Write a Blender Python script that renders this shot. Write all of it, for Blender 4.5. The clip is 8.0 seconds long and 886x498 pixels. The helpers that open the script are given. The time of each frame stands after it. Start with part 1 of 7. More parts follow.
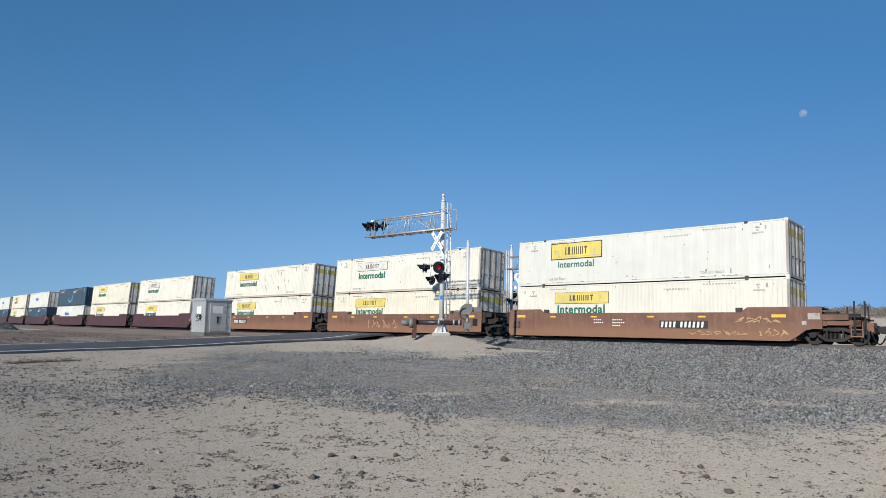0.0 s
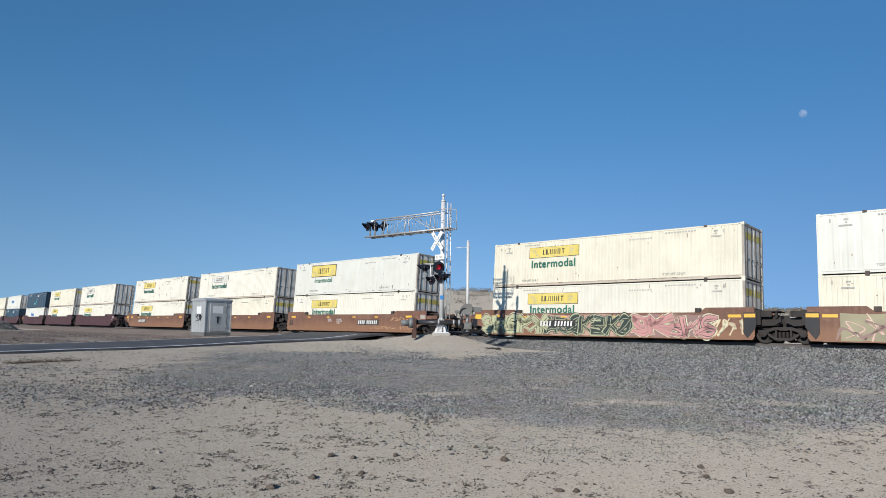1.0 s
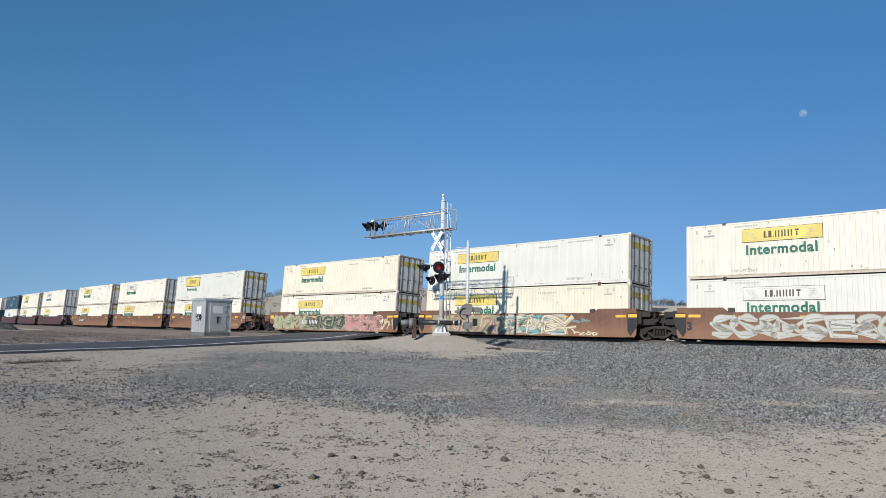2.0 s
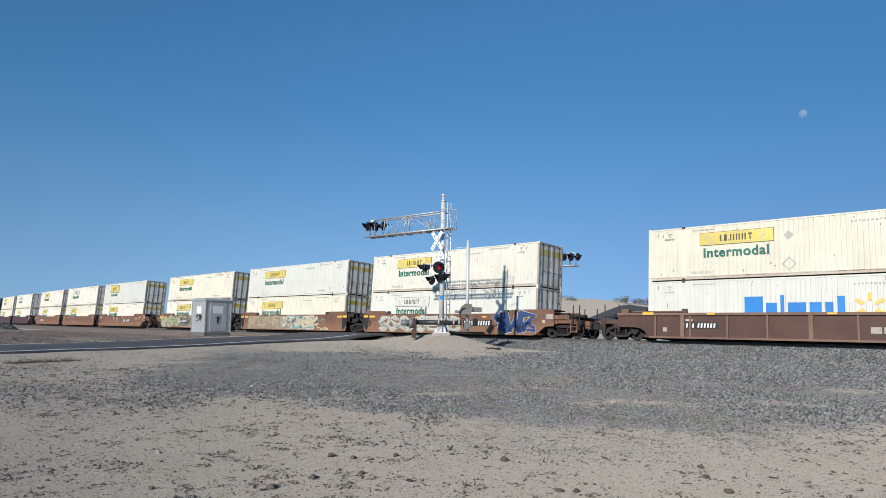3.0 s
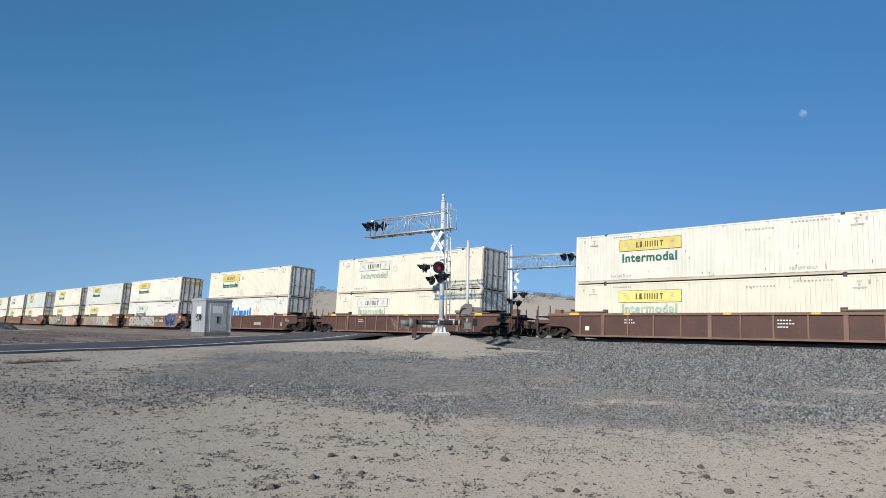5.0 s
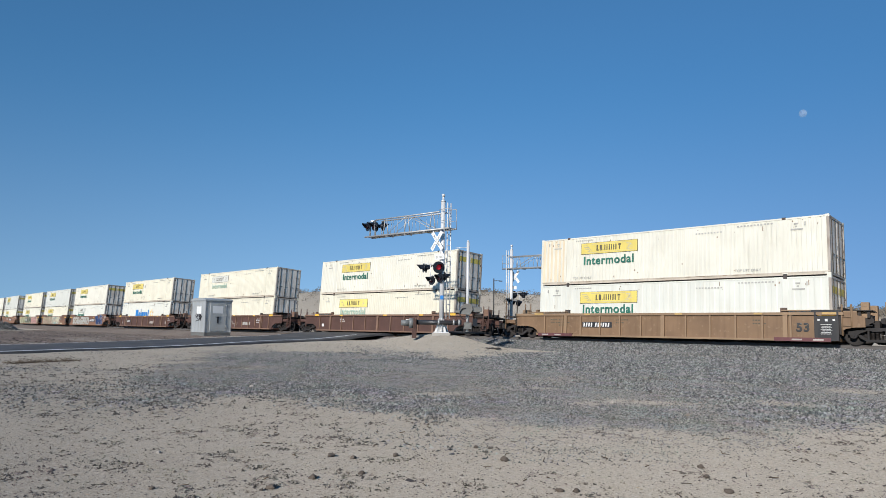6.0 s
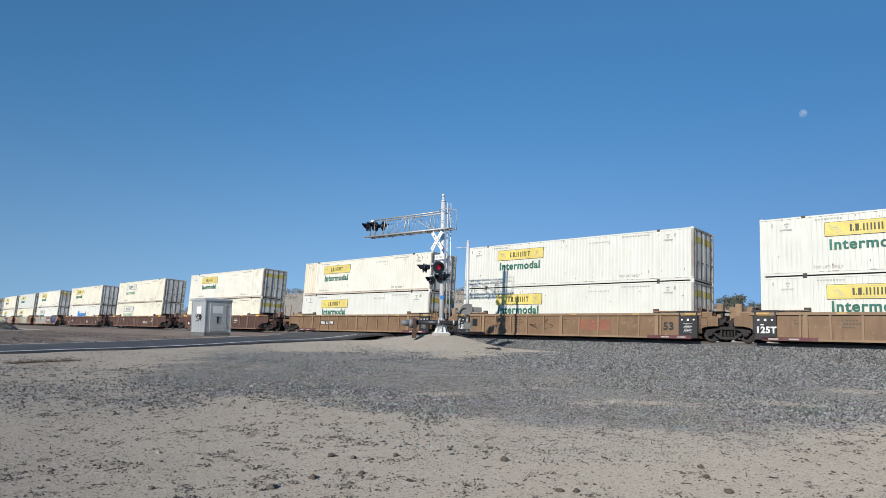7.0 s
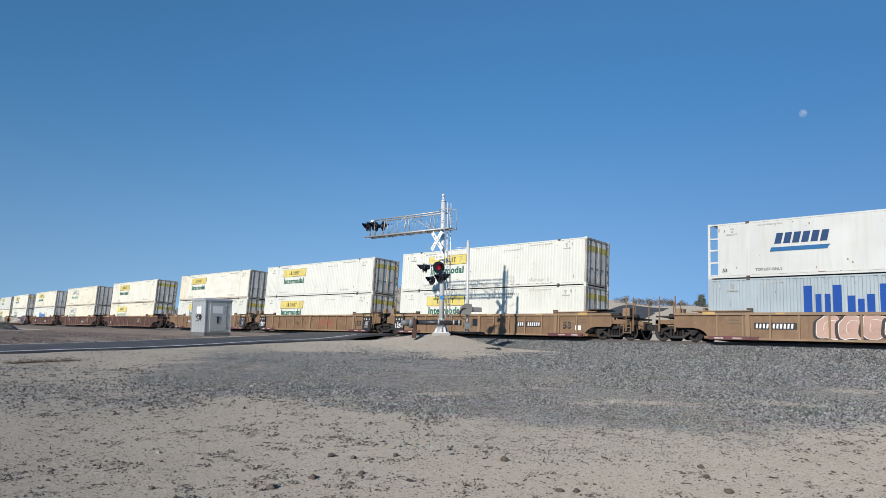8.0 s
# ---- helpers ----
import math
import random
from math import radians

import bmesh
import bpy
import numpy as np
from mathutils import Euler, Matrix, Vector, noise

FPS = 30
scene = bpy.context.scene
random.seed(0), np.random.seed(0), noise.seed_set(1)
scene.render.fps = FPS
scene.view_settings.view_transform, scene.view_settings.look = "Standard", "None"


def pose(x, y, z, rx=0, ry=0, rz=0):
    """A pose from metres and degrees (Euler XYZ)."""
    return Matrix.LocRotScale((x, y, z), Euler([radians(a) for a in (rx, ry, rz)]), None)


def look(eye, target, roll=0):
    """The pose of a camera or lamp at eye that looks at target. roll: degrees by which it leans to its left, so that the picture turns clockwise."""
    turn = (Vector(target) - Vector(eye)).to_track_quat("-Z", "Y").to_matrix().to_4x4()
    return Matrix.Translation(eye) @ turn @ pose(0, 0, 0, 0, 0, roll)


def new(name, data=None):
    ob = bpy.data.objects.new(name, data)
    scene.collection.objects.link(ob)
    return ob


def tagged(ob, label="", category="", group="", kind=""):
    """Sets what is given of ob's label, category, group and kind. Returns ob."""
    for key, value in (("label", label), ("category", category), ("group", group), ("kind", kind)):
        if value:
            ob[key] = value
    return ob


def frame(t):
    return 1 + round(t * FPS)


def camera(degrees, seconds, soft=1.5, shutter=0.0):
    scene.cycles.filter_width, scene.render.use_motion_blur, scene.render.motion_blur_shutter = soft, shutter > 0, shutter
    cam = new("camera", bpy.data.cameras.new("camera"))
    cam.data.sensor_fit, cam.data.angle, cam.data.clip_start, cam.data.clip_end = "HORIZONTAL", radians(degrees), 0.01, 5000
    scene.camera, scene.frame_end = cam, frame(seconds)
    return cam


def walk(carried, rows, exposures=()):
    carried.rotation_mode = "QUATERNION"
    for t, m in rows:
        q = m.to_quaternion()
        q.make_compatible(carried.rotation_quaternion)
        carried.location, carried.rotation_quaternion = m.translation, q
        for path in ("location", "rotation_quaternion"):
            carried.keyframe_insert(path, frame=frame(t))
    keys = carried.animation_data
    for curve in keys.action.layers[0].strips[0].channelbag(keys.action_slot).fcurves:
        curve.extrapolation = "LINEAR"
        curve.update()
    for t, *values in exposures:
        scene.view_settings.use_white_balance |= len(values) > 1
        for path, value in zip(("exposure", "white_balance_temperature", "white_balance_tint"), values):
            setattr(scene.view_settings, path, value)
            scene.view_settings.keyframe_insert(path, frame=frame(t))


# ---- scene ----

# ---------------------------------------------------------------- camera
EYE = (0.0, 0.0, 1.55)
VIEW = Matrix.Translation(EYE) @ pose(0, 0, 0, 0, 0, 43.118) @ pose(0, 0, 0, 96.014) @ pose(0, 0, 0, 0, 0, 0.90)
cam = camera(66.71, 8.0, soft=0.7)
walk(cam, [(0.0, VIEW), (8.0, VIEW)], exposures=[(0.0, 0.0), (8.0, 0.0)])

# ---------------------------------------------------------------- light
SUN_FROM = Vector((1.70, -7.90, 3.50)).normalized()
world = bpy.data.worlds.new("sky_world")
scene.world = world
world.use_nodes = True
wn = world.node_tree.nodes
sky = wn.new("ShaderNodeTexSky")
sky.sky_type = "NISHITA"
sky.sun_disc = False
sky.sun_elevation = math.asin(SUN_FROM.z)
sky.sun_rotation = math.atan2(SUN_FROM.x, SUN_FROM.y)
sky.altitude = 1200
sky.air_density = 0.85
sky.dust_density = 0.15
sky.ozone_density = 4.0
wn["Background"].inputs["Strength"].default_value = 0.108
# a dusty day: the pale rim of the sky is lifted out of sight, so the blue runs almost evenly down to the land
coords = wn.new("ShaderNodeTexCoord")
flat = wn.new("ShaderNodeVectorMath")
flat.operation = "MULTIPLY_ADD"
flat.inputs[1].default_value = (1, 1, 0.52)
# looked up a little higher towards +y: deepens the blue to fit the camera's right
split = wn.new("ShaderNodeSeparateXYZ")
ahead = wn.new("ShaderNodeMath")
ahead.operation = "MAXIMUM"
ahead.inputs[1].default_value = 0.0
deep = wn.new("ShaderNodeMath")
deep.operation = "POWER"
deep.inputs[1].default_value = 5.0
rise = wn.new("ShaderNodeMath")
rise.operation = "MULTIPLY_ADD"
rise.inputs[1].default_value = 0.10
rise.inputs[2].default_value = 0.105
lift = wn.new("ShaderNodeCombineXYZ")
world.node_tree.links.new(coords.outputs["Generated"], split.inputs[0])
world.node_tree.links.new(split.outputs["Y"], ahead.inputs[0])
world.node_tree.links.new(ahead.outputs[0], deep.inputs[0])
world.node_tree.links.new(deep.outputs[0], rise.inputs[0])
world.node_tree.links.new(rise.outputs[0], lift.inputs["Z"])
world.node_tree.links.new(lift.outputs[0], flat.inputs[2])
unit = wn.new("ShaderNodeVectorMath")
unit.operation = "NORMALIZE"
world.node_tree.links.new(coords.outputs["Generated"], flat.inputs[0])
world.node_tree.links.new(flat.outputs[0], unit.inputs[0])
world.node_tree.links.new(unit.outputs[0], sky.inputs["Vector"])
tint = wn.new("ShaderNodeMix")
tint.data_type, tint.blend_type = "RGBA", "MULTIPLY"
tint.inputs["Factor"].default_value = 1.0
# dust near the land, clean deep blue higher up
height = wn.new("ShaderNodeMapRange")
height.interpolation_type = "SMOOTHSTEP"
height.inputs["From Min"].default_value, height.inputs["From Max"].default_value = 0.0, 0.36
haze = wn.new("ShaderNodeMix")
haze.data_type = "RGBA"
haze.inputs["A"].default_value = (0.99, 1.035, 1.00, 1)
haze.inputs["B"].default_value = (0.55, 0.93, 1.01, 1)
world.node_tree.links.new(split.outputs["Z"], height.inputs["Value"])
world.node_tree.links.new(height.outputs[0], haze.inputs["Factor"])
world.node_tree.links.new(haze.outputs["Result"], tint.inputs["B"])
world.node_tree.links.new(sky.outputs["Color"], tint.inputs["A"])
world.node_tree.links.new(tint.outputs["Result"], wn["Background"].inputs["Color"])
sun_data = bpy.data.lights.new("sun", "SUN")
sun_data.energy = 4.55
sun_data.angle = radians(0.85)
sun_data.color = (1.0, 0.945, 0.87)
sun = new("sun", sun_data)
sun.matrix_world = look(SUN_FROM * 50, (0, 0, 0))


# ---------------------------------------------------------------- materials
def mat(name, col, rough=0.7, metal=0.0, var=0.25, scale=6.0, streak=0.0, dirt=(0.10, 0.07, 0.05), dirty=0.0,
        bump=0.0, glow=0.0, fine=40.0, worn=None, wear=0.0, dust=None):
    """A painted or bare surface: coarse and fine tone changes, hanging streaks, dirt patches, chipped wear."""
    m = bpy.data.materials.new(name)
    m.use_nodes = True
    nt = m.node_tree
    n, l = nt.nodes, nt.links
    b = n["Principled BSDF"]
    b.inputs["Roughness"].default_value = rough
    b.inputs["Metallic"].default_value = metal
    tc = n.new("ShaderNodeTexCoord")
    info = n.new("ShaderNodeObjectInfo")
    mul = n.new("ShaderNodeVectorMath")
    mul.operation = "MULTIPLY_ADD"
    mul.inputs[1].default_value = (1, 1, 1)
    rnd = n.new("ShaderNodeMath")
    rnd.operation = "MULTIPLY"
    rnd.inputs[1].default_value = 37.0
    l.new(info.outputs["Random"], rnd.inputs[0])
    l.new(tc.outputs["Object"], mul.inputs[0])
    l.new(rnd.outputs[0], mul.inputs[2])

    def noise_node(sc, detail, stretch=(1, 1, 1)):
        mp = n.new("ShaderNodeMapping")
        mp.inputs["Scale"].default_value = stretch
        t = n.new("ShaderNodeTexNoise")
        t.inputs["Scale"].default_value = sc
        t.inputs["Detail"].default_value = detail
        l.new(mul.outputs[0], mp.inputs["Vector"])
        l.new(mp.outputs[0], t.inputs["Vector"])
        return t.outputs["Fac"]

    def ramp(src, lo, hi, top):
        r = n.new("ShaderNodeMapRange")
        r.inputs["From Min"].default_value = lo
        r.inputs["From Max"].default_value = hi
        r.inputs["To Max"].default_value = top
        l.new(src, r.inputs["Value"])
        return r.outputs[0]

    def mix(fac, a, c, mode="MIX"):
        x = n.new("ShaderNodeMix")
        x.data_type = "RGBA"
        x.blend_type = mode
        if isinstance(fac, float):
            x.inputs["Factor"].default_value = fac
        else:
            l.new(fac, x.inputs["Factor"])
        for sock, v in ((x.inputs["A"], a), (x.inputs["B"], c)):
            if isinstance(v, tuple):
                sock.default_value = (*v, 1)
            else:
                l.new(v, sock)
        return x.outputs["Result"]

    lo = tuple(c * (1 - var) for c in col)
    hi = tuple(min(1, c * (1 + var * 0.6)) for c in col)
    c = mix(ramp(noise_node(scale * 0.12, 3), 0.35, 0.65, 1.0), lo, hi)
    c = mix(ramp(noise_node(fine, 4), 0.3, 0.7, 0.5), c, col)
    if streak:
        c = mix(ramp(noise_node(2.2, 5, (2.5, 2.5, 0.18)), 0.5, 0.75, streak), c, dirt)
    if dirty:
        c = mix(ramp(noise_node(0.9, 6), 0.5, 0.72, dirty), c, dirt)
    if wear:
        c = mix(ramp(noise_node(5.0, 8), 0.60, 0.66, wear), c, worn)
    if dust:
        sep = n.new("ShaderNodeSeparateXYZ")
        l.new(tc.outputs["Object"], sep.inputs[0])
        edge = n.new("ShaderNodeMath")
        edge.operation = "MULTIPLY_ADD"
        edge.inputs[1].default_value = 0.9
        l.new(noise_node(1.2, 6, (0.35, 1, 1)), edge.inputs[0])
        l.new(sep.outputs["Z"], edge.inputs[2])
        c = mix(ramp(edge.outputs[0], 1.62, 1.02, 0.75), c, dust)
    l.new(c, b.inputs["Base Color"])
    if bump:
        bp = n.new("ShaderNodeBump")
        bp.inputs["Strength"].default_value = bump
        bp.inputs["Distance"].default_value = 0.02
        l.new(noise_node(fine * 0.6, 5), bp.inputs["Height"])
        l.new(bp.outputs[0], b.inputs["Normal"])
    if glow:
        b.inputs["Emission Color"].default_value = (*col, 1)
        b.inputs["Emission Strength"].default_value = glow
    return m


GRIME = (0.16, 0.11, 0.07)
RUST = (0.20, 0.085, 0.035)
M = {
    "white": mat("white_paint", (0.662, 0.660, 0.588), 0.5, var=0.06, streak=0.20, dirt=(0.45, 0.38, 0.28), dirty=0.08),
    "cream": mat("cream_paint", (0.706, 0.666, 0.535), 0.5, var=0.08, streak=0.24, dirt=(0.44, 0.37, 0.25), dirty=0.12),
    "ivory": mat("ivory_paint", (0.706, 0.679, 0.578), 0.5, var=0.08, streak=0.22, dirt=(0.44, 0.38, 0.27), dirty=0.10),
    "chalk": mat("chalky_white_paint", (0.56, 0.565, 0.53), 0.5, var=0.07, streak=0.25, dirt=(0.42, 0.37, 0.28), dirty=0.12),
    "patch": mat("tan_patch_paint", (0.74, 0.62, 0.44), 0.55, var=0.10, streak=0.35, dirt=(0.34, 0.22, 0.12)),
    "navy": mat("navy_paint", (0.022, 0.055, 0.085), 0.4, var=0.2, streak=0.15, dirt=(0.12, 0.13, 0.14)),
    "paleblue": mat("pale_blue_paint", (0.34, 0.395, 0.42), 0.55, var=0.10, streak=0.3, dirt=(0.35, 0.32, 0.28)),
    # tan of the bottom rail, darkened in place of its step's shadow line
    "sill": mat("shaded_tan_rail_paint", (0.54, 0.475, 0.385), 0.6, var=0.12, streak=0.4, dirt=(0.30, 0.21, 0.14), dirty=0.3),
    # rusty frame paint, with the shading along its header put into the colour
    "doorframe": mat("shaded_rusty_frame_paint", (0.40, 0.36, 0.31), 0.6, var=0.3, streak=0.5, dirt=(0.12, 0.07, 0.045), dirty=0.4),
    "scuff": mat("rust_scuff", (0.30, 0.22, 0.16), 0.8, var=0.5),
    "casting": mat("dark_corner_casting", (0.06, 0.05, 0.045), 0.7, var=0.4, dirty=0.5, dirt=RUST),
    "door": mat("grey_door_paint", (0.78, 0.73, 0.65), 0.6, var=0.15, streak=0.45, dirt=(0.26, 0.20, 0.14), dirty=0.4),
    "rod": mat("grimy_lock_rod", (0.075, 0.065, 0.055), 0.6, metal=0.2, var=0.3, dirty=0.4, dirt=GRIME),
    "yellow": mat("yellow_panel", (0.72, 0.575, 0.14), 0.5, var=0.16, streak=0.35, dirt=(0.5, 0.36, 0.12)),
    "paleyellow": mat("faded_yellow_panel", (0.80, 0.66, 0.18), 0.5, var=0.10, streak=0.15, dirt=(0.6, 0.5, 0.3)),
    "dooryellow": mat("grimy_yellow_panel", (0.62, 0.50, 0.10), 0.6, var=0.3, streak=0.5, dirt=(0.2, 0.17, 0.12), wear=0.5, worn=(0.45, 0.43, 0.38)),
    "ink": mat("black_print", (0.035, 0.035, 0.035), 0.6, var=0.3, wear=0.35, worn=(0.3, 0.28, 0.22)),
    "panelink": mat("faded_dark_print", (0.085, 0.075, 0.05), 0.6, var=0.3, wear=0.4, worn=(0.32, 0.26, 0.12)),
    "greyprint": mat("weathered_black_print", (0.16, 0.16, 0.16), 0.6, var=0.4),
    "greyink": mat("grey_print", (0.42, 0.41, 0.37), 0.6, var=0.3),
    "greenink": mat("green_print", (0.02, 0.15, 0.105), 0.55, var=0.3, wear=0.10, worn=(0.25, 0.4, 0.33)),
    "palegreen": mat("faded_green_print", (0.36, 0.50, 0.40), 0.6, var=0.2, wear=0.6, worn=(0.75, 0.74, 0.66)),
    "blue": mat("blue_print", (0.018, 0.20, 0.55), 0.5, var=0.12),
    "stripeblue": mat("teal_blue_print", (0.01, 0.11, 0.27), 0.7, var=0.12),
    "gpeach": mat("dusty_peach_spray_paint", (0.46, 0.30, 0.235), 0.7, var=0.15, wear=0.3, worn=(0.30, 0.18, 0.12)),
    "navyink": mat("navy_print", (0.004, 0.040, 0.125), 0.7, var=0.12),
    "deepblue": mat("deep_blue_print", (0.002, 0.058, 0.29), 0.8, var=0.12),
    "spark": mat("golden_print", (0.85, 0.52, 0.12), 0.5, var=0.1),
    "teal": mat("teal_print", (0.10, 0.48, 0.60), 0.5, var=0.1),
    "whiteink": mat("white_print", (0.72, 0.71, 0.68), 0.6, var=0.12, wear=0.3, worn=(0.4, 0.36, 0.3)),
    "brown": mat("brown_steel_paint", (0.160, 0.078, 0.052), 0.7, var=0.22, streak=0.45, dirt=(0.25, 0.145, 0.09), dirty=0.40,
                 bump=0.1, wear=0.25, worn=(0.30, 0.18, 0.11), dust=(0.25, 0.130, 0.072)),
    "maroon": mat("maroon_steel_paint", (0.078, 0.036, 0.038), 0.65, var=0.22, streak=0.35, dirt=(0.07, 0.03, 0.025), dirty=0.3, bump=0.1),
    "umber": mat("dark_brown_steel_paint", (0.092, 0.045, 0.034), 0.7, var=0.25, streak=0.45, dirt=(0.075, 0.04, 0.03), dirty=0.35,
                 bump=0.1, wear=0.08, worn=(0.27, 0.17, 0.11)),
    # lighter than the side sheets: the ribs' edge highlights put into the paint
    "umberrib": mat("highlit_brown_rib_paint", (0.20, 0.118, 0.08), 0.7, var=0.3, streak=0.4, dirt=(0.15, 0.08, 0.05)),
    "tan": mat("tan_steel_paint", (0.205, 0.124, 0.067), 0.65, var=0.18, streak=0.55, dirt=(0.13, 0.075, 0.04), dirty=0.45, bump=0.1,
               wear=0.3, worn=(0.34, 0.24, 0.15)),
    # a paler tan than the side sheets, so the ribs stand out
    "tanrib": mat("pale_tan_rib_paint", (0.262, 0.172, 0.10), 0.65, var=0.2, streak=0.3, dirt=(0.22, 0.12, 0.06)),
    "redmark": mat("faded_red_print", (0.25, 0.095, 0.055), 0.6, var=0.25, wear=0.5, worn=(0.40, 0.22, 0.09)),
    "blackpanel": mat("black_steel_panel", (0.022, 0.022, 0.024), 0.6, var=0.3, streak=0.3, dirt=(0.09, 0.06, 0.04)),
    "iron": mat("grimy_running_gear", (0.026, 0.022, 0.021), 0.75, metal=0.1, var=0.45, dirty=0.4, dirt=(0.06, 0.042, 0.03), bump=0.3),
    "alu": mat("aluminium_mast", (0.74, 0.74, 0.73), 0.45, metal=0.25, var=0.08, streak=0.15, dirt=(0.45, 0.42, 0.38)),
    "galv": mat("galvanised_steel", (0.46, 0.46, 0.45), 0.5, metal=0.4, var=0.15, dirty=0.2, dirt=(0.3, 0.28, 0.25)),
    "black": mat("matt_black_paint", (0.012, 0.014, 0.02), 0.4, var=0.3),
    "lens": mat("red_signal_lens", (0.75, 0.03, 0.05), 0.25, var=0.05, glow=0.2),
    "dimlens": mat("dark_red_signal_lens", (0.022, 0.004, 0.008), 0.2, var=0.1),
    "sign": mat("white_sign_sheet", (0.80, 0.80, 0.78), 0.4, var=0.05),
    "casegrey": mat("grey_aluminium_case", (0.50, 0.51, 0.50), 0.42, metal=0.35, var=0.10, streak=0.25, dirt=(0.24, 0.22, 0.2)),
    "mech": mat("weathered_grey_casting", (0.19, 0.19, 0.178), 0.6, metal=0.2, var=0.3, dirty=0.3, dirt=GRIME),
    "rustplate": mat("rusted_plate", (0.095, 0.05, 0.038), 0.85, var=0.35, dirty=0.5, dirt=(0.07, 0.04, 0.03), bump=0.4),
    "tube": mat("dark_tube_paint", (0.045, 0.047, 0.052), 0.35, metal=0.3, var=0.3, dirty=0.3, dirt=GRIME),
    "darkcast": mat("grey_casting", (0.22, 0.23, 0.23), 0.6, metal=0.2, var=0.3, dirty=0.3, dirt=GRIME),
    "concrete": mat("concrete", (0.42, 0.39, 0.35), 0.9, var=0.2, bump=0.3),
    "railsteel": mat("rail_steel", (0.125, 0.114, 0.108), 0.7, metal=0.15, var=0.3, dirty=0.4, dirt=(0.07, 0.045, 0.03)),
    "tie": mat("weathered_timber_tie", (0.10, 0.08, 0.065), 0.9, var=0.35, bump=0.4),
    "bark": mat("bark", (0.11, 0.085, 0.06), 0.9, var=0.3, bump=0.5),
    # dusty green, lightened and greyed to carry the haze over the far trees
    "leaf": mat("hazed_dusty_leaves", (0.12, 0.132, 0.10), 0.8, var=0.45, scale=20),
    "dryleaf": mat("dry_desert_twigs", (0.19, 0.165, 0.13), 0.9, var=0.45, scale=20),
    "rock": mat("brown_clod", (0.12, 0.095, 0.075), 0.95, var=0.45, bump=0.4),
    "palestone": mat("pale_stone", (0.40, 0.36, 0.31), 0.9, var=0.25, bump=0.4),
    "deadwood": mat("dead_stems", (0.13, 0.095, 0.065), 0.95, var=0.4),
    "line": mat("worn_white_road_line", (0.78, 0.79, 0.80), 0.85, var=0.15, wear=0.15, worn=(0.2, 0.19, 0.18)),
    "bark_pole": mat("dark_pole_paint", (0.05, 0.045, 0.04), 0.7, var=0.3),
    "gcream": mat("cream_spray_paint", (0.62, 0.57, 0.40), 0.6, var=0.12, wear=0.15, worn=(0.4, 0.34, 0.22)),
    "gsage": mat("sage_spray_paint", (0.43, 0.44, 0.27), 0.6, var=0.16, wear=0.15, worn=(0.3, 0.28, 0.18)),
    "gdark": mat("dark_green_spray_paint", (0.035, 0.055, 0.05), 0.6, var=0.3),
    "gpink": mat("pink_spray_paint", (0.52, 0.26, 0.24), 0.6, var=0.15, wear=0.1, worn=(0.3, 0.15, 0.1)),
    "golive": mat("olive_spray_paint", (0.30, 0.27, 0.17), 0.6, var=0.2),
    "gmauve": mat("mauve_spray_paint", (0.27, 0.17, 0.15), 0.6, var=0.2),
    "gsilver": mat("silver_spray_paint", (0.45, 0.45, 0.42), 0.5, var=0.15, wear=0.3, worn=(0.3, 0.2, 0.14)),
    "gteal": mat("teal_spray_paint", (0.16, 0.36, 0.36), 0.6, var=0.2),
    "gblue": mat("blue_spray_paint", (0.03, 0.07, 0.20), 0.6, var=0.2),
    "gblack": mat("black_spray_paint", (0.03, 0.025, 0.025), 0.6, var=0.2),
    "gorange": mat("pale_orange_spray_paint", (0.50, 0.30, 0.16), 0.6, var=0.2, wear=0.4, worn=(0.25, 0.11, 0.05)),
    "footstrip": mat("maroon_foot_paint", (0.12, 0.04, 0.045), 0.7, var=0.25, streak=0.3, dirt=GRIME),
    "palegrey": mat("chalky_grey_print", (0.42, 0.38, 0.34), 0.7, var=0.25, wear=0.6, worn=(0.2, 0.11, 0.08)),
    "fadedreflector": mat("faded_yellow_reflector", (0.46, 0.30, 0.11), 0.6, var=0.25, wear=0.4, worn=(0.30, 0.19, 0.10)),
    "reflector": mat("yellow_reflector", (0.78, 0.45, 0.06), 0.5, var=0.15, wear=0.2, worn=(0.4, 0.25, 0.1)),
}


# ---------------------------------------------------------------- mesh helpers
def box(bm, x0, x1, y0, y1, z0, z1):
    v = [bm.verts.new(p) for p in ((x0, y0, z0), (x1, y0, z0), (x1, y1, z0), (x0, y1, z0),
                                   (x0, y0, z1), (x1, y0, z1), (x1, y1, z1), (x0, y1, z1))]
    for f in ((3, 2, 1, 0), (4, 5, 6, 7), (0, 1, 5, 4), (1, 2, 6, 5), (2, 3, 7, 6), (3, 0, 4, 7)):
        bm.faces.new([v[i] for i in f])


def rod(bm, a, b, r, n=8, r2=None):
    """A round bar from a to b."""
    a, b = Vector(a), Vector(b)
    r2 = r if r2 is None else r2
    q = (b - a).to_track_quat("Z", "Y")
    ring = [[bm.verts.new(p + q @ Vector((rr * math.cos(i * math.tau / n), rr * math.sin(i * math.tau / n), 0))) for i in range(n)]
            for p, rr in ((a, r), (b, r2))]
    for i in range(n):
        bm.faces.new((ring[0][i], ring[0][(i + 1) % n], ring[1][(i + 1) % n], ring[1][i])).smooth = True
    bm.faces.new(ring[0][::-1])
    bm.faces.new(ring[1])


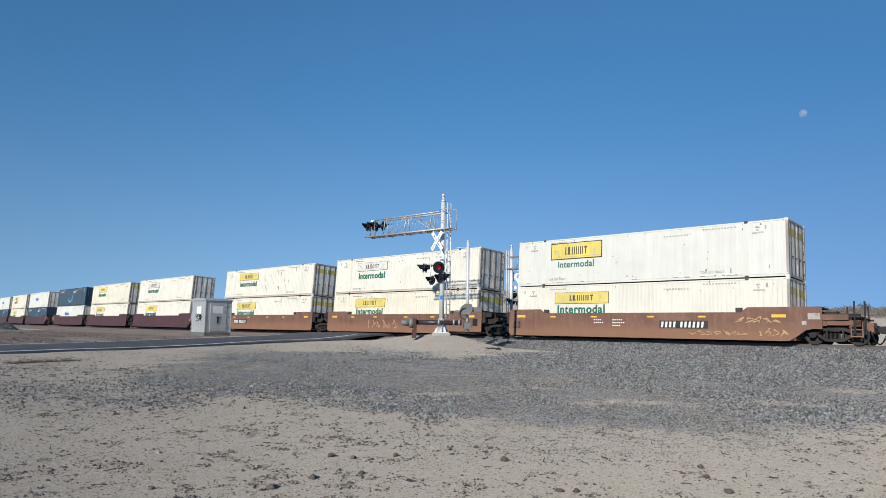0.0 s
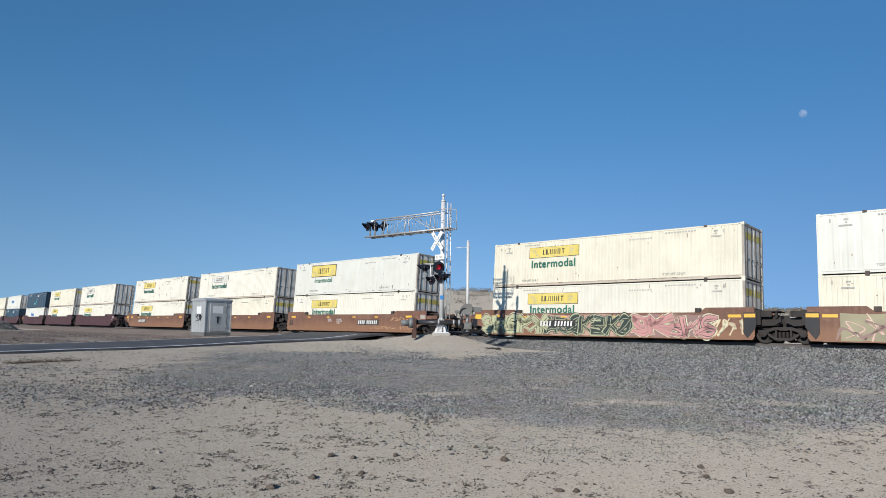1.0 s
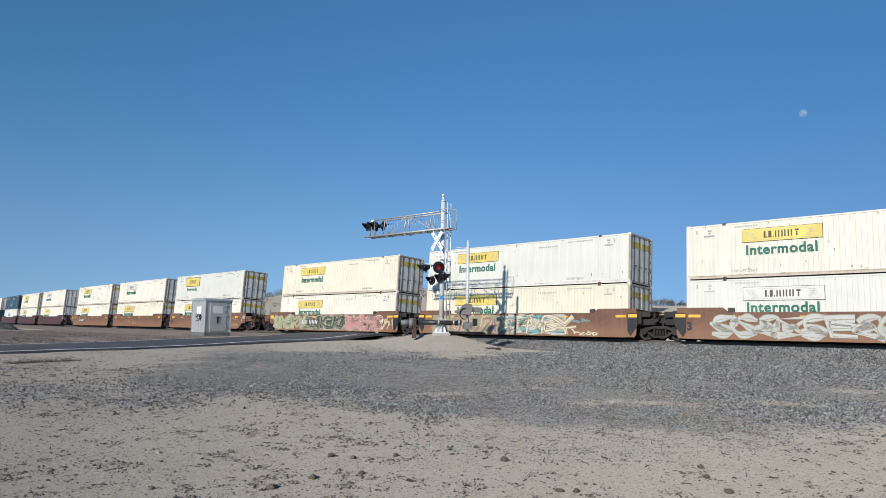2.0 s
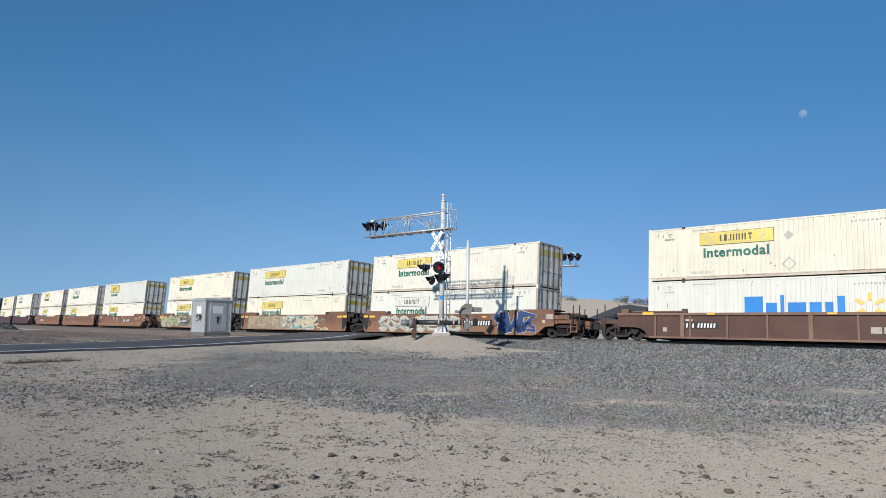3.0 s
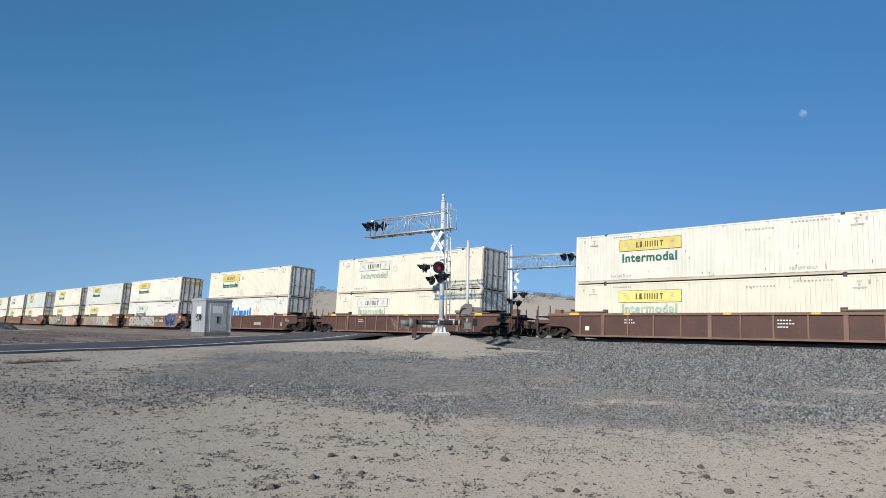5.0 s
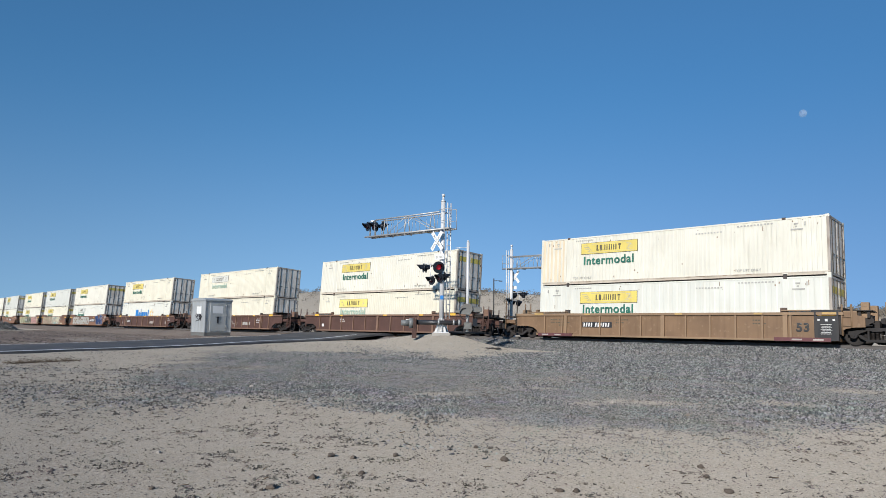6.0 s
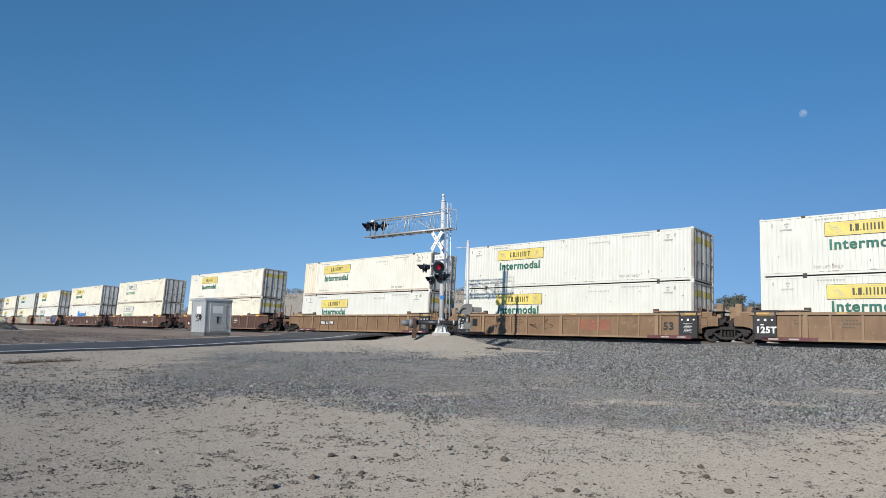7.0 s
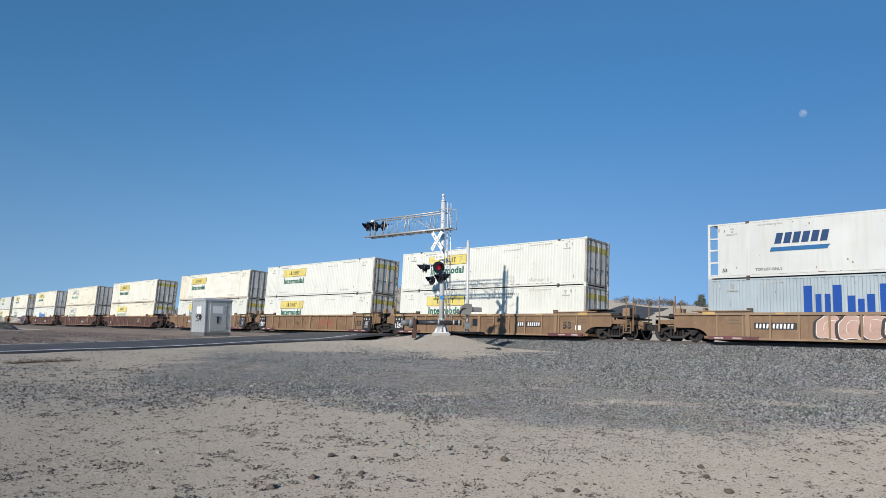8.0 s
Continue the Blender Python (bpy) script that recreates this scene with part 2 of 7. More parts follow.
def prism(bm, outline, y0, y1):
    """An (x, z) outline, counter-clockwise as seen from -y, drawn out from y0 to y1."""
    a = [bm.verts.new((x, y0, z)) for x, z in outline]
    b = [bm.verts.new((x, y1, z)) for x, z in outline]
    bm.faces.new(a)
    bm.faces.new(b[::-1])
    n = len(a)
    for i in range(n):
        bm.faces.new((a[(i + 1) % n], a[i], b[i], b[(i + 1) % n]))


def lathe(bm, profile, n=24, m=Matrix()):
    """(radius, height) pairs turned round z, then moved by m."""
    rings = [[bm.verts.new(m @ Vector((r * math.cos(i * math.tau / n), r * math.sin(i * math.tau / n), h))) for i in range(n)]
             for r, h in profile]
    for a, b in zip(rings, rings[1:]):
        for i in range(n):
            bm.faces.new((a[i], a[(i + 1) % n], b[(i + 1) % n], b[i])).smooth = True
    bm.faces.new(rings[0][::-1])
    bm.faces.new(rings[-1])


MESHES = {}


def mesh(key, material, build, bevel=0.0):
    """The mesh data for key in that material, built once."""
    k = (key, material)
    if k not in MESHES:
        bm = bmesh.new()
        build(bm)
        if bevel:
            bmesh.ops.bevel(bm, geom=[e for e in bm.edges if e.calc_length() > bevel * 3], offset=bevel, segments=1, affect="EDGES")
        bmesh.ops.recalc_face_normals(bm, faces=bm.faces)
        me = bpy.data.meshes.new(str(key[0] if isinstance(key, tuple) else key))
        bm.to_mesh(me)
        bm.free()
        me.materials.append(M[material])
        MESHES[k] = me
    return MESHES[k]


def part(name, data, parent, at=(0, 0, 0), label="", turn=None):
    ob = new(name, data)
    ob.parent = parent
    ob.matrix_basis = Matrix.Translation(at) if turn is None else Matrix.Translation(at) @ turn
    if label:
        ob["label"] = label
    return ob


def root(name, label, category, group="", at=None):
    ob = new(name)
    ob.empty_display_size = 0.2
    if at is not None:
        ob.matrix_basis = at
    return tagged(ob, label, category, group)


def words(text, height, material, bold=0.0):
    """Flat lettering in the x-z plane, read from -y, its left foot at the origin."""
    k = ("words", text, height, material)
    if k not in MESHES:
        cu = bpy.data.curves.new("lettering", "FONT")
        cu.body = text
        cu.size = height / 0.73
        cu.extrude = 0.002
        cu.bevel_depth = bold
        cu.bevel_resolution = 0
        cu.space_character = 1.0 + bold * 5
        ob = bpy.data.objects.new("lettering", cu)
        scene.collection.objects.link(ob)
        me = bpy.data.meshes.new_from_object(ob.evaluated_get(bpy.context.evaluated_depsgraph_get()))
        bpy.data.objects.remove(ob)
        me.transform(Matrix.Rotation(math.pi / 2, 4, "X") @ Matrix.Diagonal((1, 1, 0.25, 1)))
        me.materials.clear()
        me.materials.append(M[material])
        MESHES[k] = me
    return MESHES[k]


def plate(key, material, rects, y=0.0, d=0.004):
    """Thin rectangles (x0, x1, z0, z1) printed or fixed on a side, proud by d towards -y."""
    return mesh((key,), material, lambda bm: [box(bm, x0, x1, y - d, y, z0, z1) for x0, x1, z0, z1 in rects])


# ---------------------------------------------------------------- the line of the track
ARC, GRADE, CANT = 0.00063, 0.0090, 0.06654
NEAR, RAIL = 34.405, 0.64
LIFT = 0.17  # rail top above the zero of the cars
SPEED, EASE = 25.79, 0.0271
TRUE_HALF = 1.295


def rail_z(s):
    return RAIL + GRADE * s


def on_track(s):
    """The pose on the track's middle line, at rail top, at s metres along it."""
    th = ARC * s
    c = Vector((math.sin(th) / ARC, NEAR + (1 - math.cos(th)) / ARC, rail_z(s)))
    t = Vector((math.cos(th), math.sin(th), GRADE)).normalized()
    up = Vector((0, 0, 1)) * math.cos(CANT) + Vector((-math.sin(th), math.cos(th), 0)) * math.sin(CANT)
    side = up.cross(t).normalized()
    up = t.cross(side)
    m = Matrix((t, side, up)).transposed().to_4x4()
    return Matrix.Translation(c + side * TRUE_HALF) @ m


def smooth(a, b, x):
    t = min(1.0, max(0.0, (x - a) / (b - a)))
    return t * t * (3 - 2 * t)


def ground_flat(x, y):
    """The ground's height without its small unevenness."""
    bow = y - 0.5 * ARC * x * x
    xs = max(-260.0, min(90.0, x))
    low = rail_z(xs) - 0.55 + 0.38 * math.exp(-((x + 43.0) / 15.0) ** 2)
    w = max(smooth(7, 30, bow), smooth(-48, -100, x) * smooth(-60, 0, y))
    z = low * w * (1 - smooth(300, 900, math.hypot(x, y)))
    z += 0.84 * math.exp(-((x + 25.6) / (2.35 if x > -25.6 else 5.0)) ** 2 - ((y - 27.5) / 2.4) ** 2)
    z += 0.16 * math.exp(-((x + 46.5) / 1.9) ** 2 - ((y - 24.8) / 2.4) ** 2)
    r = math.hypot(x, y)
    if r > 70 and y > 40:
        az = math.degrees(math.atan2(-x, y))
        prof = float(np.interp(az, (-10, 5, 18, 23, 25.5, 27, 28.5, 31, 35, 40, 46, 56, 62, 70), (0, 4.2, 5.0, 6.6, 6.5, 6.9, 7.8, 8.0, 8.9, 10.2, 10.6, 9.0, 5.0, 0.0)))
        z += prof * smooth(95, 178, r) * (1 - 0.5 * smooth(260, 600, r))
    return z


def road_near(y):
    """The road's edge towards the field."""
    return float(np.interp(y, (-90, -60, 7.6, 10.2, 13.7, 18.4, 23.1, 27, 31.5, 34, 140), (-10, -17.8, -30.3, -31.0, -31.7, -33.4, -35.0, -35.9, -36.8, -37.6, -64)))


def road_far(y):
    m = -34.3 - 0.27 * (y - 7.8) - 0.0012 * (y - 7.8) ** 2 if y < 34 else -42.2 - 0.25 * (y - 34)
    return m - 2.6 - 2.0 * smooth(10, 30, y)


def road_mid(y):
    return (road_near(y) + road_far(y)) / 2


def road_half(y):
    return (road_near(y) - road_far(y)) / 2


def road_z(x, y):
    bow = y - 0.5 * ARC * x * x
    w = smooth(26, 33.2, bow) * (1 - smooth(38.5, 46, bow))
    return (ground_flat(x, y) + 0.05) * (1 - w) + (rail_z(x) + LIFT - 0.02) * w


# ---------------------------------------------------------------- ground
GRAVEL_BED = [(-14.2, 5.4), (-12.0, 5.2), (-11.8, 5.9), (-12.7, 6.85), (-11.6, 7.8), (-10.2, 7.6), (-8.3, 7.8), (-6.2, 8.1), (-5.3, 8.9), (-4.1, 9.3), (-3.6, 9.8), (-3.2, 11.1),
              (-2.2, 12.8), (8, 17), (16, 20), (40, 26), (40, 33), (-20.5, 33), (-20.5, 27.0), (-17.8, 20.0), (-22.4, 20.9), (-25.9, 19.1), (-27.3, 17.3), (-26.6, 14.2), (-22.4, 10.9), (-18.5, 8.0)]


# sandy patches in the bed: place, half length across the sight line, half depth
BARE = [(-9.9, 10.4, 0.75, 0.45), (-6.3, 12.5, 1.5, 0.55), (-6.9, 11.4, 0.5, 0.35), (-9.1, 13.2, 0.45, 0.3), (-4.4, 14.4, 0.7, 0.5), (-13.6, 5.5, 0.7, 0.5), (-3.9, 18.1, 0.6, 0.6), (-8.2, 7.2, 0.6, 0.4)]


def bed_depth(x, y):
    """How far (x, y) lies inside the bed of loose stone; negative outside."""
    best, inside = 1e9, False
    n = len(GRAVEL_BED)
    for i in range(n):
        ax, ay = GRAVEL_BED[i]
        bx, by = GRAVEL_BED[(i + 1) % n]
        dx, dy = bx - ax, by - ay
        t = max(0.0, min(1.0, ((x - ax) * dx + (y - ay) * dy) / (dx * dx + dy * dy)))
        best = min(best, math.hypot(x - ax - t * dx, y - ay - t * dy))
        if (ay > y) != (by > y) and x < (bx - ax) * (y - ay) / (by - ay) + ax:
            inside = not inside
    return best if inside else -best


def stoniness(x, y):
    """0 on bare sand, 1 on the bed of loose stone."""
    d = bed_depth(x, y) + 0.5 * noise.noise((x * 0.28, y * 0.28, 3.0)) + 0.7 * noise.noise((x * 0.8, y * 0.8, 7.0)) + 0.6 * noise.noise((x * 2.1, y * 2.1, 8.0))
    v = smooth(-1.1, 1.3, d)
    v *= 1 - 0.45 * smooth(0.10, 0.5, noise.noise((x * 0.45, y * 0.40, 11.0))) * smooth(25, 18, y)
    r = math.hypot(x, y) + 1e-6
    for cx, cy, rx, ry in BARE:
        dx, dy = x - cx, y - cy
        along, deep = (dx * y - dy * x) / r, (dx * x + dy * y) / r
        v *= 1 - 0.85 * math.exp(-(along / rx) ** 2 - (deep / ry) ** 2)
    # the strip between the road and the track, the loose scatter before the bed and on the mound
    far = rustiness(x, y) * (0.80 + 0.45 * noise.noise((x * 0.12, y * 0.5, 2.0)))
    loose = 0.42 * math.exp(-((x + 15.5) / 4.5) ** 2 - ((y - 4.6) / 1.9) ** 2)
    mound = 0.14 * math.exp(-((x + 25.0) / 5.0) ** 2 - ((y - 26.5) / 3.0) ** 2)
    thin = 0.5 * smooth(0.05, 0.4, noise.noise((x * 0.2, y * 0.2, 20.0))) * smooth(4.5, 7, r)
    return max(v, far, loose, mound, thin if x < -8 else 0.45 * thin)


def rustiness(x, y):
    """1 where the loose stone is dark and reddish: beyond the road, along the track."""
    return smooth(0.3, 2.0, road_mid(y) - road_half(y) - x) * smooth(4, 9, y) * (1 - smooth(60, 80, y))


def ground_height(x, y):
    z = ground_flat(x, y)
    r = math.hypot(x, y)
    off = abs(x - road_mid(y)) - road_half(y)
    calm = smooth(0.0, 2.0, off)
    bow = y - 0.5 * ARC * x * x
    calm *= 1 - smooth(28.5, 31, bow) * (1 - smooth(41, 44, bow))
    rough = 0.022 * noise.noise((x * 0.35, y * 0.35, 0)) + 0.014 * noise.noise((x * 1.1, y * 1.1, 5))
    if r > 80:
        rough += 0.8 * noise.noise((x * 0.03, y * 0.03, 9)) * smooth(80, 200, r) + 0.5 * noise.noise((x * 0.09, y * 0.09, 2)) * smooth(80, 200, r)
    return z + rough * calm - 0.10 * (1 - smooth(-0.5, 0.4, off))


def ground_material():
    m = bpy.data.materials.new("desert_ground")
    m.use_nodes = True
    n, l = m.node_tree.nodes, m.node_tree.links
    b = n["Principled BSDF"]
    b.inputs["Roughness"].default_value = 0.95
    b.inputs["Specular IOR Level"].default_value = 0.15
    b.inputs["Diffuse Roughness"].default_value = 1.0
    tc = n.new("ShaderNodeTexCoord")

    def nz(sc, det=4, rough=0.6):
        t = n.new("ShaderNodeTexNoise")
        t.inputs["Scale"].default_value = sc
        t.inputs["Detail"].default_value = det
        t.inputs["Roughness"].default_value = rough
        l.new(tc.outputs["Object"], t.inputs["Vector"])
        return t.outputs["Fac"]

    def rng(src, a, c, lo=0.0, hi=1.0):
        r = n.new("ShaderNodeMapRange")
        r.inputs["From Min"].default_value, r.inputs["From Max"].default_value = a, c
        r.inputs["To Min"].default_value, r.inputs["To Max"].default_value = lo, hi
        l.new(src, r.inputs["Value"])
        return r.outputs[0]

    def mix(f, a, c):
        x = n.new("ShaderNodeMix")
        x.data_type = "RGBA"
        l.new(f, x.inputs["Factor"])
        for s, v in ((x.inputs["A"], a), (x.inputs["B"], c)):
            if isinstance(v, tuple):
                s.default_value = (*v, 1)
            else:
                l.new(v, s)
        return x.outputs["Result"]

    sand = mix(rng(nz(0.35), 0.35, 0.65), (0.331, 0.297, 0.246), (0.387, 0.353, 0.296))
    sand = mix(rng(nz(4.0, 6), 0.42, 0.62), sand, (0.365, 0.329, 0.277))
    sand = mix(rng(nz(15.0, 6, 0.75), 0.48, 0.60, 0, 0.75), sand, (0.254, 0.224, 0.185))
    sand = mix(rng(nz(42.0, 5, 0.8), 0.48, 0.57, 0, 0.85), sand, (0.232, 0.203, 0.168))
    sand = mix(rng(nz(120.0, 3, 0.7), 0.47, 0.57, 0, 0.65), sand, (0.232, 0.203, 0.172))
    sand = mix(rng(nz(60.0, 3, 0.6), 0.56, 0.64, 0, 0.6), sand, (0.429, 0.411, 0.363))
    sand = mix(rng(nz(9.0, 8, 0.8), 0.62, 0.67, 0, 0.7), sand, (0.149, 0.126, 0.105))
    vor = n.new("ShaderNodeTexVoronoi")
    vor.inputs["Scale"].default_value = 26.0
    l.new(tc.outputs["Object"], vor.inputs["Vector"])
    tone = n.new("ShaderNodeSeparateColor")
    l.new(vor.outputs["Color"], tone.inputs[0])
    stone = mix(rng(tone.outputs["Red"], 0, 1), (0.135, 0.137, 0.135), (0.302, 0.300, 0.290))
    stone = mix(rng(vor.outputs["Distance"], 0.35, 0.8, 0, 0.7), stone, (0.135, 0.123, 0.108))
    stone = mix(rng(nz(0.6, 5), 0.42, 0.66, 0, 0.45), stone, (0.194, 0.172, 0.146))
    rust = n.new("ShaderNodeAttribute")
    rust.attribute_name = "rusty"
    brown = mix(rng(tone.outputs["Green"], 0, 1), (0.055, 0.040, 0.034), (0.195, 0.155, 0.136))
    brown = mix(rng(nz(0.25, 6), 0.40, 0.62, 0, 0.55), brown, (0.176, 0.142, 0.119))
    stone = mix(rust.outputs["Fac"], stone, brown)
    att = n.new("ShaderNodeAttribute")
    att.attribute_name = "stony"
    add = n.new("ShaderNodeMath")
    add.operation = "ADD"
    l.new(att.outputs["Fac"], add.inputs[0])
    l.new(rng(nz(6.0, 8, 0.8), 0.3, 0.7, -0.6, 0.6), add.inputs[1])
    l.new(mix(rng(add.outputs[0], 0.28, 0.72), sand, stone), b.inputs["Base Color"])
    bp = n.new("ShaderNodeBump")
    bp.inputs["Strength"].default_value = 0.45
    bp.inputs["Distance"].default_value = 0.022
    hgt = n.new("ShaderNodeMath")
    hgt.operation = "MULTIPLY_ADD"
    hgt.inputs[1].default_value = -0.6
    l.new(vor.outputs["Distance"], hgt.inputs[0])
    l.new(nz(28.0, 9, 0.8), hgt.inputs[2])
    l.new(hgt.outputs[0], bp.inputs["Height"])
    l.new(bp.outputs[0], b.inputs["Normal"])
    return m


def steps(*spans):
    out = []
    for a, b, d in spans:
        k = max(1, round(abs(b - a) / d))
        out += [a + (b - a) * i / k for i in range(k)]
    return out + [spans[-1][1]]


def sheet(name, xs, ys, height, material):
    """A grid of ground over xs and ys."""
    verts = [(x, y, height(x, y)) for y in ys for x in xs]
    w = len(xs)
    faces = [(j * w + i, j * w + i + 1, (j + 1) * w + i + 1, (j + 1) * w + i) for j in range(len(ys) - 1) for i in range(w - 1)]
    me = bpy.data.meshes.new(name)
    me.from_pydata(verts, [], faces)
    me.materials.append(material)
    for p in me.polygons:
        p.use_smooth = True
    return me


def build_ground():
    xs = steps((-4000, -1000, 600), (-1000, -400, 75), (-400, -130, 12), (-130, -60, 3), (-60, -28, 0.9), (-28, 4, 0.32), (4, 30, 1.2),
               (30, 120, 9), (120, 1000, 110), (1000, 4000, 600))
    ys = steps((-4000, -800, 500), (-800, -60, 90), (-60, -2, 8), (-2, 1, 0.6), (1, 20, 0.28), (20, 42, 0.55), (42, 90, 3), (90, 320, 6),
               (320, 1200, 80), (1200, 4800, 600))
    me = sheet("ground", xs, ys, ground_height, ground_material())
    a = me.attributes.new("stony", "FLOAT", "POINT")
    a.data.foreach_set("value", [stoniness(v.co.x, v.co.y) if abs(v.co.x) < 120 and -5 < v.co.y < 60 else 0.0 for v in me.vertices])
    a = me.attributes.new("rusty", "FLOAT", "POINT")
    a.data.foreach_set("value", [rustiness(v.co.x, v.co.y) for v in me.vertices])
    tagged(new("ground", me), "pale sandy desert ground with loose grey stone", "ground", kind="structure")


class Relief:
    """A table of a function of x and y, read between its nodes."""

    def __init__(self, f, x0, x1, y0, y1, d):
        self.x0, self.y0, self.d = x0, y0, d
        self.v = np.array([[f(x0 + i * d, y0 + j * d) for i in range(int((x1 - x0) / d) + 2)] for j in range(int((y1 - y0) / d) + 2)])

    def __call__(self, x, y):
        u = np.clip((x - self.x0) / self.d, 0, self.v.shape[1] - 1.001)
        w = np.clip((y - self.y0) / self.d, 0, self.v.shape[0] - 1.001)
        i, j = u.astype(int), w.astype(int)
        u, w = u - i, w - j
        v = self.v
        return (v[j, i] * (1 - u) + v[j, i + 1] * u) * (1 - w) + (v[j + 1, i] * (1 - u) + v[j + 1, i + 1] * u) * w


LATTICE = np.random.default_rng(17).uniform(-1, 1, (256, 256))


def patches(x, y, k):
    """Smooth random patches between -1 and 1, 1 / k metres wide."""
    u, w = x * k + 91.7 * k, y * k + 37.3
    i, j = np.floor(u).astype(int), np.floor(w).astype(int)
    u, w = u - i, w - j
    u, w = u * u * (3 - 2 * u), w * w * (3 - 2 * w)
    g = LATTICE
    return (g[j % 256, i % 256] * (1 - u) + g[j % 256, (i + 1) % 256] * u) * (1 - w) + (g[(j + 1) % 256, i % 256] * (1 - u) + g[(j + 1) % 256, (i + 1) % 256] * u) * w


def scatter(name, spots, material, label, category, seed, flat=0.6, wide=1.4):
    """Many small angular stones, half sunk, in one mesh; spots: (x, y, z, size)."""
    rng = np.random.default_rng(seed)
    ring = np.arange(5) * math.tau / 5
    base = np.concatenate((np.stack((np.cos(ring), np.sin(ring), np.full(5, -0.25)), -1), [(0, 0, 1.0)]))
    tri = np.array([(i, (i + 1) % 5, 5) for i in range(5)])
    p = np.asarray(spots, float)
    k = len(p)
    v = base[None] * rng.uniform(0.65, 1.3, (k, 6, 1)) + rng.uniform(-0.25, 0.25, (k, 6, 3))
    v[:, 5, :2] += rng.uniform(-0.5, 0.5, (k, 2))
    v = v * rng.uniform(2 - wide, wide, (k, 1, 3)) * np.array((1, 1, flat))
    a = rng.uniform(0, math.tau, k)
    ca, sa = np.cos(a)[:, None], np.sin(a)[:, None]
    v = np.stack((v[..., 0] * ca - v[..., 1] * sa, v[..., 0] * sa + v[..., 1] * ca, v[..., 2]), -1)
    v = v * p[:, None, 3:4] * 0.5 + p[:, None, :3]
    f = (tri[None] + 6 * np.arange(k)[:, None, None]).reshape(-1, 3)
    me = bpy.data.meshes.new(name)
    me.vertices.add(k * 6)
    me.vertices.foreach_set("co", v.reshape(-1))
    me.loops.add(len(f) * 3)
    me.loops.foreach_set("vertex_index", f.reshape(-1))
    me.polygons.add(len(f))
    me.polygons.foreach_set("loop_start", np.arange(len(f)) * 3)
    me.update(calc_edges=True)
    me.materials.append(material)
    return tagged(new(name, me), label, category, kind="stuff")


def stone_material(name, dark, light, warm):
    m = bpy.data.materials.new(name)
    m.use_nodes = True
    n, l = m.node_tree.nodes, m.node_tree.links
    b = n["Principled BSDF"]
    b.inputs["Roughness"].default_value = 0.85
    b.inputs["Diffuse Roughness"].default_value = 1.0
    g = n.new("ShaderNodeNewGeometry")
    r = n.new("ShaderNodeValToRGB")
    e = r.color_ramp.elements
    e[0].color, e[1].color = (*dark, 1), (*light, 1)
    e[1].position = 0.95
    mid = e.new(0.55)
    mid.color = (*warm, 1)
    l.new(g.outputs["Random Per Island"], r.inputs[0])
    t = n.new("ShaderNodeTexNoise")
    t.inputs["Scale"].default_value = 60
    mx = n.new("ShaderNodeMix")
    mx.data_type, mx.blend_type = "RGBA", "MULTIPLY"
    mx.inputs["Factor"].default_value = 0.5
    l.new(r.outputs[0], mx.inputs["A"])
    l.new(t.outputs["Color"], mx.inputs["B"])
    l.new(mx.outputs["Result"], b.inputs["Base Color"])
    return m


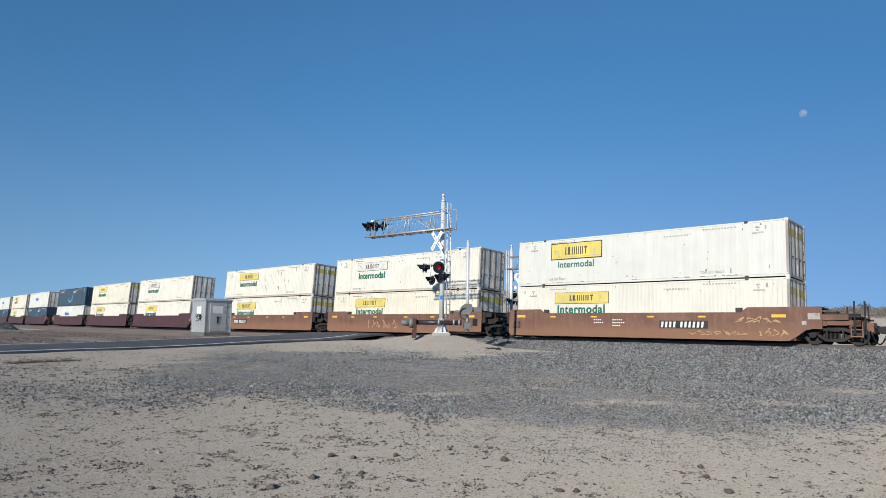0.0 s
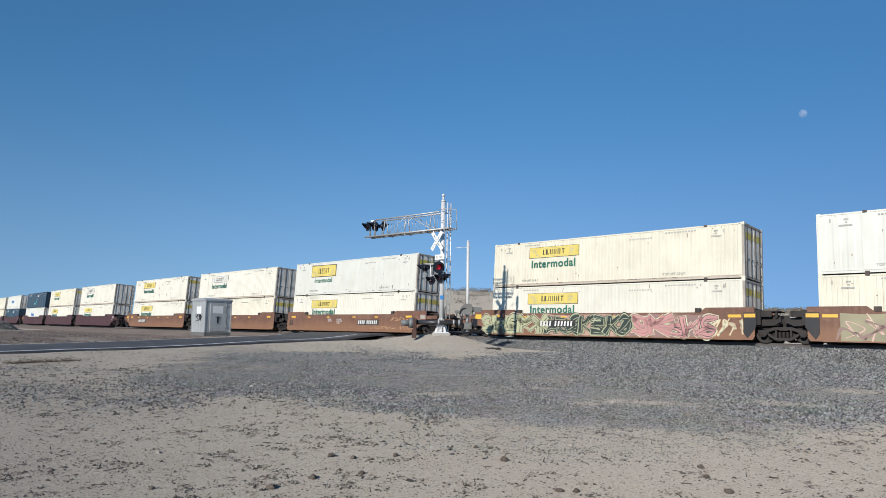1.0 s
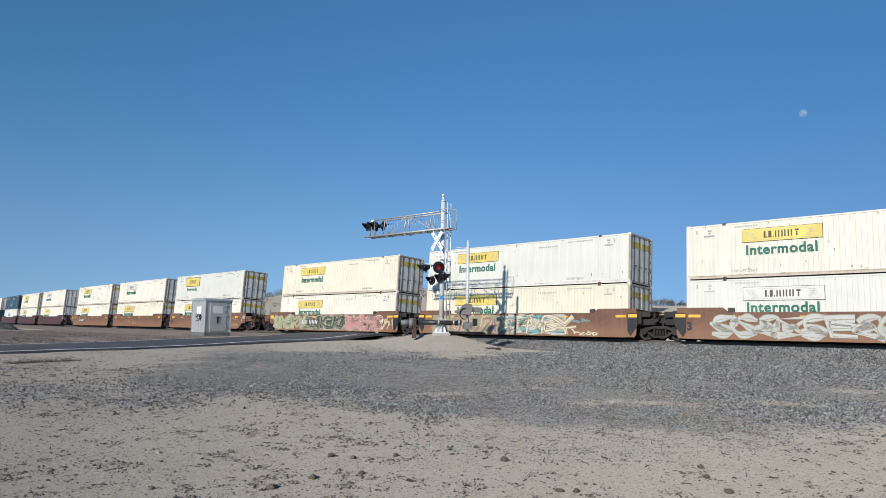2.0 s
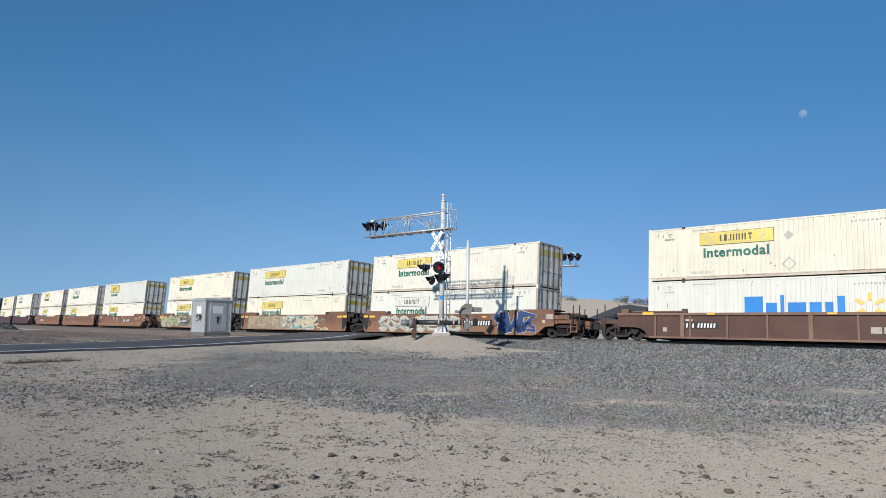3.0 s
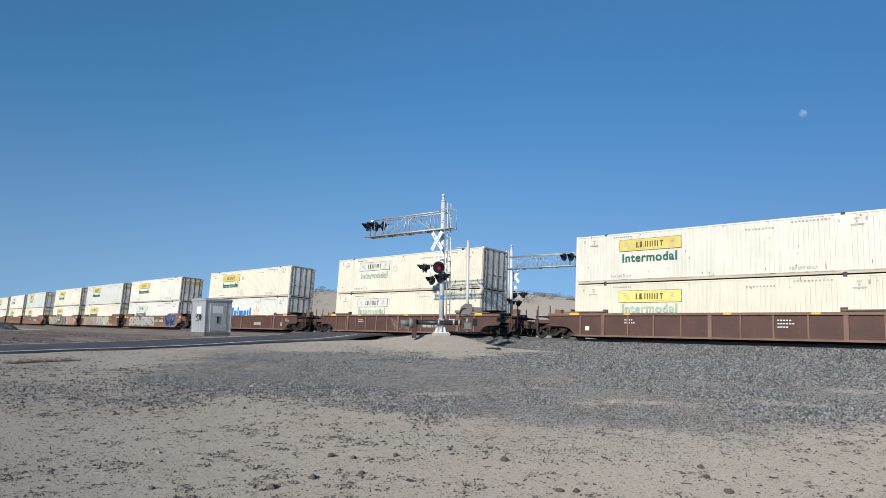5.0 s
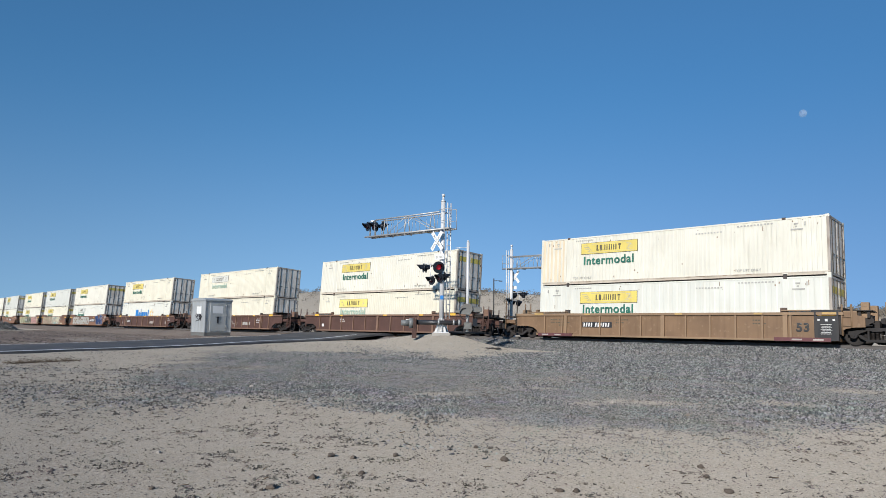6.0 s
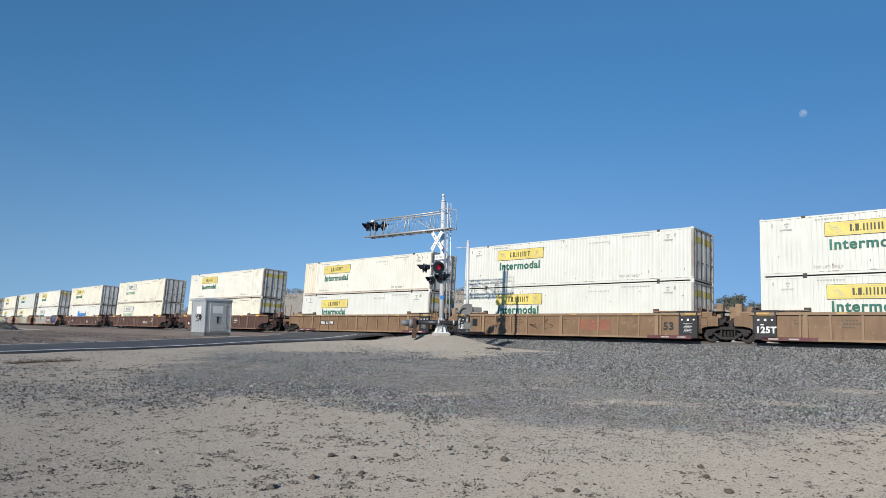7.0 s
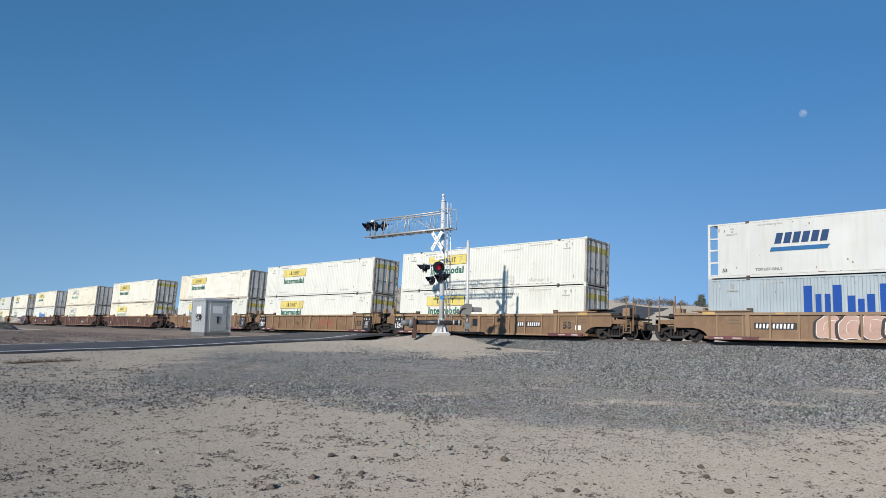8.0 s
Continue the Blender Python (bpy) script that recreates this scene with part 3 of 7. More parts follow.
def build_stones():
    grey = stone_material("crushed_grey_stone", (0.026, 0.030, 0.032), (0.40, 0.395, 0.38), (0.150, 0.154, 0.152))
    brown = stone_material("brown_pebbles", (0.055, 0.046, 0.039), (0.42, 0.37, 0.31), (0.16, 0.135, 0.112))
    clod = stone_material("dark_clods", (0.055, 0.048, 0.042), (0.27, 0.238, 0.20), (0.13, 0.112, 0.095))
    stony = Relief(stoniness, -36, 8, 0, 34, 0.2)
    ground = Relief(ground_height, -46, 8, -4, 42, 0.2)
    edge_near = Relief(lambda x, y: abs(x - road_mid(y)) - road_half(y), -46, 8, -4, 42, 0.5)
    rng = np.random.default_rng(4)

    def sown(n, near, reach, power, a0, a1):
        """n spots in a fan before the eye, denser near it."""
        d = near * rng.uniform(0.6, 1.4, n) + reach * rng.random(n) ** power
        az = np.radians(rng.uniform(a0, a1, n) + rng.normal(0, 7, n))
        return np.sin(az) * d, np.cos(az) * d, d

    def laid(x, y, size, sink=0.10):
        return np.stack((x, y, ground(x, y) + size * sink, size), -1)

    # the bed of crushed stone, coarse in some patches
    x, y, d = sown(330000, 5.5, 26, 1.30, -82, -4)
    bow = y - 0.5 * ARC * x * x
    s = stony(x, y)
    ok = (bow < 31) & (edge_near(x, y) > 0.3) & (s > 0.08) & (rng.random(len(x)) < s ** 1.2 * 0.9)
    x, y, d = x[ok], y[ok], d[ok]
    coarse = np.clip(0.5 + 0.9 * patches(x, y, 0.5) + 0.3 * np.exp(-((x + 13.5) / 2.5) ** 2 - ((y - 6.4) / 1.2) ** 2), 0.15, 0.9)
    size = (0.018 + 0.050 * rng.random(len(x)) ** 2.4 * coarse) * (1.0 + 0.010 * d)
    bed = [laid(x, y, size)]
    x, y = rng.uniform(-34, 6, 90000), rng.uniform(19, 33.5, 90000)
    ok = (y - 0.5 * ARC * x * x < 32.6) & (edge_near(x, y) > 0.3) & (rng.random(len(x)) < stony(x, y) ** 1.3)
    x, y = x[ok], y[ok]
    bed.append(laid(x, y, 0.03 + 0.07 * rng.random(len(x)) ** 2.2))
    scatter("loose_stone", np.concatenate(bed), grey, "loose crushed grey stone spread over the sand", "gravel", 1, 0.8)
    # fine brown grit on the sand, sown only in the camera's fan of view
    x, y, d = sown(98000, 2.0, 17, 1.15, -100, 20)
    ok = edge_near(x, y) > 0.2
    x, y, d = x[ok], y[ok], d[ok]
    size = (0.006 + 0.016 * rng.random(len(x)) ** 2) * (0.8 + 0.05 * d)
    grit = [laid(x, y, size, 0.15)]
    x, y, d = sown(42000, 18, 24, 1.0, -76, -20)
    bare = np.exp(-((x + 25.0) / 6.0) ** 2 - ((y - 26.0) / 4.0) ** 2)
    ok = (rng.random(len(x)) > 0.85 * bare) & (edge_near(x, y) > 0.15) & (y - 0.5 * ARC * x * x < 30) & (stony(x, y) < 0.7) & (patches(x, y, 0.6) > rng.uniform(-0.8, 0.5, len(x)))
    x, y = x[ok], y[ok]
    grit.append(laid(x, y, 0.02 + 0.06 * rng.random(len(x)) ** 3, 0.2))
    scatter("pebbles", np.concatenate(grit), brown, "small brown pebbles on sand", "pebbles", 2, 0.5)
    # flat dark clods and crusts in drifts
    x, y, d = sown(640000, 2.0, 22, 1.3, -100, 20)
    drift = 0.5 * patches(x, y, 0.7) + 0.9 * patches(x, y, 2.9) + 1.2 * patches(x, y, 8.0)
    ok = (edge_near(x, y) > 0.2) & (drift > 0.50 + 1.1 * rng.random(len(x)) ** 1.5) & (rng.random(len(x)) < 0.8)
    x, y, d = x[ok], y[ok], d[ok]
    size = (0.008 + 0.030 * rng.random(len(x)) ** 3 + np.where(rng.random(len(x)) < 0.012, 0.04 * rng.random(len(x)), 0)) * (0.65 + 0.06 * d)
    scatter("clods", laid(x, y, size, 0.12), clod, "flat dark clods and crusts of soil in drifts", "clods", 3, 0.62, 1.6)
    rng = random.Random(4)
    # coarse reddish stone beyond the road
    field = []
    for _ in range(22000):
        x, y = -40 - 95 * rng.random() ** 1.5, rng.uniform(7, 52)
        if x > road_far(y) - 0.4 or y - 0.5 * ARC * x * x > 29.5 or noise.noise((x * 0.10, y * 0.3, 36)) < rng.uniform(-0.6, 0.3):
            continue
        size = 0.04 + 0.13 * rng.random() ** 3
        field.append((x, y, ground_height(x, y) + size * 0.12, size))
    reddish = stone_material("reddish_stone", (0.035, 0.027, 0.024), (0.30, 0.255, 0.225), (0.10, 0.077, 0.067))
    scatter("field_stone", field, reddish, "coarse reddish stone spread beyond the road", "gravel", 9, 0.5)
    # single stones that stand out
    for x, y, size in ((-6.23, 4.85, 0.11), (-5.31, 4.53, 0.10), (-5.46, 4.05, 0.11), (-5.43, 3.57, 0.12), (-6.14, 2.79, 0.07), (-7.14, 2.48, 0.05), (-4.73, 6.11, 0.13), (-5.44, 6.46, 0.09),
                       (-7.08, 2.22, 0.05), (-3.55, 5.41, 0.09), (-3.44, 5.52, 0.10), (-5.96, 4.96, 0.10), (-5.73, 5.39, 0.10), (-3.06, 7.41, 0.10), (-2.84, 7.0, 0.09), (-2.43, 6.51, 0.11)):
        def blob(bm, size=size, x=x):
            bmesh.ops.create_icosphere(bm, subdivisions=2, radius=size / 2)
            for v in bm.verts:
                v.co *= 1 + 0.7 * noise.noise(v.co * 20 + Vector((x * 9, 0, 0)))
                v.co *= 0.72
                v.co.z *= 0.7
        ob = new("stone", mesh(("stone", x), "rock", blob))
        ob.matrix_basis = pose(x, y, ground_height(x, y) + size * 0.10, 0, 0, x * 90)
        tagged(ob, "dark brown stone lying on the sand", "stone", "single stones on the sand")
    for x, y, size in ((-4.65, 7.34, 0.10), (-7.68, 3.54, 0.09), (-9.03, 3.45, 0.06), (-7.57, 6.03, 0.07), (-3.71, 6.06, 0.06), (-6.56, 11.83, 0.14), (-7.57, 14.31, 0.15), (-13.61, 8.31, 0.12)):
        def pale(bm, size=size, x=x):
            bmesh.ops.create_icosphere(bm, subdivisions=2, radius=size / 2)
            for v in bm.verts:
                v.co *= 1 + 0.7 * noise.noise(v.co * 20 + Vector((x * 7, 3, 0)))
                v.co *= 0.65
                v.co.z *= 0.7
        ob = new("stone", mesh(("pale_stone", x), "palestone", pale))
        ob.matrix_basis = pose(x, y, ground_height(x, y) + size * 0.12, 0, 0, x * 70)
        tagged(ob, "pale weathered stone lying on the sand", "stone", "single pale stones on the sand")
    # dry stems
    stems = bmesh.new()
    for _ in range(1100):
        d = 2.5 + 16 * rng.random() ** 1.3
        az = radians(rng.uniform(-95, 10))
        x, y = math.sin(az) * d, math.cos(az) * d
        if noise.noise((x * 0.5, y * 0.5, 41)) < 0.0 or stoniness(x, y) > 0.6:
            continue
        a, ln = rng.uniform(0, 6.28), 0.03 + 0.08 * rng.random() ** 2
        z = ground_height(x, y)
        p = Vector((x, y, z + 0.008))
        q = p + Vector((math.cos(a) * ln, math.sin(a) * ln, rng.uniform(0.0, 0.03)))
        rod(stems, p, q, rng.uniform(0.002, 0.006), 4)
    me = bpy.data.meshes.new("dry_stems")
    stems.to_mesh(me)
    stems.free()
    me.materials.append(M["deadwood"])
    tagged(new("dry_stems", me), "scattered dry stems and twigs on the sand", "dry stems", kind="stuff")


def build_road():
    m = mat("worn_asphalt", (0.075, 0.075, 0.078), 0.85, var=0.25, dirty=0.35, dirt=(0.20, 0.17, 0.13), bump=0.4, fine=60)
    ys = steps((-90, 0, 6), (0, 46, 0.8), (46, 140, 6))
    across = [-1.0, -0.97, -0.5, 0, 0.5, 0.97, 1.0]
    verts = []
    for y in ys:
        for k, u in enumerate(across):
            x = road_mid(y) + u * road_half(y) + (0.22 * noise.noise((y * 0.7, u, 0)) if abs(u) == 1 else 0)
            verts.append((x, y, road_z(x, y) - (0.14 if abs(u) == 1 else 0) + 0.03 * (1 - u * u)))
    w = len(across)
    me = bpy.data.meshes.new("road")
    me.from_pydata(verts, [], [(j * w + i, j * w + i + 1, (j + 1) * w + i + 1, (j + 1) * w + i) for j in range(len(ys) - 1) for i in range(w - 1)])
    me.materials.append(m)
    tagged(new("road", me), "worn grey asphalt road that crosses the track", "road", kind="structure")

    def stripe(name, line, wid, y0, y1, label):
        yy = steps((y0, y1, 0.8))
        vs = []
        for y in yy:
            for e in (-wid / 2, wid / 2):
                x = line(y) + e
                u = (x - road_mid(y)) / road_half(y)
                vs.append((x, y, road_z(x, y) + 0.03 * (1 - u * u) + 0.012))
        ms = bpy.data.meshes.new(name)
        ms.from_pydata(vs, [], [(2 * j, 2 * j + 1, 2 * j + 3, 2 * j + 2) for j in range(len(yy) - 1)])
        ms.materials.append(M["line"])
        tagged(new(name, ms), label, "road marking", kind="structure")

    stripe("road_marking_1", lambda y: road_far(y) + 0.3, 0.13, -60, 30, "worn white edge line on asphalt")
    stripe("road_marking_2", lambda y: road_near(y) - 0.28 - 0.85 * smooth(16, 23, y), 0.24, -60, 31.5, "white edge line along the road's near side")


def build_track():
    # bed of ballast with sloping shoulders
    prof = [(-5.6, -1.45), (-3.9, -0.72), (-2.2, -0.29), (-0.9, -0.215), (0.9, -0.215), (2.2, -0.29), (3.9, -0.73), (5.4, -1.4)]
    ss = steps((-420, -150, 10), (-150, -60, 2.5), (-60, 10, 0.7), (10, 160, 8))
    verts = []
    for s in ss:
        m = on_track(s)
        for k, (y, z) in enumerate(prof):
            wob = 0.06 * noise.noise((s * 0.9, y, 0)) + 0.06 * noise.noise((s * 0.15, y, 4)) if abs(y) > 3 else 0.02 * noise.noise((s, y, 1))
            verts.append(m @ Vector((0, y, z + wob + LIFT)))
    w = len(prof)
    me = bpy.data.meshes.new("track_bed")
    me.from_pydata(verts, [], [(j * w + i, (j + 1) * w + i, (j + 1) * w + i + 1, j * w + i + 1)[::-1] for j in range(len(ss) - 1) for i in range(w - 1)])
    gm = bpy.data.materials["desert_ground"]
    me.materials.append(gm)
    a = me.attributes.new("stony", "FLOAT", "POINT")
    a.data.foreach_set("value", [1.0] * len(verts))
    a = me.attributes.new("rusty", "FLOAT", "POINT")
    a.data.foreach_set("value", [0.25 + 0.55 * smooth(-30, -45, v.co.x) for v in me.vertices])
    tagged(new("track_bed", me), "bed of crushed grey ballast under the track", "ballast", kind="structure")
    # loose ballast on the shoulder towards the field
    rng = random.Random(8)
    spots = []
    while len(spots) < 30000:
        s = -32 + 34 * rng.random() ** 0.8
        y = rng.uniform(-4.8, -1.6)
        z = np.interp(y, [p[0] for p in prof], [p[1] for p in prof])
        p = on_track(s) @ Vector((0, y, z + 0.03 * noise.noise((s * 0.9, y * 0.9, 6)) + 0.030 + LIFT))
        g = ground_flat(p.x, p.y) + 0.0
        if abs(p.x - road_mid(p.y)) < road_half(p.y) + 0.3:
            continue
        spots.append((p.x, p.y, max(p.z, g + 0.02), 0.04 + 0.075 * rng.random() ** 2.2))
    scatter("ballast", spots, bpy.data.materials["crushed_grey_stone"], "crushed grey ballast along the rail", "ballast", 5, 0.95)

    # rails, swept along the arc
    shape = [(-0.07, -0.172), (0.07, -0.172), (0.07, -0.158), (0.012, -0.14), (0.012, -0.045), (0.036, -0.035), (0.036, 0.0), (-0.036, 0.0),
             (-0.036, -0.035), (-0.012, -0.045), (-0.012, -0.14), (-0.07, -0.158)]
    for side in (-0.755, 0.755):
        vs, fs = [], []
        st = steps((-400, 150, 5))
        for s in st:
            m = on_track(s)
            vs += [m @ Vector((0, side + y, z + LIFT)) for y, z in shape]
        k = len(shape)
        for j in range(len(st) - 1):
            fs += [(j * k + i, j * k + (i + 1) % k, (j + 1) * k + (i + 1) % k, (j + 1) * k + i) for i in range(k)]
        me = bpy.data.meshes.new("rail")
        me.from_pydata(vs, [], fs)
        me.materials.append(M["railsteel"])
        tagged(new("rail", me), "rusty steel rail on ballast", "rail", "rails of the track", kind="structure")
    bm = bmesh.new()
    for i in range(700):
        s = -260 + i * 0.5
        k = len(bm.verts)
        box(bm, -0.115, 0.115, -1.3, 1.3, LIFT - 0.36, LIFT - 0.174)
        bm.verts.ensure_lookup_table()
        m = on_track(s)
        for v in bm.verts[k:]:
            v.co = m @ v.co
    me = bpy.data.meshes.new("ties")
    bm.to_mesh(me)
    bm.free()
    me.materials.append(M["tie"])
    tagged(new("ties", me), "weathered timber ties set in ballast", "ties", kind="stuff")


build_ground()
build_road()
build_stones()
build_track()


# ---------------------------------------------------------------- containers
CL, CH, CW = 16.154, 2.870, 2.59
HALF = CL / 2
FACE = -CW / 2


def fluted(bm, x0, x1, z0, z1, pitch, depth, y, sign):
    """A wall sheet with upright flutes; proud ribs towards sign."""
    n = max(1, round((x1 - x0) / pitch))
    p = (x1 - x0) / n
    row = []
    for i in range(n):
        a = x0 + i * p
        row += [(a, 0), (a + p * 0.40, 0), (a + p * 0.52, depth), (a + p * 0.88, depth)]
    row.append((x1, 0))
    lo = [bm.verts.new((x, y - sign * d, z0)) for x, d in row]
    hi = [bm.verts.new((x, y - sign * d, z1)) for x, d in row]
    for i in range(len(row) - 1):
        bm.faces.new((lo[i], lo[i + 1], hi[i + 1], hi[i]))


def side_wall(bm, pitch, depth, sg, start=0.12):
    """One long side of a container in three fluted fields."""
    for a, b in ((-HALF + start, -6.22), (-5.98, 5.98), (6.22, HALF - 0.12)):
        fluted(bm, a, b, 0.17, CH - 0.09, pitch, depth, sg * (CW / 2 - 0.012), sg)


def roof_sheet(bm):
    """The roof: one sheet with cross flutes."""
    n = 40
    row = []
    p = (CL - 0.2) / n
    for i in range(n):
        a = -HALF + 0.1 + i * p
        row += [(a, CH - 0.04), (a + p * 0.3, CH - 0.04), (a + p * 0.4, CH - 0.02), (a + p * 0.9, CH - 0.02)]
    row.append((HALF - 0.1, CH - 0.04))
    vs = [(bm.verts.new((x, FACE + 0.05, z)), bm.verts.new((x, -FACE - 0.05, z))) for x, z in row]
    for a, b in zip(vs, vs[1:]):
        bm.faces.new((a[0], b[0], b[1], a[1]))


def nose_wall(bm):
    """The closed front end with upright flutes."""
    row = []
    for i in range(9):
        y = FACE + 0.06 + i * 0.27
        row += [(y, 0.07), (y + 0.05, 0.07), (y + 0.09, 0.02), (y + 0.23, 0.02)]
    row.append((FACE + 0.06 + 9 * 0.27, 0.07))
    vs = [(bm.verts.new((-HALF + x, y, 0.1)), bm.verts.new((-HALF + x, y, CH - 0.05))) for y, x in row]
    for a, b in zip(vs, vs[1:]):
        bm.faces.new((b[0], a[0], a[1], b[1]))


def floor_plate(bm):
    box(bm, -HALF + 0.05, HALF - 0.14, FACE + 0.06, -FACE - 0.06, 0.06, 0.16)


def frame_rails(bm):
    for sg in (-1, 1):
        y0, y1 = sorted((sg * CW / 2, sg * (CW / 2 - 0.07)))
        box(bm, -HALF + 0.05, HALF - 0.05, y0, y1, CH - 0.10, CH - 0.025)
        for cx in (-6.1, 6.1):
            box(bm, cx - 0.13, cx + 0.13, y0, y1, 0.11, CH - 0.10)
        for cx in (-HALF + 0.06, HALF - 0.20):
            box(bm, cx - 0.065, cx + 0.065, y0, y1, 0.10, CH - 0.08)


def bottom_rail(bm, sg):
    y0, y1 = sorted((sg * (CW / 2 - 0.018), sg * (CW / 2 - 0.07)))
    box(bm, -HALF + 0.05, HALF - 0.05, y0, y1, 0.045, 0.16)
    y2, y3 = sorted((sg * (CW / 2 + 0.004), sg * (CW / 2 - 0.07)))
    box(bm, -HALF + 0.05, HALF - 0.05, y2, y3, 0.155, 0.20)


def door_frame(bm):
    for y in (FACE + 0.002, -FACE - 0.132):
        box(bm, HALF - 0.125, HALF - 0.004, y, y + 0.13, 0.12, CH - 0.11)
    box(bm, HALF - 0.12, HALF - 0.01, FACE + 0.13, -FACE - 0.13, CH - 0.15, CH - 0.03)
    box(bm, HALF - 0.12, HALF - 0.01, FACE + 0.13, -FACE - 0.13, 0.04, 0.16)


def casting_block(bm):
    box(bm, -0.09, 0.09, -0.085, 0.085, -0.06, 0.06)
    box(bm, -0.045, 0.045, -0.09, 0.09, -0.035, 0.02)


def door_leaf(bm):
    box(bm, -0.02, 0.055, 0.0, 1.15, 0.17, CH - 0.15)
    for i in range(4):
        z = 0.28 + i * 0.64
        box(bm, 0.055, 0.062, 0.06, 1.09, z, z + 0.44)


def lock_rod(bm):
    rod(bm, (0, 0, 0.10), (0, 0, CH - 0.10), 0.019, 6)
    for z in (0.16, 0.8, 2.0, CH - 0.2):
        box(bm, -0.02, 0.015, -0.04, 0.04, z - 0.025, z + 0.025)
    box(bm, 0.0, 0.02, -0.02, 0.30, 1.02, 1.05)


def hinge(bm):
    for i in range(5):
        z = 0.35 + i * 0.54
        box(bm, -0.02, 0.02, -0.05, 0.07, z - 0.06, z + 0.06)
    box(bm, -0.01, 0.01, -0.02, 0.02, 0.3, 2.56)


CASTINGS = [(x, y, z) for x in (-HALF + 0.09, -6.1, 6.1, HALF - 0.09) for y in (FACE + 0.082, -FACE - 0.082) for z in (0.06, CH - 0.055)]
MARKS_TOP = [(-5.6 + i * 0.13, -5.6 + i * 0.13 + 0.09, 2.60, 2.66) for i in range(9)] + [(3.9 + i * 0.16, 4.0 + i * 0.16, 2.60, 2.67) for i in range(11)]
MARKS_MID = [(1.75 + i * 0.16, 1.84 + i * 0.16, 2.40, 2.47) for i in range(9)] + [(-7.55, -7.47, 2.42, 2.60), (7.0, 7.08, 2.42, 2.60)]
MARKS_END = [(-6.95, -6.75, 2.5, 2.57), (-6.9, -6.8, 2.36, 2.43), (-7.15, -6.6, 2.22, 2.29), (6.55, 6.75, 2.5, 2.57), (6.6, 6.7, 2.36, 2.43),
             (6.4, 6.95, 2.22, 2.29)]
SIDE = FACE - 0.006


def scroll(bm, x0, sg):
    """The small flourish beside the panel's name: a flat loop of leaning lines."""
    k = SIDE - 0.004
    strokes(bm, [[(x0 - 0.27, 0.50), (x0 + 0.02, 0.50), (x0 + sg * 0.30, 0.14)], [(x0 - 0.24, 0.42), (x0, 0.40), (x0 + sg * 0.20, 0.15), (x0 + sg * 0.05, 0.15)]], 0.022, k, 0.006)
    strokes(bm, [[(x0 + 0.13 * math.cos(a), 0.33 + 0.08 * math.sin(a)) for a in (0.4, 1.4, 2.4, 3.4, 4.4, 5.6)]], 0.02, k, 0.006)


def logo_panel(parent, kind, x, z, w, h):
    """The hauler's panel: a plate with a dark edge and a row of plain dark blocks in place of its name."""
    face = {"yellow": "yellow", "pale": "paleyellow", "outline": "white", "framed": "yellow"}[kind]
    edge = 0.05 if kind == "framed" else 0.018
    back = part("logo_panel", mesh(("logo_panel", w, h, kind), "ink", lambda bm: box(bm, -edge, w + edge, SIDE - 0.004, SIDE + 0.03, -edge, h + edge)),
                parent, (x, 0, z), "yellow logo panel with a dark edge" if face != "white" else "white logo panel with a dark edge")
    part("panel_face", mesh(("panel_face", w, h), face, lambda bm: box(bm, 0, w, SIDE - 0.007, SIDE - 0.003, 0, h)), back)
    for a, b, z0, z1 in ((0.222, 0.024, 0.24, 0.76), (0.256, 0.012, 0.24, 0.36), (0.282, 0.040, 0.24, 0.76), (0.336, 0.012, 0.24, 0.36), (0.366, 0.018, 0.24, 0.76), (0.404, 0.018, 0.24, 0.76),
                         (0.446, 0.018, 0.24, 0.76), (0.482, 0.018, 0.24, 0.76), (0.524, 0.020, 0.24, 0.76), (0.562, 0.020, 0.24, 0.76), (0.612, 0.050, 0.62, 0.76), (0.628, 0.018, 0.24, 0.60)):
        part("name_block", mesh(("name_block", b, w, h, z0, z1), "panelink", lambda bm: box(bm, 0, w * b, SIDE - 0.011, SIDE - 0.005, h * z0, h * z1)), back, (w * (a + 0.06), 0, 0))
    part("flourish", mesh(("flourish", w), "greyink", lambda bm: (scroll(bm, w * 0.11, 1), scroll(bm, w * 0.89, -1))), back)["kind"] = "stuff"
    part("inner_line", mesh(("inner_line", w, h), "greyink", lambda bm: (box(bm, w * 0.04, w * 0.96, SIDE - 0.010, SIDE - 0.005, h * 0.10, h * 0.12), box(bm, w * 0.20, w * 0.80, SIDE - 0.010, SIDE - 0.005, h * 0.86, h * 0.88))), back)
    return back


def strokes(bm, lines, width, y, d=0.004):
    """Flat ribbons along (x, z) lines on a side, proud by d."""
    for ln in lines:
        for (x0, z0), (x1, z1) in zip(ln, ln[1:]):
            v = Vector((x1 - x0, z1 - z0))
            if v.length < 1e-4:
                continue
            v.normalize()
            n = Vector((-v.y, v.x)) * width / 2
            e = v * width * 0.28
            pts = [(x0 - e.x - n.x, z0 - e.y - n.y), (x1 + e.x - n.x, z1 + e.y - n.y), (x1 + e.x + n.x, z1 + e.y + n.y), (x0 - e.x + n.x, z0 - e.y + n.y)]
            prism(bm, pts, y - d, y)


def wordmark(parent, material, blocks, at, label):
    """Plain blocks (x, z, width, height, lean) in place of a name."""
    for x, z, w, h, k in blocks:
        part("wordmark_block", mesh(("wordmark_block", w, h, k), material, lambda bm: prism(bm, [(0, 0), (w, 0), (w + k, h), (k, h)], SIDE - 0.004, SIDE)), parent, (at[0] + x, 0, at[1] + z), label)


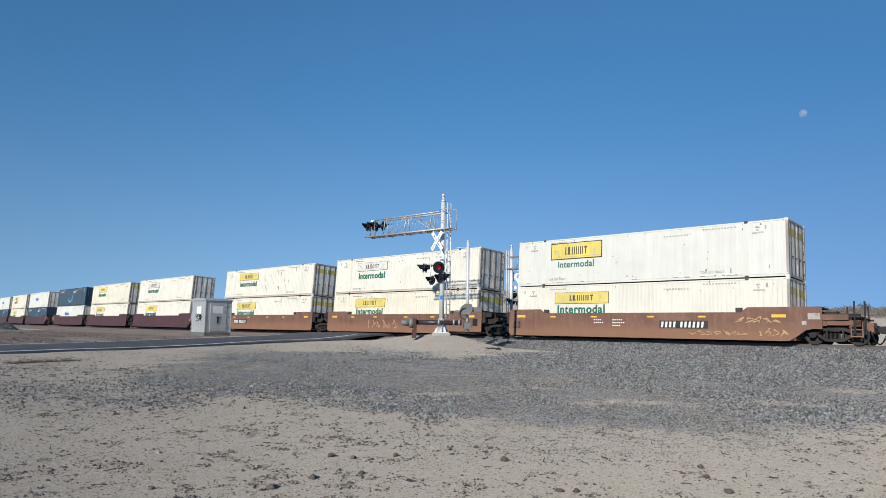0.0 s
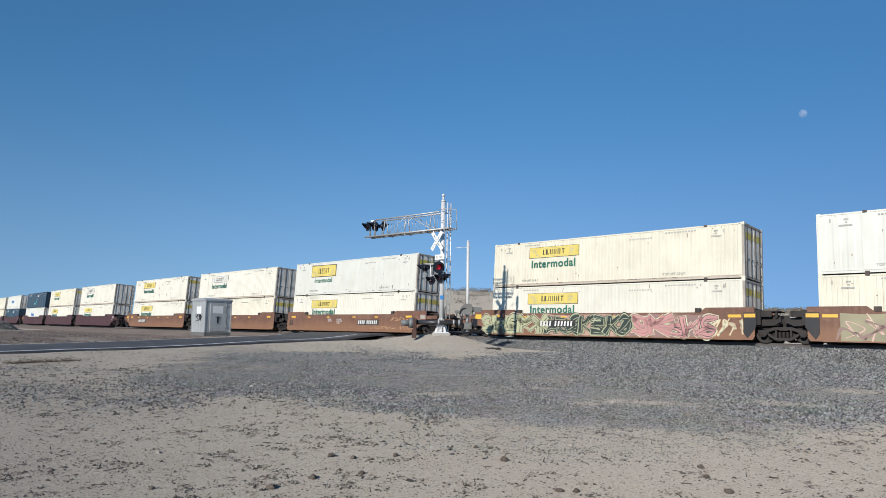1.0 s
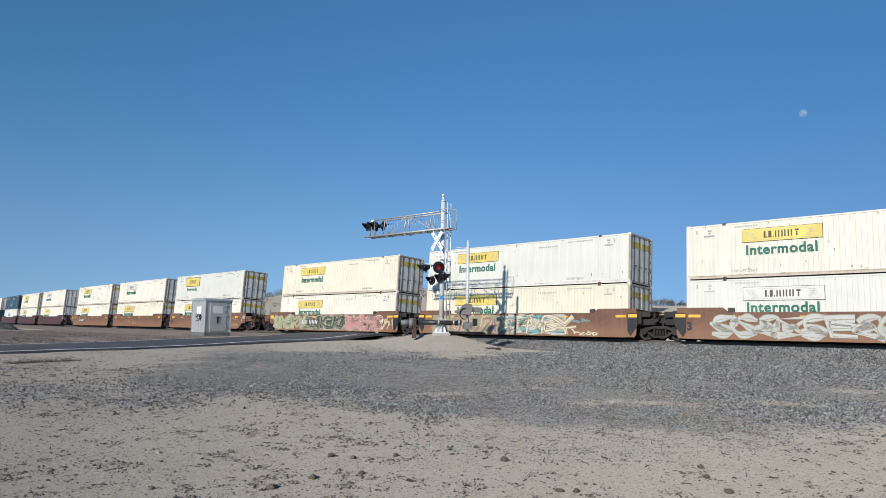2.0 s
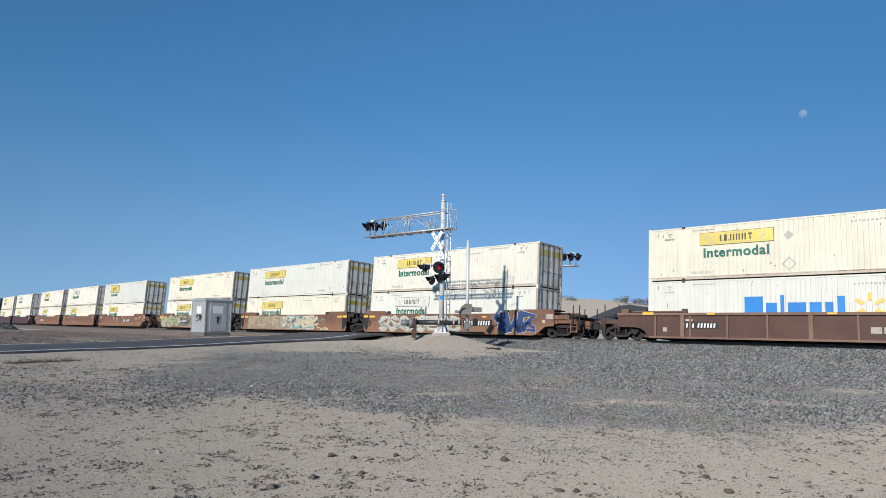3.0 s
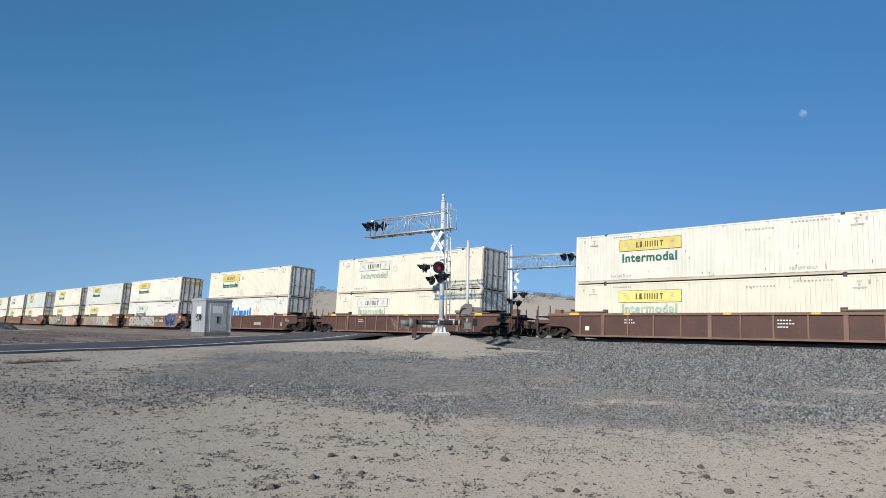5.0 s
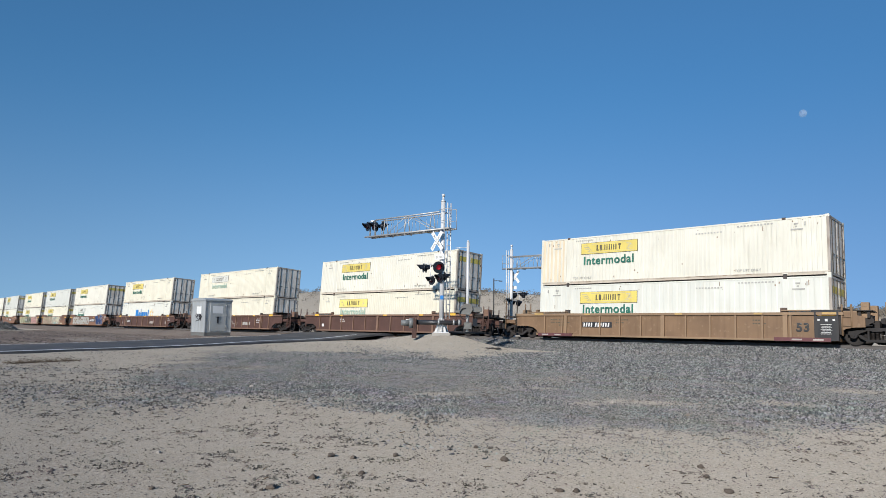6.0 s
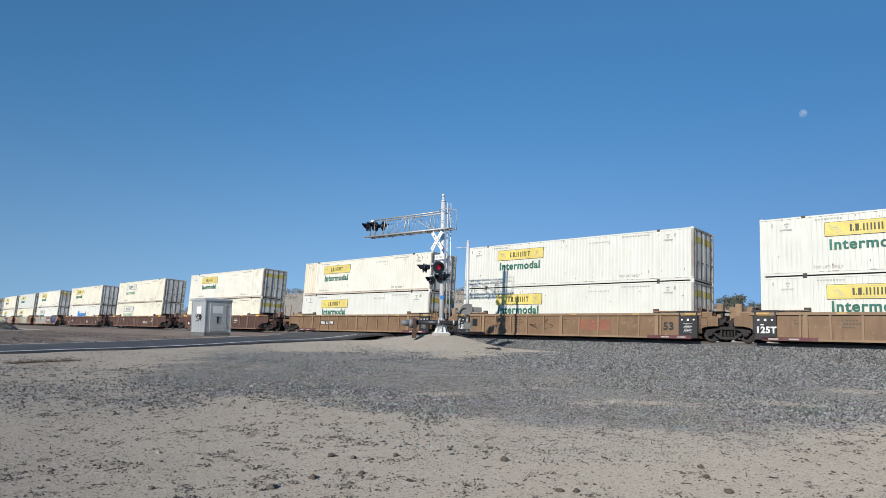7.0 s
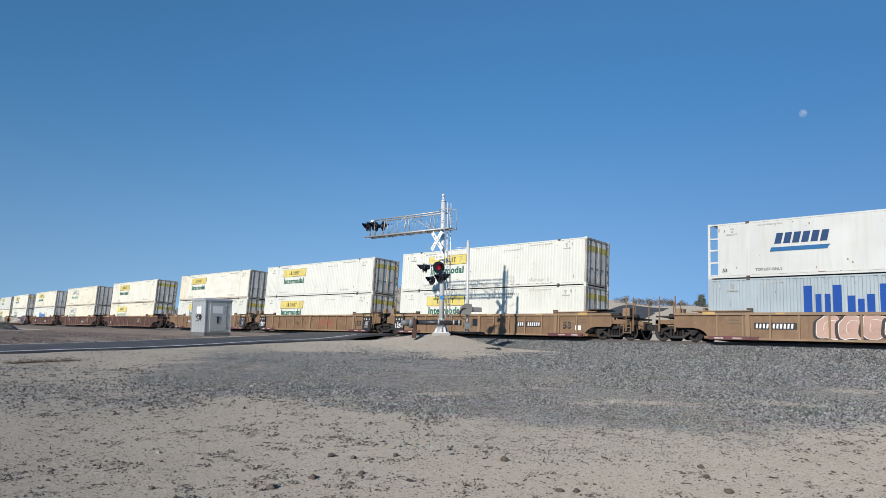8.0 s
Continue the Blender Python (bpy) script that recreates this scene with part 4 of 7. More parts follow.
def store_blocks(h):
    """Seven blocks, tall and short, in place of a store's name."""
    x, out = 0.0, []
    for w, k in ((0.72, 1.0), (0.42, 0.66), (0.14, 1.05), (0.66, 0.66), (0.42, 0.66), (0.28, 0.66), (0.26, 0.95)):
        out.append((x, 0, w * h * 1.3, h * k, 0))
        x += (w + 0.15) * h * 1.25
    return out


def smile_line(r):
    return [(math.cos(radians(a)) * r, math.sin(radians(a)) * r * 0.6) for a in range(200, 345, 12)]


SCUFFS = []


def scuffs(bm, seed):
    """Small dents, rust spots and runs on the side towards the field."""
    rr = random.Random(300 + seed)
    for _ in range(26):
        x, z = rr.uniform(-7.8, 7.8), rr.choice((rr.uniform(0.22, 0.6), rr.uniform(0.3, 2.6), rr.uniform(2.3, 2.7)))
        w, h = rr.uniform(0.02, 0.07), rr.uniform(0.02, 0.10) + (rr.uniform(0.05, 0.2) if rr.random() < 0.08 else 0)
        prism(bm, [(x, z), (x + w, z - 0.01), (x + w * 0.8, z + h), (x + w * 0.1, z + h * 0.9)], SIDE - 0.003, SIDE + 0.01)
    for _ in range(14):
        x, w = rr.uniform(-7.8, 7.4), rr.uniform(0.05, 0.35)
        box(bm, x, x + w, FACE - 0.009, FACE + 0.01, rr.uniform(0.155, 0.17), rr.uniform(0.175, 0.198))


def container(label, paint, logo="yellow", flute=0.022, pitch=0.22, low=False, word="greenink", extra="", doorband=False):
    c = root("shipping_container", label, "container", "containers stacked on the train")
    nose = 0.46 if logo == "slanted" else 0.0
    for sg in (-1, 1):
        part("side_wall", mesh(("side_wall", pitch, flute, sg, nose), paint, lambda bm: side_wall(bm, pitch, flute, sg, 0.12 + nose)), c)
    part("roof", mesh("container_roof", paint, roof_sheet), c)
    part("nose_wall", mesh("nose_wall", paint, nose_wall), c, (nose, 0, 0))
    part("floor", mesh("container_floor", "casting", floor_plate), c)
    part("frame", mesh("frame", paint, frame_rails), c)
    for sg in (-1, 1):
        part("bottom_rail", mesh(("bottom_rail", sg), paint if paint in ("navy", "white", "paleblue", "chalk") else "sill", lambda bm: bottom_rail(bm, sg)), c)
    part("door_frame", mesh("door_frame", "navy" if paint == "navy" else "doorframe", door_frame), c, (0, 0, 0), "rust-edged door frame, painted darker for shading")
    for p in CASTINGS:
        dark = abs(p[0]) < 7
        part("corner_casting", mesh("corner_casting", "casting" if dark else paint, casting_block), c, p)
    for sg in (-1, 1):
        d = part("door", mesh("door", "navy" if paint == "navy" else "door", door_leaf), c, (HALF - 0.09, -1.165 if sg < 0 else 0.015, 0), "grimy ribbed container door")
        for y in (0.26, 0.84):
            part("lock_rod", mesh("lock_rod", "rod", lock_rod), d, (0.082, y, 0))
        part("hinge", mesh("hinge_strip", "casting", hinge), d, (0.045, 0.02 if sg < 0 else 1.11, 0))
        if doorband:
            part("door_panel", mesh("door_panel", "dooryellow", lambda bm: box(bm, 0.062, 0.066, 0.06, 1.09, 2.06, 2.40)), d, (0, 0, 0), "faded yellow panel")
    navy = paint in ("navy",)
    ink = "whiteink" if navy else "greyink"
    tagged(part("small_print", plate("small_print", ink, MARKS_TOP + MARKS_MID, SIDE), c), kind="stuff")
    tagged(part("small_print", plate("end_print", ink, MARKS_END, SIDE), c), kind="stuff")
    k = len(SCUFFS)
    SCUFFS.append(c)
    tagged(part("scuff_marks", mesh(("scuff_marks", k % 6), "scuff", lambda bm: scuffs(bm, k % 6)), c, (0, 0, 0), "small rust spots and scuffs"), kind="stuff")
    if logo in ("yellow", "pale", "outline", "framed"):
        if logo == "framed":
            logo_panel(c, logo, -5.55, 1.62, 3.45, 0.92)
            part("lettering", words("Intermodal", 0.40, word, 0.010), c, (-5.10, SIDE, 1.08), "green lettering")
        else:
            logo_panel(c, logo, -5.20, 1.80 if not low else 1.76, 3.62, 0.64)
            part("lettering", words("Intermodal", 0.49, word, 0.020), c, (-5.06, SIDE, 1.17 if not low else 1.19), "green lettering")
    if logo not in ("blue_store", "slanted") and not navy and not low:
        for x in (-5.75, 3.75):
            part("lettering", words("TOP LIFT ONLY", 0.13, "greyink", 0.003), c, (x, SIDE, 0.32), "grey stencilled lettering")
    if logo == "blue_store":
        wordmark(c, "blue", store_blocks(0.92), (-3.0, 1.02), "blue block of a wordmark")
        for i in range(6):
            part("emblem_ray", mesh("emblem_ray", "spark", lambda bm: prism(bm, [(-0.08, 0.26), (0.08, 0.26), (0.08, 0.62), (-0.08, 0.62)], SIDE - 0.004, SIDE)), c, (2.35, 0, 1.40), "golden ray of an emblem", Matrix.Rotation(radians(60 * i), 4, "Y"))
    if logo == "smile":
        part("emblem", mesh("smile", "teal", lambda bm: ribbon(bm, smile_line(1.25), 0.25, SIDE, 0.004)), c, (-0.6, 0, 1.45), "teal curved emblem")
        part("emblem_tip", mesh("smile_tip", "teal", lambda bm: ribbon(bm, [(0.94, 0.19), (1.40, 0.06), (1.31, -0.52)], 0.20, SIDE, 0.005)), c, (-0.6, 0, 1.45), "teal tip of the emblem")
        wordmark(c, "whiteink", [(-6.2 + i * 0.28, 2.32, 0.2, 0.16, 0) for i in range(5)] + [(0.9 + i * 0.32, 2.05, 0.22, 0.35, 0) for i in range(4)], (0, 0), "white block of a wordmark")
    if logo == "bluemark":
        wordmark(c, "blue", [(-2.6 + i * 0.42, 1.35, 0.3, 0.6 if i in (0, 3) else 0.4, 0) for i in range(6)], (0, 0), "blue block of a wordmark")
    if logo == "slanted":
        wordmark(c, "navyink", [(x, 0, 0.30, 0.52, 0.12) for x in (0, 0.40, 0.80, 1.20, 1.60, 2.0)], (-4.85, 1.62), "slanted blue block of a wordmark")
        part("underline", mesh("underline", "stripeblue", lambda bm: prism(bm, [(0, 0), (2.5, 0), (2.62, 0.2), (0.05, 0.2)], SIDE - 0.004, SIDE)), c, (-5.05, 0, 1.25), "blue stripe")
        part("lettering", words("TOP LIFT ONLY", 0.13, "ink", 0.002), c, (-5.75, SIDE, 0.34), "black stencilled lettering")
        part("lettering", words("53", 0.18, "ink", 0.006), c, (-7.35, SIDE, 0.34), "black lettering")
        for z in (0.84, 1.48, 2.08):
            part("nose_bar", mesh("nose_bar", paint, lambda bm: box(bm, -HALF + 0.12, -HALF + 0.58, FACE + 0.002, FACE + 0.06, -0.04, 0.04)), c, (0, 0, z))
        part("nose_post", mesh("nose_post", paint, lambda bm: box(bm, -HALF + 0.50, -HALF + 0.60, FACE + 0.001, FACE + 0.07, 0.15, CH - 0.10)), c)
    if logo == "bigblue":
        wordmark(c, "deepblue", [(x, 0, w, h, 0) for x, w, h in ((0, 0.36, 1.45), (0.50, 0.24, 1.05), (0.88, 0.24, 1.05), (1.22, 0.36, 1.45), (1.80, 0.30, 0.95), (2.20, 0.26, 0.80), (2.56, 0.30, 1.0), (3.06, 0.42, 1.45), (3.8, 0.85, 1.0), (4.9, 0.9, 1.0), (6.1, 0.85, 1.0))], (-3.61, 0.95), "large blue block of a wordmark")
    if extra == "diamonds":
        for x, z in ((-0.9, 2.02), (-0.9, 0.62)):
            part("placard", mesh(("diamond", z > 1), "greyink", lambda bm: prism(bm, [(0, -0.22), (0.22, 0), (0, 0.22), (-0.22, 0)], SIDE - 0.004, SIDE)
                                 if z > 1 else strokes(bm, [[(0, -0.3), (0.3, 0), (0, 0.3), (-0.3, 0), (0, -0.3)]], 0.035, SIDE)), c, (x, 0, z), "grey diamond placard")
    if extra == "ghost":
        part("placard", mesh("ghost_diamond", "greyink", lambda bm: strokes(bm, [[(0, -0.26), (0.26, 0), (0, 0.26), (-0.26, 0), (0, -0.26)]], 0.02, SIDE)), c, (-0.9, 0, 1.75), "faint diamond outline")
    if extra == "redmarks":
        rr = random.Random(3)
        for k in range(12):
            x, z, d = rr.uniform(-1.5, 4.2), rr.uniform(0.9, 2.5), rr.uniform(0.1, 0.4)
            part("rust_mark", mesh(("rust_mark", k), "rustplate", lambda bm: strokes(bm, [[(0, 0), (rr.uniform(-0.08, 0.08), -d)]], 0.035, SIDE)), c, (x, 0, z), "rust-brown scratch")
    if extra == "patch":
        part("repair_panel", mesh("repair_panel", "patch", lambda bm: fluted(bm, -HALF + 0.14, -6.24, 0.21, CH - 0.12, 0.285, 0.030, FACE + 0.006, -1)), c, (0, 0, 0), "tan repainted end panel")
    return c


# ---------------------------------------------------------------- well cars
DECK = 0.455


def ends_outline(kind, end):
    """The right-hand end of a side sheet, from its foot up to its top."""
    if kind == "smooth":
        if end == "end":
            return [(8.05, 0.27), (8.28, 0.40), (8.75, 0.76), (9.05, 0.83), (9.45, 0.83), (9.45, 1.86), (6.15, 1.86), (5.85, 1.62)]
        return [(8.45, 0.27), (8.55, 0.45), (8.55, 1.86), (6.15, 1.86), (5.85, 1.62)]
    if end == "end":
        return [(8.05, 0.27), (8.12, 0.46), (8.28, 0.64), (8.52, 0.77), (8.85, 0.83), (9.75, 0.84), (9.85, 0.92), (9.85, 1.60)]
    return [(8.10, 0.27), (8.20, 0.48), (8.36, 0.70), (8.62, 0.86), (8.95, 0.92), (9.36, 0.93), (9.36, 1.40), (9.05, 1.46), (9.05, 1.60)]


def side_outline(kind, left, right):
    r = ends_outline(kind, right)
    l = [(-x, z) for x, z in ends_outline(kind, left)]
    return r + l[::-1]


WHEELS = []


def wheelset(bm):
    """Two flanged wheels on their axle, with the two pulling holes of each plate."""
    prof = [(0.10, -0.10), (0.33, -0.04), (0.385, -0.07), (0.42, -0.07), (0.42, 0.05), (0.45, 0.055), (0.45, 0.085), (0.385, 0.085), (0.33, 0.03), (0.10, 0.09)]
    for sg in (-1, 1):
        lathe(bm, prof, 28, Matrix.Translation((0, sg * 0.755, 0)) @ Matrix.Rotation(sg * -math.pi / 2, 4, "X"))
        for h in (-0.22, 0.22):
            rod(bm, (h, sg * 0.80, 0), (h, sg * 0.86, 0), 0.05, 8)
    rod(bm, (0, -0.95, 0), (0, 0.95, 0), 0.075, 10)


def side_frame(bm):
    """A cast truck side: arched top bar, sagging bottom bar, window with springs, journal boxes."""
    top = [(-1.12, 0.50), (-1.12, 0.66), (-0.70, 0.74), (-0.38, 0.86), (0.38, 0.86), (0.70, 0.74), (1.12, 0.66), (1.12, 0.50),
           (0.74, 0.50), (0.60, 0.60), (0.36, 0.70), (-0.36, 0.70), (-0.60, 0.60), (-0.74, 0.50)]
    prism(bm, top[::-1], -0.09, 0.09)
    low = [(-0.74, 0.52), (-0.60, 0.50), (-0.30, 0.27), (0.30, 0.27), (0.60, 0.50), (0.74, 0.52), (0.66, 0.36), (0.36, 0.14), (-0.36, 0.14), (-0.66, 0.36)]
    prism(bm, low, -0.09, 0.09)
    for x in (-0.36, 0.30):
        box(bm, x, x + 0.07, -0.08, 0.08, 0.26, 0.72)
    for x in (-0.89, 0.89):
        rod(bm, (x, -0.16, 0.46), (x, 0.09, 0.46), 0.15, 12)
        rod(bm, (x, -0.19, 0.46), (x, -0.16, 0.46), 0.07, 8)
    for v in bm.verts:
        v.co.z *= 0.88


def springs(bm):
    for x in (-0.2, -0.03, 0.14):
        for k in range(6):
            z = 0.28 + k * 0.055
            rod(bm, (x + 0.03, 0, z), (x + 0.03, 0, z + 0.035), 0.075, 10)
    for v in bm.verts:
        v.co.z *= 0.88


def bolster(bm):
    box(bm, -0.20, 0.20, -1.1, 1.1, 0.58, 0.74)
    box(bm, -0.3, 0.3, -0.4, 0.4, 0.62, 0.76)


def brake_beam(bm):
    box(bm, -0.05, 0.05, -0.85, 0.85, 0.30, 0.40)
    for y in (-0.75, 0.75):
        box(bm, -0.06, 0.06, y - 0.08, y + 0.08, 0.28, 0.60)


def truck(parent, x):
    t = part("truck", mesh("bolster", "iron", bolster), parent, (x, 0, LIFT), "grimy dark cast-steel truck")
    for y in (-1.02, 1.02):
        part("side_frame", mesh("side_frame", "iron", side_frame), t, (0, y, 0), "", Matrix.Scale(1 if y < 0 else -1, 4, (0, 1, 0)))
        part("springs", mesh("springs", "iron", springs), t, (0, y, 0))
    for wx in (-0.89, 0.89):
        part("brake_beam", mesh("brake_beam", "iron", brake_beam), t, (wx * 0.42, 0, 0))
        WHEELS.append(part("wheelset", mesh("wheelset", "iron", wheelset), t, (wx, 0, 0.42), "dark steel wheels on an axle"))


def end_sill(bm):
    """The draft sill and walkway frame beyond a coupler end."""
    box(bm, 8.2, 11.25, -0.34, 0.34, 0.78, 1.22)
    box(bm, 8.2, 8.32, -1.4, 1.4, 0.95, 1.85)
    box(bm, 9.30, 9.60, -1.35, 1.35, 0.98, 1.20)
    box(bm, 10.75, 10.95, -1.30, 1.30, 0.98, 1.26)
    for y in (-1.30, 1.12):
        box(bm, 9.4, 10.95, y, y + 0.18, 1.02, 1.24)


def walkway(bm):
    for i in range(9):
        x = 9.55 + i * 0.15
        box(bm, x, x + 0.09, -1.2, 1.2, 1.42, 1.47)
    box(bm, 9.5, 10.95, -1.25, -1.19, 1.38, 1.47)
    box(bm, 9.5, 10.95, 1.19, 1.25, 1.38, 1.47)
    rod(bm, (9.1, -0.5, 1.60), (9.9, -0.5, 1.60), 0.11, 10)
    rod(bm, (9.3, 0.3, 1.55), (10.6, 0.3, 1.50), 0.16, 12)
    box(bm, 8.5, 9.3, -1.15, -0.5, 1.52, 1.66)
    box(bm, 8.35, 9.4, -1.30, -0.2, 1.80, 1.86)
    for x in (9.9, 10.5):
        box(bm, x, x + 0.07, -1.22, -1.12, 1.2, 1.42)


def coupler(bm):
    box(bm, 11.2, 11.55, -0.10, 0.10, 0.80, 1.02)
    box(bm, 11.45, 11.76, -0.17, 0.13, 0.74, 1.06)
    prism(bm, [(11.15, 0.72), (11.35, 0.72), (11.35, 1.1), (11.15, 1.1)], -0.3, 0.3)
    rod(bm, (11.3, -0.2, 0.95), (11.42, -0.8, 0.88), 0.02, 6)
    rod(bm, (11.42, -0.8, 0.88), (11.42, -1.25, 1.0), 0.02, 6)


def air_hose(bm):
    pts = [Vector((11.1 + 0.62 * t, -0.35, 0.85 - 0.62 * math.sin(math.pi * min(1, t * 0.9)))) for t in (0, .2, .4, .6, .8, 1)]
    for a, b in zip(pts, pts[1:]):
        rod(bm, a, b, 0.035, 6)


def handrail(bm, top):
    rod(bm, (0, 0, 0.65), (0, 0, top), 0.036, 6)
    box(bm, -0.05, 0.05, -0.03, 0.03, 0.62, 1.25)


def end_step(bm):
    for z in (0.50, 0.80):
        box(bm, 10.55, 11.05, -1.36, -1.30, z, z + 0.05)
    for x in (10.55, 11.0):
        box(bm, x, x + 0.05, -1.37, -1.31, 0.48, 1.15)


def yoke(bm):
    """The shared hinge between two units, over its truck."""
    box(bm, 8.3, 9.70, -0.36, 0.36, 0.86, 1.30)
    box(bm, 8.3, 8.46, -1.42, 1.42, 0.6, 1.84)
    for y in (-1.05, 0.89):
        prism(bm, [(8.4, 1.0), (9.25, 0.98), (9.62, 1.18), (9.62, 1.34), (8.9, 1.42), (8.4, 1.62)], y, y + 0.16)
    rod(bm, (9.0, -0.8, 1.40), (9.0, 0.8, 1.40), 0.09, 8)
    box(bm, 8.7, 9.5, -0.7, -0.2, 1.36, 1.52)


def yoke_fittings(bm):
    for x in (8.75, 9.05, 9.4):
        box(bm, x, x + 0.10, -1.15, -1.02, 1.35, 1.72)
    box(bm, 8.5, 9.6, -1.25, -0.3, 1.66, 1.70)
    rod(bm, (8.6, -1.22, 0.95), (9.6, -1.22, 1.02), 0.03, 6)


def well_floor(bm):
    box(bm, -8.3, 8.3, -1.34, 1.34, 0.30, 0.44)
    for i in range(9):
        x = -7.6 + i * 1.9
        box(bm, x - 0.15, x + 0.15, -1.38, 1.38, 0.24, 0.31)


def rounded(pts, k=5):
    """Points along a smooth line through pts."""
    p = [pts[0]] + list(pts) + [pts[-1]]
    out = []
    for i in range(1, len(p) - 2):
        for j in range(k):
            t = j / k
            q = []
            for d in (0, 1):
                a, b, e, f = p[i - 1][d], p[i][d], p[i + 1][d], p[i + 2][d]
                q.append(0.5 * (2 * b + (e - a) * t + (2 * a - 5 * b + 4 * e - f) * t * t + (3 * b - a - 3 * e + f) * t ** 3))
            out.append(tuple(q))
    return out + [tuple(pts[-1])]


def ribbon(bm, line, width, y, d):
    """One flat stroke of changing width with blunt ends."""
    n = len(line)
    lo, hi = [], []
    for i, (x, z) in enumerate(line):
        a, b = line[max(0, i - 1)], line[min(n - 1, i + 1)]
        t = Vector((b[0] - a[0], b[1] - a[1]))
        t = t.normalized() if t.length > 1e-6 else Vector((1, 0))
        w = width * 0.5 * (0.75 + 0.35 * math.sin(i * 0.9 + line[0][0] * 3))
        e = t * (width * 0.22) * (-1 if i == 0 else 1 if i == n - 1 else 0)
        lo.append(bm.verts.new((x + e.x + t.y * w, y - d, z + e.y - t.x * w)))
        hi.append(bm.verts.new((x + e.x - t.y * w, y - d, z + e.y + t.x * w)))
    for i in range(n - 1):
        bm.faces.new((lo[i], lo[i + 1], hi[i + 1], hi[i]))


GLYPHS = [[(0.9, 0.8), (0.5, 1.0), (0.05, 0.7), (0.1, 0.2), (0.5, 0.0), (0.95, 0.25)],
          [(0.9, 0.95), (0.3, 0.95), (0.15, 0.62), (0.85, 0.45), (0.8, 0.08), (0.05, 0.02)],
          [(0.0, 0.0), (0.2, 1.0), (0.5, 0.35), (0.8, 1.0), (1.0, 0.0)],
          [(0.95, 1.0), (0.2, 0.9), (0.1, 0.05), (0.95, 0.0), (0.3, 0.5), (0.75, 0.55)],
          [(0.0, 0.05), (0.45, 1.0), (0.95, 0.0), (0.7, 0.4), (0.2, 0.38)],
          [(0.05, 0.0), (0.1, 1.0), (0.8, 0.85), (0.75, 0.5), (0.15, 0.45), (0.95, 0.0)],
          [(0.0, 1.0), (1.0, 0.95), (0.55, 0.9), (0.5, 0.0), (0.8, 0.1)],
          [(0.1, 1.0), (0.05, 0.1), (0.5, 0.0), (0.9, 0.2), (0.95, 1.0)],
          [(0.0, 0.9), (0.9, 1.0), (0.1, 0.1), (1.0, 0.0)]]


def graffiti(parent, x0, x1, z0, z1, letters, fill, edge, seed, y, weight=0.34, name="graffiti", label="", style="fat", outline=0.10):
    """Sprayed letter-like shapes side by side, each with an edge and a fill."""
    rr = random.Random(seed)
    w = (x1 - x0) / letters
    h = z1 - z0
    for i in range(letters):
        m = weight * 0.5 + outline * 0.3
        k = rr.uniform(-0.12, 0.18) * h
        glyph = rr.choice(GLYPHS)
        if rr.random() < 0.6:
            glyph = [(1 - gx, gz) for gx, gz in glyph]
        if rr.random() < 0.5:
            glyph = [(gx, 1 - gz) for gx, gz in glyph]
        if weight >= 0.12:
            glyph = [(gx, (gz + 0.31 * (k2 % 2) * (i + 1)) % 1.0) for k2, (gx, gz) in enumerate(glyph)]
        else:
            glyph = [(gx * 0.5 + 0.5 * (k2 % 2), (gz + 0.37 * k2) % 1.0) for k2, (gx, gz) in enumerate(glyph)]
        lean = rr.uniform(-0.15, 0.25)
        pts = [(x0 + (i + 0.5) * w + (gx - 0.5 + rr.uniform(-0.15, 0.15)) * max(0.3 * w, w * 1.12 - m) + lean * (gz - 0.5) * h, z0 + m + min(1, max(0, gz + rr.uniform(-0.14, 0.14))) * (h - 2 * m)) for gx, gz in glyph]
        line = rounded(pts) if style == "loop" or weight < 0.12 or rr.random() < 0.45 else rounded(pts, 1)
        g = part("graffiti", mesh(("graffiti", seed, i, "edge"), edge, lambda bm: ribbon(bm, line, weight + outline, y, 0.003 + 0.0012 * (i % 3))), parent, (0, 0, 0), label)
        part("fill", mesh(("graffiti", seed, i, "fill"), fill, lambda bm: ribbon(bm, line, weight, y, 0.008 + 0.0012 * (i % 3))), g)


# stroke skeletons of sprayed shapes, in a unit square
SHAPES = {"c": [[(0.95, 0.82), (0.62, 1.0), (0.18, 0.84), (0.06, 0.42), (0.32, 0.06), (0.92, 0.14)]],
          "s": [[(0.95, 0.90), (0.42, 1.0), (0.10, 0.76), (0.80, 0.42), (0.74, 0.08), (0.04, 0.0)]],
          "m": [[(0.0, 0.0), (0.14, 1.0)], [(0.14, 1.0), (0.5, 0.32), (0.86, 1.0)], [(0.86, 1.0), (1.0, 0.0)]],
          "t": [[(-0.05, 0.98), (1.05, 0.86)], [(0.58, 0.9), (0.42, 0.0)], [(0.42, 0.0), (0.9, 0.1)]],
          "b": [[(0.1, 0.0), (0.14, 1.0), (0.78, 0.84), (0.32, 0.54), (0.92, 0.28), (0.1, 0.02)]],
          "e": [[(0.98, 1.0), (0.2, 0.92), (0.05, 0.02), (0.95, 0.06)], [(0.12, 0.5), (0.8, 0.54)]],
          "y": [[(-0.02, 1.0), (0.45, 0.5), (1.02, 0.96)], [(0.45, 0.5), (0.36, 0.0)]],
          "k": [[(0.08, 1.0), (0.0, 0.0)], [(0.96, 1.0), (0.1, 0.45), (1.04, 0.0)], [(0.5, 0.3), (0.7, 0.02)]],
          "z": [[(0.0, 0.96), (0.98, 0.9), (0.08, 0.08), (1.02, 0.02)], [(0.3, 0.5), (0.76, 0.52)]]}


